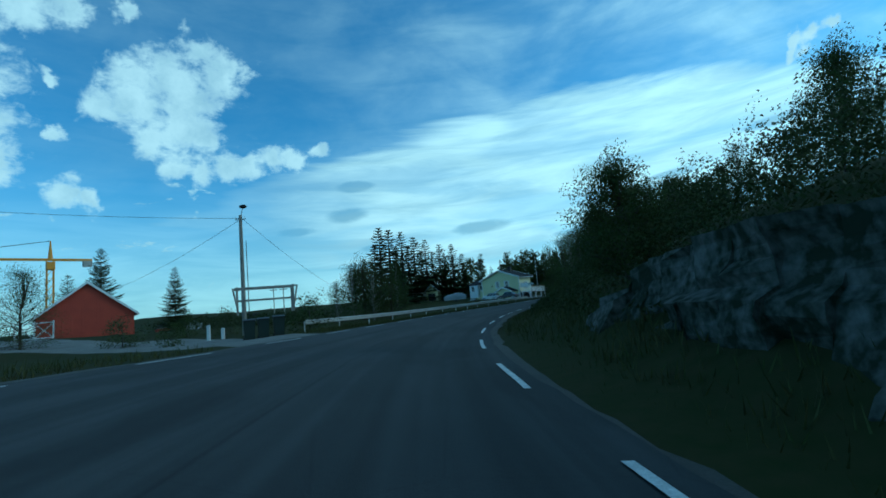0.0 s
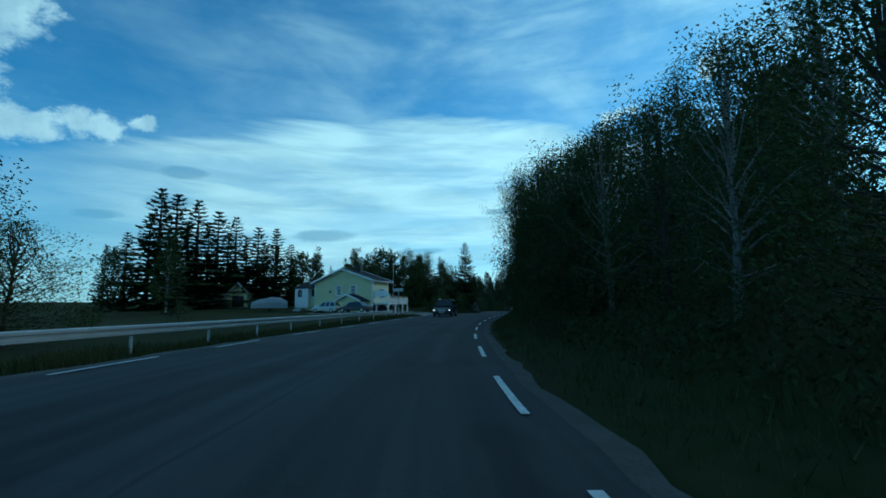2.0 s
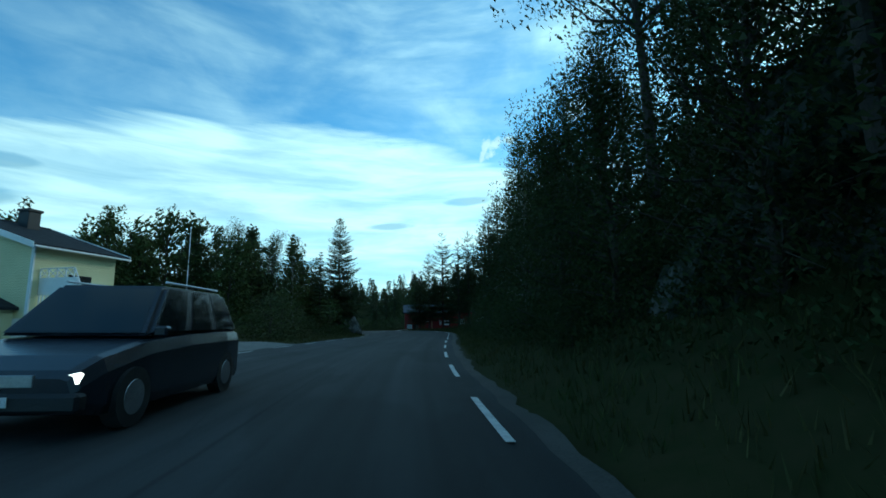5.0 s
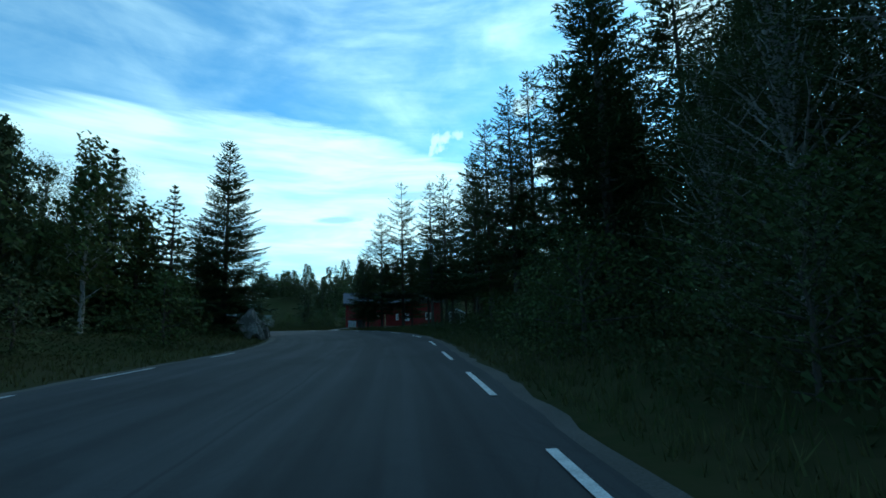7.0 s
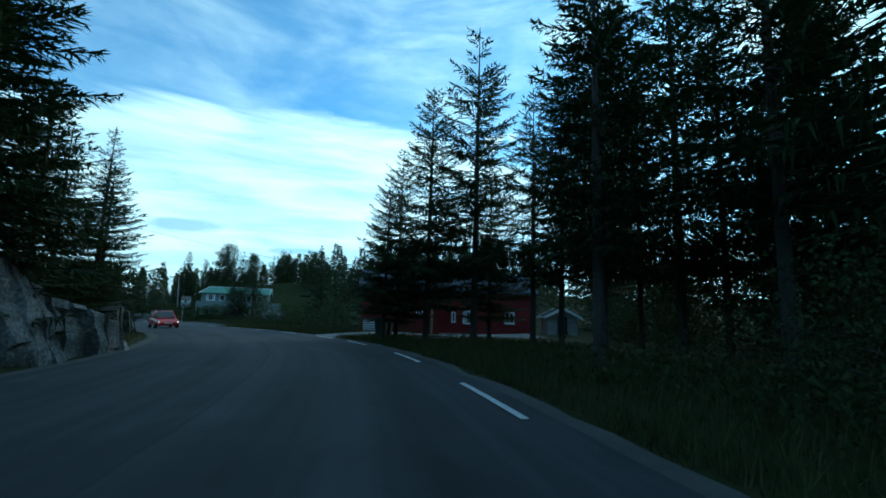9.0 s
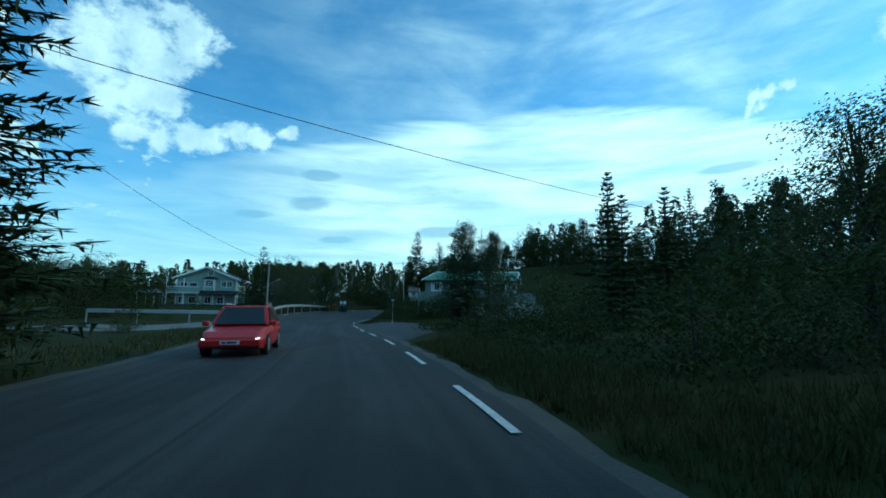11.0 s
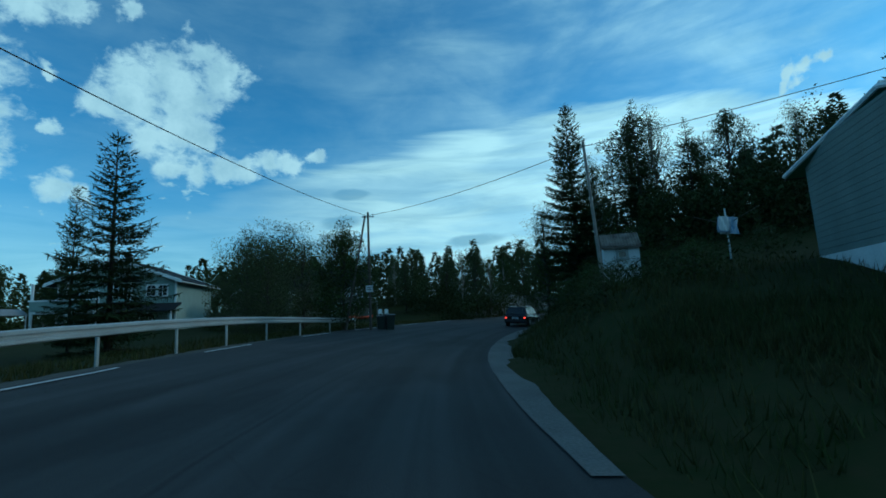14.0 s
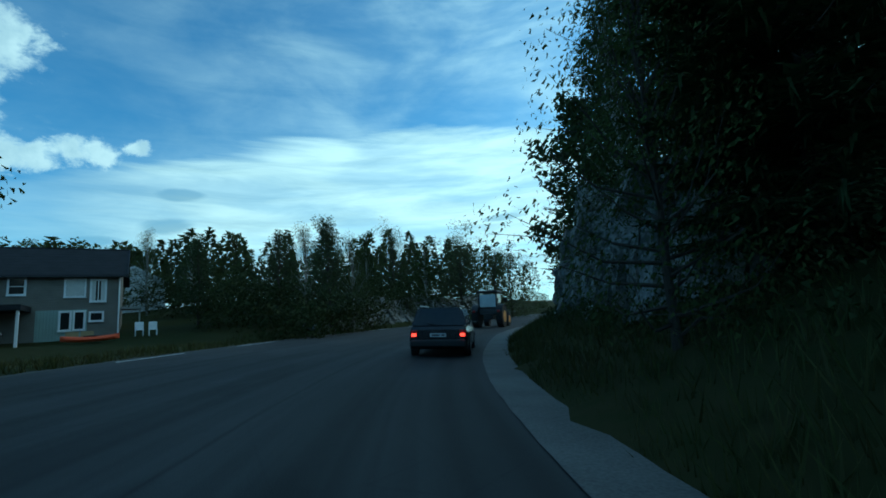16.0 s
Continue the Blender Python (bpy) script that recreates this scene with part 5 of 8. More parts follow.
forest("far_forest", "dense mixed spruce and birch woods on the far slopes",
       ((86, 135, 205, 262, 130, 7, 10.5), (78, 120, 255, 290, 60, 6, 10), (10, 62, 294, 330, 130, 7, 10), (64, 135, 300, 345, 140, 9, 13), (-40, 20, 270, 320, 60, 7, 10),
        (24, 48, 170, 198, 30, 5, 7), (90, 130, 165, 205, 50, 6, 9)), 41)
for k, (src, _) in KIND.items():
    if USED[k] == 0:
        for o in (*src.children_recursive, src):
            bpy.data.objects.remove(o)

# ---------------------------------------------------------------- yards, rocks
def yard(name, u0, u1, o0, o1, material, label, dz=0.05, step=1.0):
    """A ragged sheet laid on the land beside the road."""
    rnd = random.Random(int(u0 * 97 + o0 * 31) % 1000)
    ks = [k for k in range(len(U)) if u0 <= U[k] <= u1]
    ks = ks[::2]
    wide = o1 if callable(o1) else (lambda u: o1)
    cols = max(3, int(abs(wide((u0 + u1) / 2) - o0) / step))
    pts = []
    for i, k in enumerate(ks):
        pinch = 1 - 0.10 * rnd.random()
        for c in range(cols):
            o = o0 + (wide(U[k]) - o0) * c / (cols - 1) * pinch
            p = XY[k] + RGT[k] * o
            pts.append(p)
    pts = np.array(pts)
    z = land(pts[:, 0], pts[:, 1]) + dz
    for i in range(len(ks)):
        for c in range(cols):
            if c == cols - 1 or (c > 0 and i in (0, len(ks) - 1)):
                z[i * cols + c] -= 0.25
    faces = [(r * cols + c, r * cols + c + 1, (r + 1) * cols + c + 1, (r + 1) * cols + c) for r in range(len(ks) - 1) for c in range(cols - 1)]
    return mesh_from(name, [(*p, q) for p, q in zip(pts, z)], faces, material, "structure", label, "yard", smooth=True)


yard("gravel_yard", 7.9, 9.3, -7.0, -27, M_GRAVEL, "pale gravel parking yard before the yellow house", 0.10)
def track(name, a, b, width, material, label, dz=0.08):
    """A straight gravel strip between two plan points, laid on the land."""
    a, b = np.array(a), np.array(b)
    d = (b - a) / np.hypot(*(b - a))
    n = np.array([d[1], -d[0]])
    rnd = random.Random(4)
    rows, cols = max(4, int(np.hypot(*(b - a)))), 6
    pts = np.array([a + (b - a) * i / (rows - 1) + n * width * (c / (cols - 1) - 0.5) * (1 + rnd.uniform(-0.08, 0.08)) for i in range(rows) for c in range(cols)])
    z = land(pts[:, 0], pts[:, 1]) + dz
    for i in range(rows):
        for c in range(cols):
            if c in (0, cols - 1) or i == rows - 1:
                z[i * cols + c] -= 0.2
    faces = [(r * cols + c, r * cols + c + 1, (r + 1) * cols + c + 1, (r + 1) * cols + c) for r in range(rows - 1) for c in range(cols - 1)]
    return mesh_from(name, [(*p, q) for p, q in zip(pts, z)], faces, material, "structure", label, "yard", smooth=True)


track("gravel_drive", (64.4, 158.8), (80.5, 153.6), 3.8, M_GRAVEL, "pale gravel drive before the red house")
yard("side_road", 15.15, 15.75, -5.4, -26, M_GRAVEL, "grey gravel side road joining the main road", 0.08)
yard("asphalt_apron", 14.2, 16.25, 1.75, lambda u: float(np.interp(u, (14.2, 14.6, 15.1, 15.85, 16.05, 16.25), (2.2, 6.0, 8.4, 8.4, 6.4, 2.2))), M_ASPHALT, "worn asphalt apron of a drive", 0.09)
yard("gravel_drive", 15.55, 16.2, 10.0, 17, M_GRAVEL, "worn gravel drive up to the grey house", 0.08)
yard("farm_track", 3.0, 3.5, -8.5, -34, M_GRAVEL, "grey gravel track towards the red barn", 0.07)


def rock_face(name, u0, u1, off, h, seed, label, lean=0.35, rough=0.9, side=1, depth=2.5):
    """A jointed rock face along the road: a wall of blocks broken by noise, with a rounded top running back into the land."""
    ks = np.arange(u0, u1, 0.02)
    rows = 16
    verts, faces = [], []
    for i, u in enumerate(ks):
        f = (u - u0) / (u1 - u0)
        env = min(1, f * 5) * min(1, (1 - f) * 5)
        env = max(env, 0.12) ** 0.7
        top = h
        if callable(h):
            env, top = 1.0, h(u)
        base = road_xyz(u, off(u) if callable(off) else off)
        k = int(np.argmin(np.abs(U - u)))
        n = Vector((RGT[k][0], RGT[k][1], 0)) * side
        for j in range(rows + 4):
            if j <= rows:
                t = j / rows
                zz = t * top * env * (0.85 + 0.3 * noise.noise(Vector((u * 2.2, seed, 1))))
                back = lean * zz
            else:
                t = 1
                zz = top * env * (0.85 + 0.3 * noise.noise(Vector((u * 2.2, seed, 1)))) - (j - rows) ** 2 * 0.12
                back = lean * zz + (j - rows) * depth / 3
            q = Vector((u * 9.0, zz * 0.9, seed * 3.1))
            cell = noise.cell(Vector((u * 16 + 0.25 * zz, zz * 0.55, seed))) - 0.5
            d = (noise.noise(q * 0.5) * 0.9 + noise.noise(q * 1.7) * 0.35 + cell * 0.38) * rough * env
            p = base + n * (back + d) + Vector((0, 0, zz - 0.4))
            verts.append(tuple(p))
    m = rows + 4
    faces = [(i * m + j, (i + 1) * m + j, (i + 1) * m + j + 1, i * m + j + 1) for i in range(len(ks) - 1) for j in range(m - 1)]
    if side > 0:
        faces = [f[::-1] for f in faces]
    ob = mesh_from(name, verts, faces, M_MOSSROCK if "overgrown" in label else M_ROCK, "", label, "rock")
    return ob


rock_face("rock_face", 18.5, 20.9, 4.9, 6.4, 3, "tall grey jointed rock cliff beside the road", 0.18)
rock_face("rock_face", 11.76, 12.27, lambda u: float(np.interp(u, (11.76, 11.9, 12.27), (-8.7, -8.2, -7.0))), lambda u: float(np.interp(u, (11.76, 11.8, 11.9, 12.0, 12.12, 12.27), (1.2, 3.2, 4.3, 3.4, 2.7, 0.6))), 7,
          "pale grey pointed rock outcrop on the verge", 0.30, rough=0.6, side=-1, depth=1.2)
rock_face("rock_face", 12.9, 13.55, lambda u: float(np.interp(u, (12.9, 13.2, 13.55), (-8.6, -7.4, -6.7))), lambda u: float(np.interp(u, (12.9, 12.98, 13.15, 13.3, 13.42, 13.55), (0.8, 2.2, 2.9, 2.4, 2.1, 0.6))), 23,
          "low overgrown rock outcrop at the edge of the road", 0.30, rough=0.35, side=-1)
rock_face("rock_face", 1.8, 2.75, 4.4, 3.3, 11, "dark overgrown upright rock slabs half hidden in shrubs", 0.16, rough=1.0)
rock_face("rock_face", 6.2, 7.7, 4.8, 8.0, 15, "dark overgrown rock wall beside the road", 0.24)
rock_face("rock_face", 21.0, 24.0, lambda u: -11.5, 4.2, 19, "pale fissured rock cutting beyond the bend", 0.9, side=-1, depth=4)

# ---------------------------------------------------------------- guard rails
def guard_rail(points, label):
    """W-shaped steel rail on posts along a line of ground points."""
    root = thing("guard_rail", Matrix.Translation(points[0]), label, "guard rail")
    inv = Vector(points[0])
    prof = [(0.0, 0.0), (0.035, 0.03), (0.035, 0.10), (-0.035, 0.14), (-0.035, 0.18), (0.035, 0.22), (0.035, 0.29), (0.0, 0.32), (-0.012, 0.31), (0.022, 0.285), (0.022, 0.225),
            (-0.05, 0.185), (-0.05, 0.135), (0.022, 0.095), (0.022, 0.035), (-0.012, 0.01)]
    bm = bmesh.new()
    prev = None
    for i, p in enumerate(points):
        a, b = points[max(i - 1, 0)], points[min(i + 1, len(points) - 1)]
        d = Vector((b[0] - a[0], b[1] - a[1], 0)).normalized()
        n = Vector((d.y, -d.x, 0))
        drop = 0.0
        ring = [bm.verts.new(Vector(p) - inv + n * x + Vector((0, 0, 0.44 + z - drop))) for x, z in prof]
        if prev:
            for k in range(len(prof)):
                bm.faces.new((prev[k], prev[(k + 1) % len(prof)], ring[(k + 1) % len(prof)], ring[k]))
        else:
            bm.faces.new(ring)
        prev = ring
    bm.faces.new(prev[::-1])
    bmesh.ops.recalc_face_normals(bm, faces=bm.faces)
    part("rail", bm, M_GALV, root)
    run, last = 99.0, None
    for i, p in enumerate(points):
        if last is not None:
            run += (Vector(p) - Vector(last)).length
        last = p
        if run >= 3.6:
            run = 0.0
            a, b = points[max(i - 1, 0)], points[min(i + 1, len(points) - 1)]
            ang = math.atan2(b[1] - a[1], b[0] - a[0])
            bm = bx(-0.05, 0.05, -0.03, 0.03, -0.9, 0.66, bevel=0.008)
            ob = part("post", bm, M_GALV, root)
            ob.matrix_local = Matrix.Translation(Vector(p) - inv) @ Matrix.Rotation(ang, 4, "Z") @ Matrix.Translation((0, 0.09, 0))
    return root


def rail_line(u0, u1, off, step=0.06):
    out = []
    for u in np.arange(u0, u1, step):
        p = road_xyz(u, off(u))
        out.append((p.x, p.y, max(p.z, RZ[int(np.argmin(np.abs(U - u)))] - 0.1)))
    return out


guard_rail(rail_line(3.55, 7.22, lambda u: float(np.interp(u, (3.5, 4.2, 5.0, 7.8), (-11.8, -9.9, -9.3, -9.6)))), "galvanised steel guard rail on posts beside the road")
line = rail_line(15.86, 18.95, lambda u: float(np.interp(u, (15.8, 16.1, 16.5, 18, 20), (-7.7, -7.6, -8.2, -10.3, -11.6))))
line = [(x, y, z + 0.36 * math.sin(math.pi * i / (len(line) - 1)) ** 1.3) for i, (x, y, z) in enumerate(line)]
p0 = Vector(line[0])
lead = [(p0.x - 13 * f, p0.y - 3.2 * math.sin(f * 1.5), p0.z + 0.02) for f in (1.0, 0.85, 0.7, 0.55, 0.4, 0.28, 0.18, 0.1, 0.04)]
guard_rail(lead + line, "long galvanised guard rail curving from the side road along the bend")

# ---------------------------------------------------------------- poles and wires
def pole(x, y, top, r=0.11, lean=(0, 0), label="weathered round wooden power pole", lamp=False, base=None, wood=None, arm=True):
    g = land_at(x, y) if base is None else base
    root = thing("power_pole", Matrix.Translation((x, y, g)), label, "pole", "power poles along the road")
    h = top - g
    part("shaft", tb((0, 0, -0.6), (lean[0], lean[1], h), r * 1.15, r * 0.8, 12), wood or M_POLE, root)
    if arm:
        part("cross_arm", bx(-0.45, 0.45, -0.04, 0.04, h - 0.38, h - 0.30, bevel=0.01), M_GALV, root)
    for s in (-0.36, 0.36) if arm else (lean[0] - 0.07, lean[0] + 0.07):
        bm = tb((s, 0, h - 0.32), (s, 0, h - 0.14), 0.035, 0.025, 8)
        part("insulator", bm, M_WHITE, root)
    if lamp:
        bm = bmesh.new()
        tube(bm, (0.05, 0, h - 0.1), (0.25, -0.1, h + 0.55), 0.035, 0.03, 8)
        part("lamp_arm", bm, M_GALV, root)
        bm = bmesh.new()
        bmesh.ops.create_uvsphere(bm, u_segments=12, v_segments=8, radius=0.26, matrix=Matrix.Translation((0.3, -0.12, h + 0.68)) @ Matrix.Diagonal((1.2, 1, 0.62, 1)))
        part("lamp_head", bm, M_DARK, root)
        bm = tb((0.38, 0.1, 0.0), (0.34, 0.1, h * 0.78), 0.035, 0.03, 8)
        part("conduit", bm, M_DARK, root)
    return root


def wire(name, a, b, sag, r=0.014):
    """A slack cable between two points."""
    cu = bpy.data.curves.new(name, "CURVE")
    cu.dimensions, cu.bevel_depth, cu.bevel_resolution = "3D", r, 1
    sp = cu.splines.new("POLY")
    n = 24
    sp.points.add(n)
    for i in range(n + 1):
        t = i / n
        p = Vector(a).lerp(Vector(b), t)
        sp.points[i].co = (p.x, p.y, p.z - sag * 4 * t * (1 - t), 1)
    cu.materials.append(M_WIRE)
    return tagged(new(name, cu), "thin black overhead cable between the poles", "cable", "overhead cables")


pole(-16.3, 36.6, 10.0, 0.16, label="grey wooden pole with a street lamp and cables", lamp=True)
pole(48.2, 212.9, 6.0, 0.10, (0.0, 0.05))
pole(62.95, 228.3, 7.7, 0.07, (-0.35, -0.15), arm=False)
pole(51.5, 243.0, 8.6, 0.09, label="dark round wooden power pole with a notice sign", wood=M_POLEDK)
strut = thing("pole_strut", Matrix.Translation((49.7, 242.6, land_at(49.7, 242.6))), "slanting wooden strut leaning on a power pole", "strut")
part("shaft", tb((0, 0, -0.5), (1.6, 0.35, 8.3), 0.09, 0.07, 10), M_POLEDK, strut)
psign = thing("notice_sign", Matrix.Translation((51.5, 242.9, 2.75)), "small white notice sign on a power pole", "sign")
part("panel", bx(-0.24, 0.24, -0.2, -0.17, 0, 0.46, bevel=0.01), M_PLATE, psign)
for k in range(2):
    part("text_bar", bx(-0.15, 0.15, -0.207, -0.2, 0.14 + k * 0.15, 0.2 + k * 0.15), M_BAR, psign)
wire("cable", (-16.4, 36.6, 9.75), (-44, 20, 11.5), 0.6)
wire("cable", (-16.4, 36.6, 9.6), (-70, 88, 9.0), 1.2)
wire("cable", (-16.2, 36.6, 9.75), (-16.3, 90, 3.6), 1.2)
wire("cable", (48.2, 212.95, 5.85), (40.5, 176.0, 15.0), 1.6)
wire("cable", (48.2, 212.95, 5.85), (51.5, 243.0, 8.35), 0.5)
wire("cable", (51.5, 243.0, 8.35), (62.5, 228.15, 7.45), 0.35)
wire("cable", (62.5, 228.15, 7.45), (92, 216, 12.0), 0.6)
wire("cable", (44, 172, 9.5), (82, 190, 7.5), 0.5)


def flagpole(x, y, h):
    root = thing("flagpole", Matrix.Translation((x, y, land_at(x, y))), "tall slim white flagpole by the house", "flagpole")
    part("shaft", tb((0, 0, -0.3), (0, 0, h), 0.06, 0.03, 10), M_WHITE, root)
    bm = bmesh.new()
    bmesh.ops.create_uvsphere(bm, u_segments=10, v_segments=6, radius=0.09, matrix=Matrix.Translation((0, 0, h + 0.06)))
    part("finial", bm, M_WHITE, root)


flagpole(27.3, 137.3, 10.6)
for dx in (0, 2.4):
    pl = thing("utility_pole", Matrix.Translation((-42 + dx, 110.8, land_at(-42, 110.8))), "distant slim power pole in the field", "pole", "distant poles")
    part("shaft", tb((0, 0, 0), (0, 0, 9), 0.14, 0.1, 8), M_POLE, pl)
    part("cross_arm", bx(-0.9, 0.9, -0.06, 0.06, 8.4, 8.6), M_POLE, pl)

# ---------------------------------------------------------------- houses
def frame_of(p0, u, s0, z):
    """Local axes of a facade: x to the right as seen from outside, y inwards, z up."""
    l = math.hypot(*u)
    ux, uy = u[0] / l, u[1] / l
    m = Matrix(((ux, -uy, 0, p0[0] + ux * s0), (uy, ux, 0, p0[1] + uy * s0), (0, 0, 1, z), (0, 0, 0, 1)))
    return m


def window(parent, x0, x1, z0, z1, y=0.0, cross=(1, 0), curtain=False, trim=None, side=None, arch=False):
    """Casing, glass and glazing bars on a facade at depth y; side: the wall along y at that x."""
    trim = trim or M_WHITE
    w = 0.09
    root = part("window", window_frame(x0, x1, z0, z1, w, arch), trim, parent)
    nx, nz = cross
    part("pane", bx(x0 + w * 0.8, x1 - w * 0.8, -0.012, 0.03, z0 + w * 0.8, z1 - w * 0.8), M_GLASS, root)
    if curtain:
        for a, b in ((x0 + w, x0 + w + (x1 - x0) * 0.24), (x1 - w - (x1 - x0) * 0.24, x1 - w)):
            part("curtain", bx(a, b, -0.02, -0.014, z0 + w, z1 - w), M_CURTAIN, root)
    for i in range(nx):
        c = x0 + (x1 - x0) * (i + 1) / (nx + 1)
        part("glazing_bar", bx(c - 0.025, c + 0.025, -0.045, -0.01, z0 + w * 0.8, z1 - w * 0.8), trim, root)
    for i in range(nz):
        c = z0 + (z1 - z0) * (i + 1) / (nz + 1)
        part("glazing_bar", bx(x0 + w * 0.8, x1 - w * 0.8, -0.04, -0.012, c - 0.02, c + 0.02), trim, root)
    part("sill", bx(x0 - 0.05, x1 + 0.05, -0.12, 0.0, z0 - 0.06, z0 - 0.005, bevel=0.008), trim, root)
    if side is None:
        root.matrix_local = Matrix.Translation((0, y, 0))
    else:
        root.matrix_local = side
    return root


def window_frame(x0, x1, z0, z1, w, arch=False):
    bm = bmesh.new()
    box(bm, x0 - w * 0.3, x0 + w, -0.06, 0.02, z0, z1, 0.008)
    box(bm, x1 - w, x1 + w * 0.3, -0.06, 0.02, z0, z1, 0.008)
    box(bm, x0 - w * 0.3, x1 + w * 0.3, -0.062, 0.02, z1 - w, z1 + w * 0.4, 0.008)
    box(bm, x0 - w * 0.3, x1 + w * 0.3, -0.058, 0.02, z0, z0 + w, 0.008)
    if arch:
        for a, b, sg in ((x0 + w, x0 + w * 2.6, 1), (x1 - w * 2.6, x1 - w, -1)):
            prism(bm, [(a, z1 - w), (b, z1 - w), (a if sg > 0 else b, z1 - w * 3.0)], "y", -0.055, -0.015)
    return bm


def gable_wall(W, D, eave, ridge, apex_x=None):
    bm = bmesh.new()
    a = W / 2 if apex_x is None else apex_x
    prism(bm, [(0, 0), (W, 0), (W, eave), (a, ridge), (0, eave)], "y", 0, D)
    return bm


def gable_roof(parent, W, D, eave, ridge, over, end, material, trim, thick=0.18, apex_x=None):
    """Ridge along y. Two slabs, barge boards on both gables, a ridge cap."""
    a = W / 2 if apex_x is None else apex_x
    for sg, x_e in ((-1, 0), (1, W)):
        slope = (ridge - eave) / abs(a - x_e)
        xo = x_e + sg * over
        zo = eave - slope * over
        bm = bmesh.new()
        prism(bm, [(a, ridge + 0.04), (xo, zo + 0.04), (xo, zo + 0.04 + thick), (a, ridge + 0.04 + thick)], "y", -end, D + end)
        part("roof_slope", bm, material, parent)
        for y0, y1 in ((-end - 0.05, -end), (D + end, D + end + 0.05)):
            bm = bmesh.new()
            prism(bm, [(a, ridge - 0.05), (xo, zo - 0.05), (xo, zo + 0.09 + thick), (a, ridge + 0.09 + thick)], "y", y0, y1)
            part("barge_board", bm, trim, parent)
        part("gutter", tb((xo + sg * 0.06, -end, zo + 0.05), (xo + sg * 0.06, D + end, zo + 0.05), 0.06), trim, parent)
    part("ridge_cap", tb((a, -end, ridge + thick + 0.05), (a, D + end, ridge + thick + 0.05), 0.06), material, parent)


def eave_roof(parent, W, D, eave, ridge, over, end, material, trim, thick=0.16):
    """Ridge along x."""
    for sg, y_e in ((-1, 0), (1, D)):
        slope = (ridge - eave) / (D / 2)
        yo = y_e + sg * over
        zo = eave - slope * over
        bm = bmesh.new()
        prism(bm, [(D / 2, ridge + 0.04), (yo, zo + 0.04), (yo, zo + 0.04 + thick), (D / 2, ridge + 0.04 + thick)], "x", -end, W + end)
        part("roof_slope", bm, material, parent)
        for x0, x1 in ((-end - 0.05, -end), (W + end, W + end + 0.05)):
            bm = bmesh.new()
            prism(bm, [(D / 2, ridge - 0.05), (yo, zo - 0.08), (yo, zo + 0.09 + thick), (D / 2, ridge + 0.09 + thick)], "x", x0, x1)
            part("barge_board", bm, trim, parent)
        part("gutter", tb((-end, yo + sg * 0.06, zo + 0.05), (W + end, yo + sg * 0.06, zo + 0.05), 0.06), trim, parent)
    part("ridge_cap", tb((-end, D / 2, ridge + thick + 0.05), (W + end, D / 2, ridge + thick + 0.05), 0.06), material, parent)


def side_wall(W, D, eave, ridge):
    bm = bmesh.new()
    prism(bm, [(0, 0), (D, 0), (D, eave), (D / 2, ridge), (0, eave)], "x", 0, W)
    return bm


def chimney(parent, x, y, z0, z1, w=0.7):
    bm = bx(x - w / 2, x + w / 2, y - w / 2, y + w / 2, z0, z1, bevel=0.02)
    box(bm, x - w / 2 - 0.08, x + w / 2 + 0.08, y - w / 2 - 0.08, y + w / 2 + 0.08, z1 - 0.16, z1, 0.02)
    part("chimney", bm, M_DARK, parent)


def baluster_rail(parent, x0, x1, y0, y1, z0, z1, n, material):
    """A railing from one plan point to another: handrail, foot rail and n uprights, each a part."""
    d = Vector((x1 - x0, y1 - y0, 0))
    L = d.length
    ang = math.atan2(d.y, d.x)
    m = Matrix.Translation((x0, y0, 0)) @ Matrix.Rotation(ang, 4, "Z")
    for nm, a, b in (("handrail", z1 - 0.09, z1), ("foot_rail", z0, z0 + 0.08)):
        part(nm, bx(0, L, -0.04, 0.04, a, b, bevel=0.01), material, parent).matrix_local = m
    me = None
    for i in range(n):
        x = L * (i + 0.5) / n
        if me is None:
            ob = part("baluster", bx(-0.045, 0.045, -0.02, 0.02, z0 + 0.08, z1 - 0.09), material, parent)
            me = ob.data
        else:
            ob = new("baluster", me)
            ob.parent = parent
        ob.matrix_local = m @ Matrix.Translation((x, 0, 0))


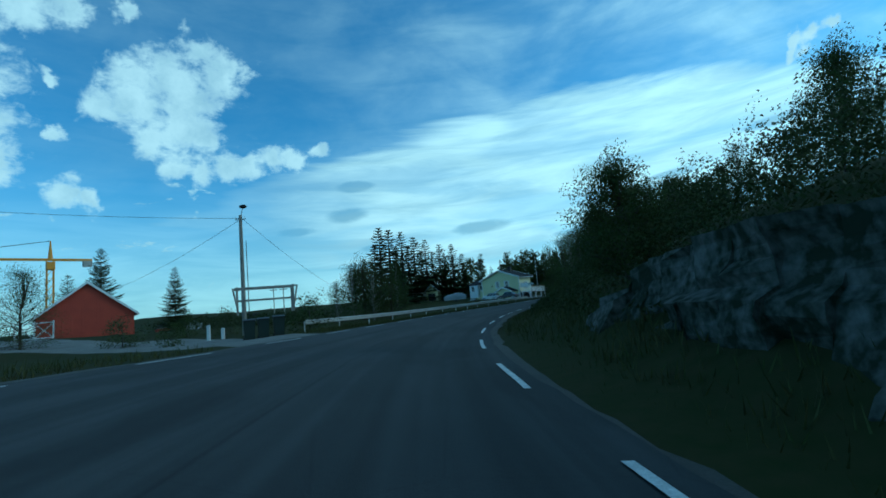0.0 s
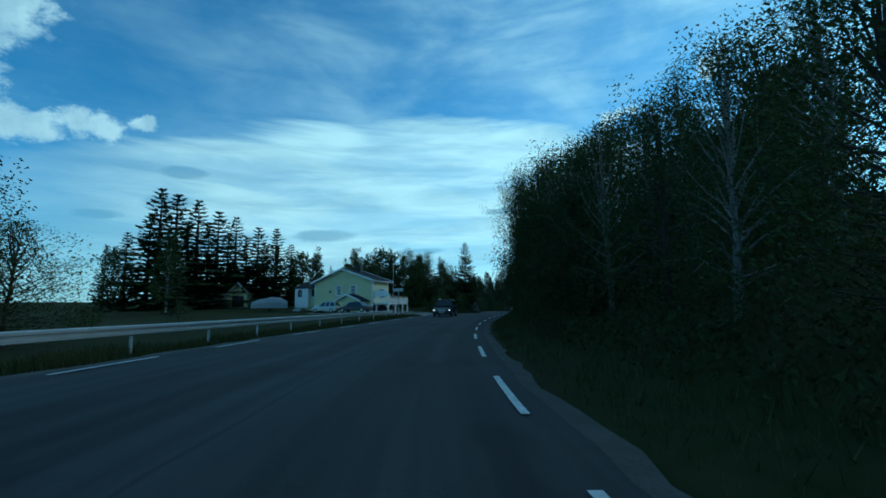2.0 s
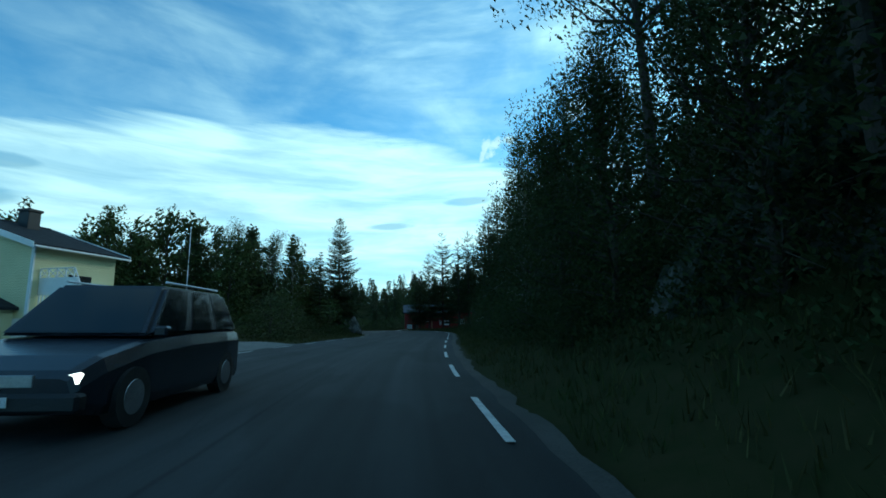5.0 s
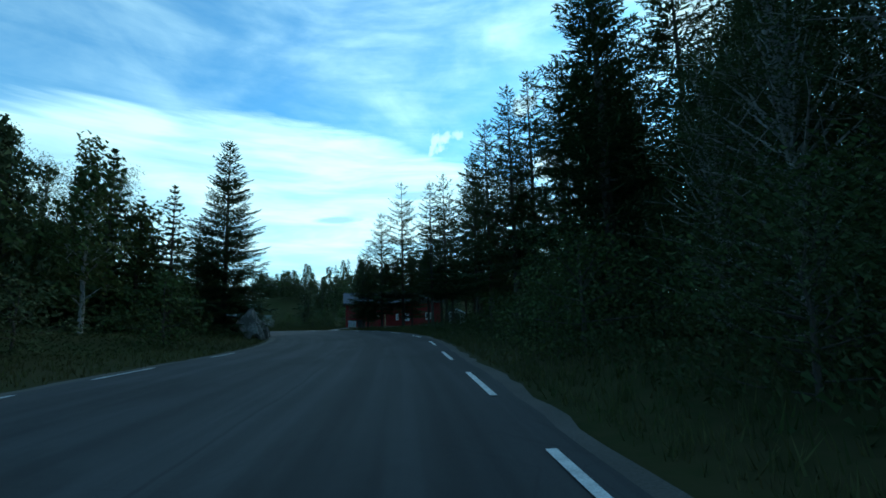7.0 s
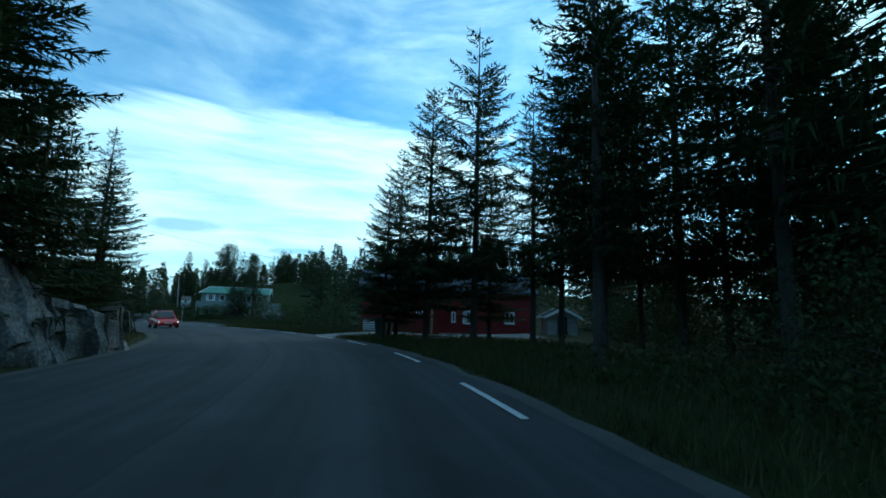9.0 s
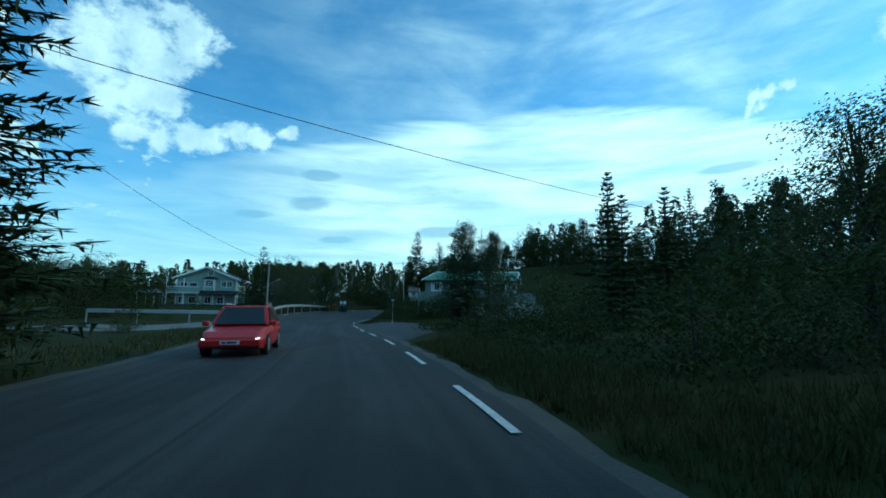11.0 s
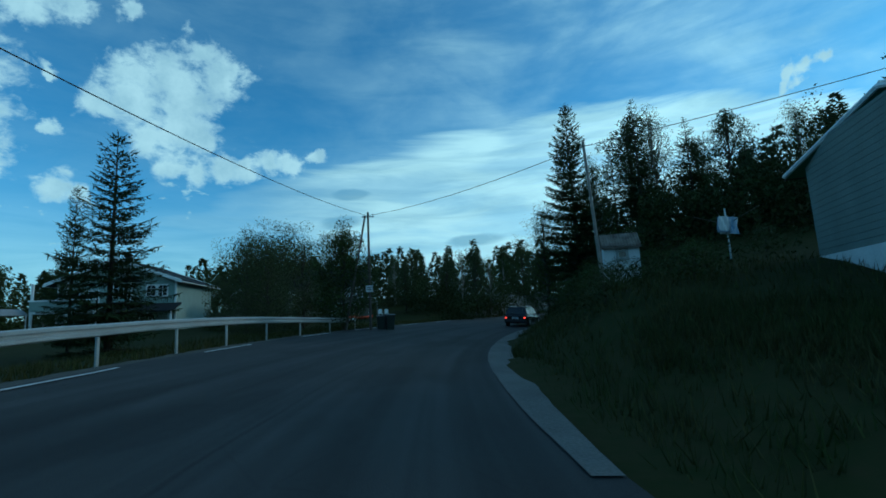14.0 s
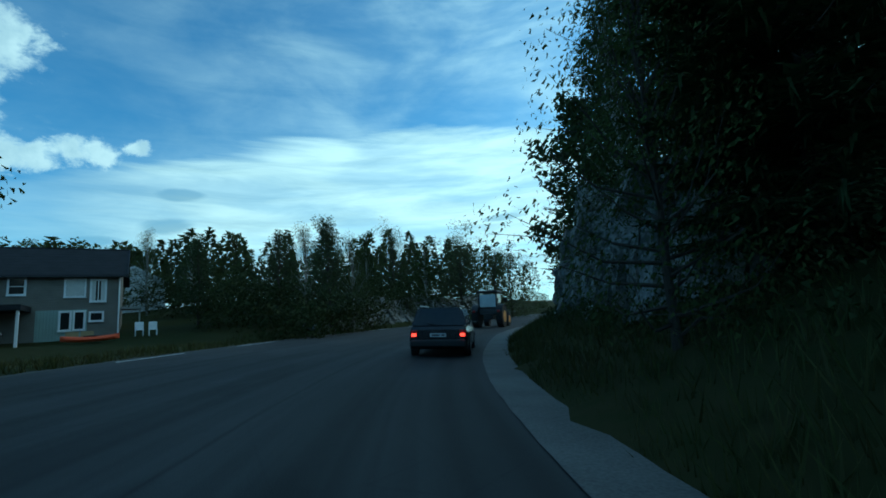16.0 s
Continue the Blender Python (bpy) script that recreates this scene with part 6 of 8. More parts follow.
def yellow_house():
    z = 0.75
    m = frame_of((14.2, 115.5), (0.72, -0.69), -6.7, z)
    h = thing("yellow_house", m, "pale yellow wooden house with white trim, dark roof and white balcony", "house")
    W, D, eave, ridge = 11.7, 5.0, 5.35, 7.35
    part("wall", gable_wall(W, D, eave, ridge), M_YELLOW, h)
    part("foundation", bx(-0.03, W + 0.03, -0.03, D + 0.03, -0.6, 1.5), M_WHITE, h)
    gable_roof(h, W, D, eave, ridge, 0.55, 0.5, M_ROOFDK, M_WHITE)
    for x in (0.02, W - 0.02):
        part("corner_board", bx(x - 0.09, x + 0.09, -0.05, 0.04, 1.5, eave), M_WHITE, h)
    window(h, 4.35, 5.75, 3.1, 4.7, cross=(1, 2), curtain=True)
    window(h, 7.15, 8.65, 3.1, 4.65, cross=(1, 2), curtain=True)
    chimney(h, W * 0.60, 3.2, 6.5, 8.3, 0.75)
    bm = bmesh.new()
    box(bm, 3.1, 3.45, -0.1, 0, 3.55, 3.9, 0.02)
    part("wall_lamp", bm, M_DARK, h)
    # low wing with a white glazed porch
    bm = bmesh.new()
    prism(bm, [(0, -0.4), (6, -0.4), (6, 4.6), (3, 5.6), (0, 4.6)], "x", -4.8, -0.05)
    ob = part("wing_wall", bm, M_YELLOW, h)
    ob.matrix_local = Matrix.Translation((0, 1.2, 0))
    bm = bmesh.new()
    prism(bm, [(3, 5.75), (-0.9, 4.45), (-0.9, 4.6), (3, 5.95), (6.6, 4.6), (6.6, 4.45)], "x", -5.3, 0)
    part("wing_roof", bm, M_ROOFDK, h).matrix_local = Matrix.Translation((0, 1.2, 0))
    part("porch_wall", bx(-4.7, -1.9, 0.35, 1.2, 1.2, 4.5), M_WHITE, h)
    window(h, -4.1, -3.0, 2.9, 4.35, y=0.35, cross=(1, 1), arch=True)
    window(h, -1.75, -0.8, 3.0, 4.4, y=1.2, cross=(0, 0))
    part("porch_post", bx(-1.95, -1.83, 0.30, 0.42, 1.0, 4.5), M_WHITE, h)
    for k in range(5):
        part("step", bx(-4.6, -3.0, -1.2 + k * 0.3, -0.9 + k * 0.3 + 0.4, -0.2, 0.1 + k * 0.24, bevel=0.01), M_CONC, h)
    # little cellar porch
    bm = bmesh.new()
    prism(bm, [(6.2, -0.5), (10.9, -0.5), (10.9, 2.0), (8.55, 2.95), (6.2, 2.0)], "y", -2.4, -0.02)
    part("cellar_porch_wall", bm, M_YELLOW, h)
    for sg, xe in ((-1, 5.9), (1, 11.2)):
        bm = bmesh.new()
        prism(bm, [(8.55, 3.02), (xe, 1.92), (xe, 2.08), (8.55, 3.2)], "y", -2.75, 0.0)
        part("cellar_porch_roof", bm, M_ROOFDK, h)
        bm = bmesh.new()
        prism(bm, [(8.55, 2.92), (xe, 1.82), (xe, 2.1), (8.55, 3.24)], "y", -2.82, -2.755)
        part("barge_board", bm, M_WHITE, h)
    window(h, 8.6, 9.5, 0.7, 1.9, y=-2.4, cross=(0, 0))
    part("door", bx(10.905, 10.95, -1.8, -0.8, -0.3, 1.7, bevel=0.01), M_WHITE, h)
    # balcony on posts along the east side
    bx0, bx1, by0, by1, bz = W + 0.02, W + 2.7, 0.4, 7.0, 1.65
    part("balcony_floor", bx(bx0, bx1, by0, by1, bz - 0.2, bz, bevel=0.02), M_WHITE, h)
    baluster_rail(h, bx0, bx1, by0 + 0.03, by0 + 0.03, bz + 0.02, bz + 1.15, 12, M_WHITE)
    for k in range(5):
        part("side_board", bx(bx1 - 0.05, bx1 - 0.01, by0 + 0.06, by1, bz + 0.04 + k * 0.2, bz + 0.22 + k * 0.2, bevel=0.006), M_WHITE, h)
    part("handrail", bx(bx1 - 0.1, bx1 + 0.04, by0, by1, bz + 1.06, bz + 1.13, bevel=0.01), M_WHITE, h)
    # thin dark sheet against the wall, standing in for shade below the balcony
    part("cellar_wall", bx(bx0 + 0.02, bx0 + 0.06, 0.1, 4.9, -0.6, bz - 0.22), M_DARK, h, "near-black sheet painted as the shade under the balcony")
    rnd = random.Random(8)
    for k in range(3):
        box_ = part("flower_box", bx(bx1 - 0.02, bx1 + 0.2, 1.2 + k * 2.0, 2.6 + k * 2.0, bz + 0.92, bz + 1.1, bevel=0.01), M_WOOD, h)
        verts, faces = [], []
        for _ in range(160):
            c = Vector((bx1 + 0.09 + rnd.gauss(0, 0.09), 1.9 + k * 2.0 + rnd.uniform(-0.75, 0.75), bz + 1.12 + abs(rnd.gauss(0, 0.12)) - 0.1 * rnd.random()))
            a, b = Vector((rnd.gauss(0, 1), rnd.gauss(0, 1), rnd.gauss(0, 1))).normalized() * 0.06, Vector((rnd.gauss(0, 1), rnd.gauss(0, 1), rnd.gauss(0, 1))).normalized() * 0.05
            i = len(verts)
            verts.extend([tuple(c - a), tuple(c + a + b), tuple(c + a - b)])
            faces.append((i, i + 1, i + 2))
        me = bpy.data.meshes.new("plants")
        me.from_pydata(verts, [], faces)
        me.materials.append(M_LEAF)
        new("plants", me).parent = box_
    for x, y in ((bx1 - 0.1, by0 + 0.1), (bx1 - 0.1, 2.8), (bx1 - 0.1, 5.2), (bx1 - 0.1, by1 - 0.1), (W + 0.4, by0 + 0.1)):
        part("balcony_post", bx(x - 0.09, x + 0.09, y - 0.09, y + 0.09, -0.6, bz - 0.2), M_WHITE, h)
    bm = bmesh.new()
    prism(bm, [(bx0, bz + 1.16), (bx1, bz + 1.16), (bx1, bz + 1.4), (bx1 - 0.4, bz + 1.98), (bx0, bz + 1.98)], "y", by0 + 0.01, by0 + 0.06)
    part("wind_screen", bm, M_WHITE, h)
    xe, za, zb = bx1 - 0.55, bz + 1.98, bz + 2.5
    part("lattice_rail", bx(bx0, xe, by0, by0 + 0.07, zb - 0.06, zb, bevel=0.008), M_WHITE, h)
    part("lattice_rail", tb((xe, by0 + 0.035, zb - 0.03), (bx1, by0 + 0.035, bz + 1.38), 0.035, n=6), M_WHITE, h)
    for k in range(5):
        x = bx0 + (xe - bx0) * k / 4
        part("lattice_post", bx(x - 0.025, x + 0.025, by0 + 0.01, by0 + 0.06, za, zb - 0.06), M_WHITE, h)
        if k < 4:
            w = (xe - bx0) / 4
            for z0, z1 in ((za, zb - 0.06), (zb - 0.06, za)):
                part("lattice_slat", tb((x, by0 + 0.035, z0), (x + w, by0 + 0.035, z1), 0.022, n=6), M_WHITE, h)
    for k in range(3):
        y = by0 + 0.1 + k * 0.7
        for z0, z1 in ((bz + 1.14, bz + 1.5 - 0.1 * k), (bz + 1.5 - 0.1 * k, bz + 1.14)):
            part("lattice_slat", tb((bx1 - 0.04, y, z0), (bx1 - 0.04, y + 0.7, z1), 0.02, n=6), M_WHITE, h)
    for y in (by0 + 0.1, 2.8, 5.2):
        part("brace", tb((bx1 - 0.1, y, bz - 0.85), (bx1 - 0.1, y + 0.6, bz - 0.22), 0.06, n=6), M_WHITE, h)
    part("brace", tb((bx1 - 0.1, by0 + 0.1, bz - 0.85), (bx1 - 0.7, by0 + 0.1, bz - 0.22), 0.06, n=6), M_WHITE, h)
    part("brace", tb((bx0 + 0.4, by0 + 0.1, bz - 0.85), (bx0 + 1.0, by0 + 0.1, bz - 0.22), 0.06, n=6), M_WHITE, h)
    bm = bx(bx0, bx0 + 0.03, 2.0, 3.4, bz + 0.9, bz + 2.3)
    part("side_window", bm, M_GLASS, h)
    return h


yellow_house()


def garage():
    m = frame_of((-6.6, 149.0), (1, -0.3), -0.2, land_at(-5, 148.5))
    h = thing("garage", m, "small cream garage with a white-edged gable", "garage")
    part("wall", gable_wall(3.9, 6.5, 3.4, 5.3), M_YELLOW, h)
    gable_roof(h, 3.9, 6.5, 3.4, 5.3, 0.35, 0.3, M_ROOFDK, M_WHITE)
    bm = bx(-7.5, -0.02, 1.5, 6.0, 0, 3.2)
    part("annex_wall", bm, M_WHITEB, h)
    part("annex_roof", bx(-7.8, -0.05, 1.1, 6.3, 3.2, 3.4), M_ROOFDK, h)
    part("garage_door", bx(0.7, 3.2, -0.05, 0.0, 0.1, 2.5, bevel=0.01), M_DARK, h)
    window(h, -5, -3.6, 1.2, 2.4, y=1.5)


garage()


def red_house():
    z = 0.2
    m = frame_of((69.83, 163.45), (0.877, -0.481), 0.0, z)
    h = thing("red_house", m, "dark red wooden house with white windows and a corrugated roof", "house")
    W, D, eave, ridge = 14.0, 6.0, 3.75, 5.15
    part("wall", side_wall(W, D, eave, ridge), M_RED, h)
    part("foundation", bx(-0.03, W + 0.03, -0.03, D + 0.03, -0.5, 0.3), M_CONC, h)
    eave_roof(h, W, D, eave, ridge, 0.4, 0.35, M_ROOFBL, M_DARK)
    chimney(h, 7.2, 3.0, 4.8, 6.0, 0.6)
    window(h, 8.15, 9.1, 1.1, 2.1, cross=(1, 0), curtain=True)
    window(h, 11.6, 12.4, 1.2, 2.1, cross=(1, 0))
    window(h, 7.2, 7.5, 1.2, 2.0, cross=(0, 0))
    for x in (0.05, W - 0.05):
        part("corner_board", bx(x - 0.08, x + 0.08, -0.045, 0.04, 0.3, eave), M_RED, h)
    # gabled porch
    c, hw, pd = 4.5, 1.6, 1.25
    pe, pr = 2.6, 3.28
    slope = (pr - pe) / hw
    bm = bmesh.new()
    prism(bm, [(c - hw, 0), (c + hw, 0), (c + hw, pe), (c, pr), (c - hw, pe)], "y", -pd, -0.02)
    part("porch_wall", bm, M_RED, h)
    for xe in (c - hw - 0.28, c + hw + 0.28):
        zo = pe - 0.28 * slope
        bm = bmesh.new()
        prism(bm, [(c, pr + 0.04), (xe, zo + 0.04), (xe, zo + 0.16), (c, pr + 0.16)], "y", -pd - 0.35, 0)
        part("porch_roof", bm, M_ROOFBL, h)
        bm = bmesh.new()
        prism(bm, [(c, pr - 0.06), (xe, zo - 0.06), (xe, zo + 0.2), (c, pr + 0.2)], "y", -pd - 0.41, -pd - 0.355)
        part("barge_board", bm, M_CORRUG, h, "weathered pale barge board")
    window(h, 4.2, 4.72, 1.8, 2.3, y=-pd, cross=(0, 0))
    part("corner_board", bx(c - hw - 0.02, c - hw + 0.1, -pd - 0.04, -pd + 0.06, 1.2, 2.2), M_CORRUG, h)
    part("door_casing", bx(c + hw - 0.7, c + hw - 0.55, -pd - 0.04, -pd + 0.02, 0.3, 2.2), M_WOOD, h, "bare wooden door casing")
    for x, w, zz in ((-0.55, 0.55, 1.75), (0.15, 0.4, 1.7), (0.75, 0.55, 2.05), (1.45, 0.4, 1.75), (1.75, 0.5, 1.55)):
        part("wall_rail", bx(x, x + w, -0.12, -0.05, zz, zz + 0.05), M_CORRUG, h)
    part("house_lamp", bx(2.0, 2.1, -0.14, -0.02, 2.05, 2.3, bevel=0.02), M_WHITE, h)


red_house()


def crate_stack():
    h = thing("firewood_sack", Matrix.Translation((69.1, 160.4, land_at(69.1, 160.4))) @ Matrix.Rotation(-0.5, 4, "Z"), "pale wrapped pallet of firewood on the gravel", "pallet")
    bm = bmesh.new()
    box(bm, -0.5, 0.5, -0.4, 0.4, 0.12, 1.0, 0.06)
    bmesh.ops.subdivide_edges(bm, edges=bm.edges[:], cuts=3, use_grid_fill=True)
    for v in bm.verts:
        v.co += Vector((noise.noise(v.co * 4), noise.noise(v.co * 4 + Vector((9, 0, 0))), noise.noise(v.co * 3 + Vector((0, 9, 0))))) * 0.05
    part("wrapped_load", bm, M_TARP, h, "pale grey plastic wrapping")
    for k in range(5):
        part("slat", bx(-0.52, 0.52, -0.425, -0.405, 0.2 + k * 0.16, 0.27 + k * 0.16), M_PLATE, h)
    for y in (-0.35, 0, 0.35):
        part("pallet_runner", bx(-0.5, 0.5, y - 0.05, y + 0.05, 0, 0.12), M_WOOD, h)


crate_stack()


def wheelie_bin(x, y, rot, lid, label, body=None, s=1.0, z=None):
    g = land_at(x, y) if z is None else z
    h = thing("wheelie_bin", Matrix.Translation((x, y, g + 0.02)) @ Matrix.Rotation(rot, 4, "Z") @ Matrix.Diagonal((s, s, s, 1)), label, "bin", "wheelie bins")
    bm = bmesh.new()
    lo = [(-0.24, -0.26, 0.06), (0.24, -0.26, 0.06), (0.24, 0.24, 0.06), (-0.24, 0.24, 0.06)]
    hi = [(-0.29, -0.36, 1.0), (0.29, -0.36, 1.0), (0.29, 0.36, 1.0), (-0.29, 0.36, 1.0)]
    a, b = [bm.verts.new(p) for p in lo], [bm.verts.new(p) for p in hi]
    bm.faces.new(a[::-1]), bm.faces.new(b)
    for i in range(4):
        bm.faces.new((a[i], a[(i + 1) % 4], b[(i + 1) % 4], b[i]))
    bmesh.ops.bevel(bm, geom=bm.edges[:], offset=0.03, segments=2, affect="EDGES")
    part("body", bm, body or M_BINGR, h)
    bm = bmesh.new()
    prism(bm, [(-0.4, 1.0), (0.36, 1.0), (0.36, 1.1), (0.1, 1.13), (-0.36, 1.06), (-0.41, 1.03)], "x", -0.31, 0.31)
    part("lid", bm, lid, h)
    part("handle", tb((-0.25, 0.42, 1.0), (0.25, 0.42, 1.0), 0.02), M_DARK, h)
    for x2 in (-0.26, 0.26):
        part("wheel", tb((x2 - 0.03, 0.26, 0.1), (x2 + 0.03, 0.26, 0.1), 0.1, n=14), M_RUBBER, h)


wheelie_bin(67.0, 154.7, 0.6, M_BINBL, "dark wheelie bin with a blue lid by the drive", s=0.95)
wheelie_bin(67.6, 155.1, 0.9, M_DARK, "dark wheelie bin standing by the drive", s=0.95)
wheelie_bin(51.2, 201.8, 0.4, M_DARK, "dark green wheelie bin at the side road", s=1.05)
wheelie_bin(50.6, 202.6, 0.2, M_DARK, "dark green wheelie bin at the side road", s=0.9)
wheelie_bin(52.75, 243.7, 0.4, M_DARK, "black wheelie bin at the roadside", s=1.1)
wheelie_bin(52.1, 243.9, 0.2, M_DARK, "black wheelie bin at the roadside", s=1.0)


def bin_stand():
    x, y = -11.2, 28.2
    h = thing("bin_stand", Matrix.Translation((x, y, 2.05)) @ Matrix.Rotation(0.45, 4, "Z"), "grey wooden stand for bins beside the pole", "stand")
    for px in (-1.6, 1.6):
        for py in (-0.45, 0.45):
            part("post", bx(px - 0.05, px + 0.05, py - 0.05, py + 0.05, -0.3, 1.35), M_POLE, h)
        part("brace", tb((px, -0.5, 0.0), (px * 1.15, -0.5, 1.3), 0.05), M_POLE, h)
    part("top_rail", bx(-1.75, 1.75, -0.52, -0.42, 1.2, 1.32), M_POLE, h)
    part("top_rail", bx(-1.75, 1.75, 0.42, 0.52, 1.2, 1.32), M_POLE, h)
    part("mid_rail", bx(-1.7, 1.7, 0.44, 0.5, 0.5, 0.62), M_POLE, h)


bin_stand()
for k, dx in enumerate((-1.0, -0.2, 0.7)):
    wheelie_bin(-11.2 + dx * 0.9, 28.2 + dx * 0.43, 0.45, M_DARK, "dark wheelie bin in a wooden stand", s=1.15)
for x, y, hh in ((-15.0, 28.6, 1.0), (-14.4, 29.2, 0.75)):
    mk = thing("marker_post", Matrix.Translation((x, y, land_at(x, y))), "short pale marker post in the grass", "post", "marker posts")
    part("shaft", bx(-0.1, 0.1, -0.06, 0.06, -0.2, hh, bevel=0.02), M_PLATE, mk)


def play_hut():
    x, y = 82.3, 155.3
    h = thing("garden_hut", Matrix.Translation((x, y, land_at(x, y))) @ Matrix.Rotation(-0.6, 4, "Z"), "small dark garden hut with white roof edges", "hut")
    part("wall", gable_wall(2.4, 2.2, 1.5, 2.1), M_GREY, h)
    gable_roof(h, 2.4, 2.2, 1.5, 2.1, 0.3, 0.25, M_ROOFDK, M_WHITE, 0.08)
    part("door", bx(0.8, 1.6, -0.04, 0.0, 0.05, 1.5, bevel=0.01), M_DARK, h)


play_hut()


def barn():
    m = frame_of((-35, 45), (0.79, 0.61), -4.2, land_at(-35, 45) - 0.1)
    h = thing("red_barn", m, "bright red wooden barn with white gable edges", "barn")
    part("wall", gable_wall(7.6, 9, 2.3, 5.4), M_BARN, h)
    gable_roof(h, 7.6, 9, 2.3, 5.4, 0.35, 0.25, M_ROOFDK, M_WHITE, 0.12)
    g = thing("white_gate", frame_of((-33.7, 39.6), (0.9, 0.4), -3.0, land_at(-33.7, 39.6)), "white wooden gate with crossed braces", "gate")
    for k in range(3):
        part("post", bx(k * 1.3 - 0.05, k * 1.3 + 0.05, -0.05, 0.05, -0.2, 1.7), M_WHITE, g)
    for zz in (0.2, 1.5):
        part("rail", bx(0, 2.6, -0.03, 0.03, zz, zz + 0.1), M_WHITE, g)
    for k in range(2):
        for a, b in ((0.25, 1.5), (1.5, 0.25)):
            part("brace", tb((k * 1.3, 0, a), (k * 1.3 + 1.3, 0, b), 0.045, n=6), M_WHITE, g)


barn()
plant("alder0", -23.4, 25.0, 5.4, fat=1.25)
plant("alder2", -26.6, 24.0, 5.0, fat=1.2)
grove(["spruce3", "youngspruce", "spruce3"], [(-39.5, 52.0, 11.5), (-42.5, 51.0, 8.6), (-31.2, 52.4, 8.5)], 1.2)


def crane():
    x, y = -105.2, 120.6
    g = land_at(x, y)
    h = thing("tower_crane", Matrix.Translation((x, y, g)) @ Matrix.Rotation(0.85, 4, "Z"), "distant yellow tower crane above the trees", "crane")
    for a in (-0.7, 0.7):
        for b in (-0.7, 0.7):
            part("mast_leg", bx(a - 0.12, a + 0.12, b - 0.12, b + 0.12, 0, 23), M_ORANGE, h)
    for k in range(11):
        part("lacing", tb((-0.7, -0.7, k * 2.1), (0.7, -0.7, k * 2.1 + 2.1), 0.07, n=4), M_ORANGE, h)
    part("cab", bx(-0.9, 0.9, -1.3, 0.6, 20.5, 22.6, bevel=0.1), M_ORANGE, h)
    part("apex", tb((0, 0, 23), (0, 0, 28.5), 0.6, 0.12, 6), M_ORANGE, h)
    part("jib", bx(-26, 0, -0.35, 0.35, 23.0, 23.6), M_ORANGE, h)
    part("counter_jib", bx(0, 9, -0.5, 0.5, 23.0, 23.6), M_ORANGE, h)
    part("ballast", bx(7, 9, -0.7, 0.7, 21.4, 23.0), M_CONC, h)
    part("tie", tb((0, 0, 28.4), (-24, 0, 23.6), 0.08, n=4), M_DARK, h)


crane()


def raked_roof(parent, W, D, eave, ridge, over, end, rake, material, trim, thick=0.12):
    """Ridge along x; at x = 0 the verge runs slantwise, so that the ridge is the shorter by rake."""
    slope = (ridge - eave) / (D / 2)
    zo = eave - slope * over
    for sg, yo in ((-1, -over), (1, D + over)):
        bm = bmesh.new()
        top = [(-end, yo, zo + thick), (W + end, yo, zo + thick), (W + end, D / 2, ridge + thick), (rake - end, D / 2, ridge + thick)]
        hi = [bm.verts.new(p) for p in top]
        lo = [bm.verts.new((x, y, q - thick)) for x, y, q in top]
        bm.faces.new(hi), bm.faces.new(lo[::-1])
        for k in range(4):
            bm.faces.new((hi[k], lo[k], lo[(k + 1) % 4], hi[(k + 1) % 4]))
        bmesh.ops.recalc_face_normals(bm, faces=bm.faces)
        part("roof_slope", bm, material, parent)
        part("barge_board", tb((-end - 0.02, yo, zo + thick * 0.6), (rake - end - 0.02, D / 2, ridge + thick * 0.6), 0.07, n=6), trim, parent)
        part("barge_board", tb((W + end + 0.02, yo, zo + thick * 0.6), (W + end + 0.02, D / 2, ridge + thick * 0.6), 0.07, n=6), trim, parent)
        part("gutter", tb((-end, yo + sg * 0.06, zo + 0.03), (W + end, yo + sg * 0.06, zo + 0.03), 0.06), M_DARK, parent)
        n = int(W / 0.9)
        for k in range(n):
            x = rake + 0.3 + (W - rake) * k / n
            part("roof_rib", tb((x, yo, zo + thick + 0.005), (x, D / 2, ridge + thick + 0.005), 0.018, n=4), material, parent)
    part("ridge_cap", tb((rake - end, D / 2, ridge + thick + 0.02), (W + end, D / 2, ridge + thick + 0.02), 0.06), trim, parent)


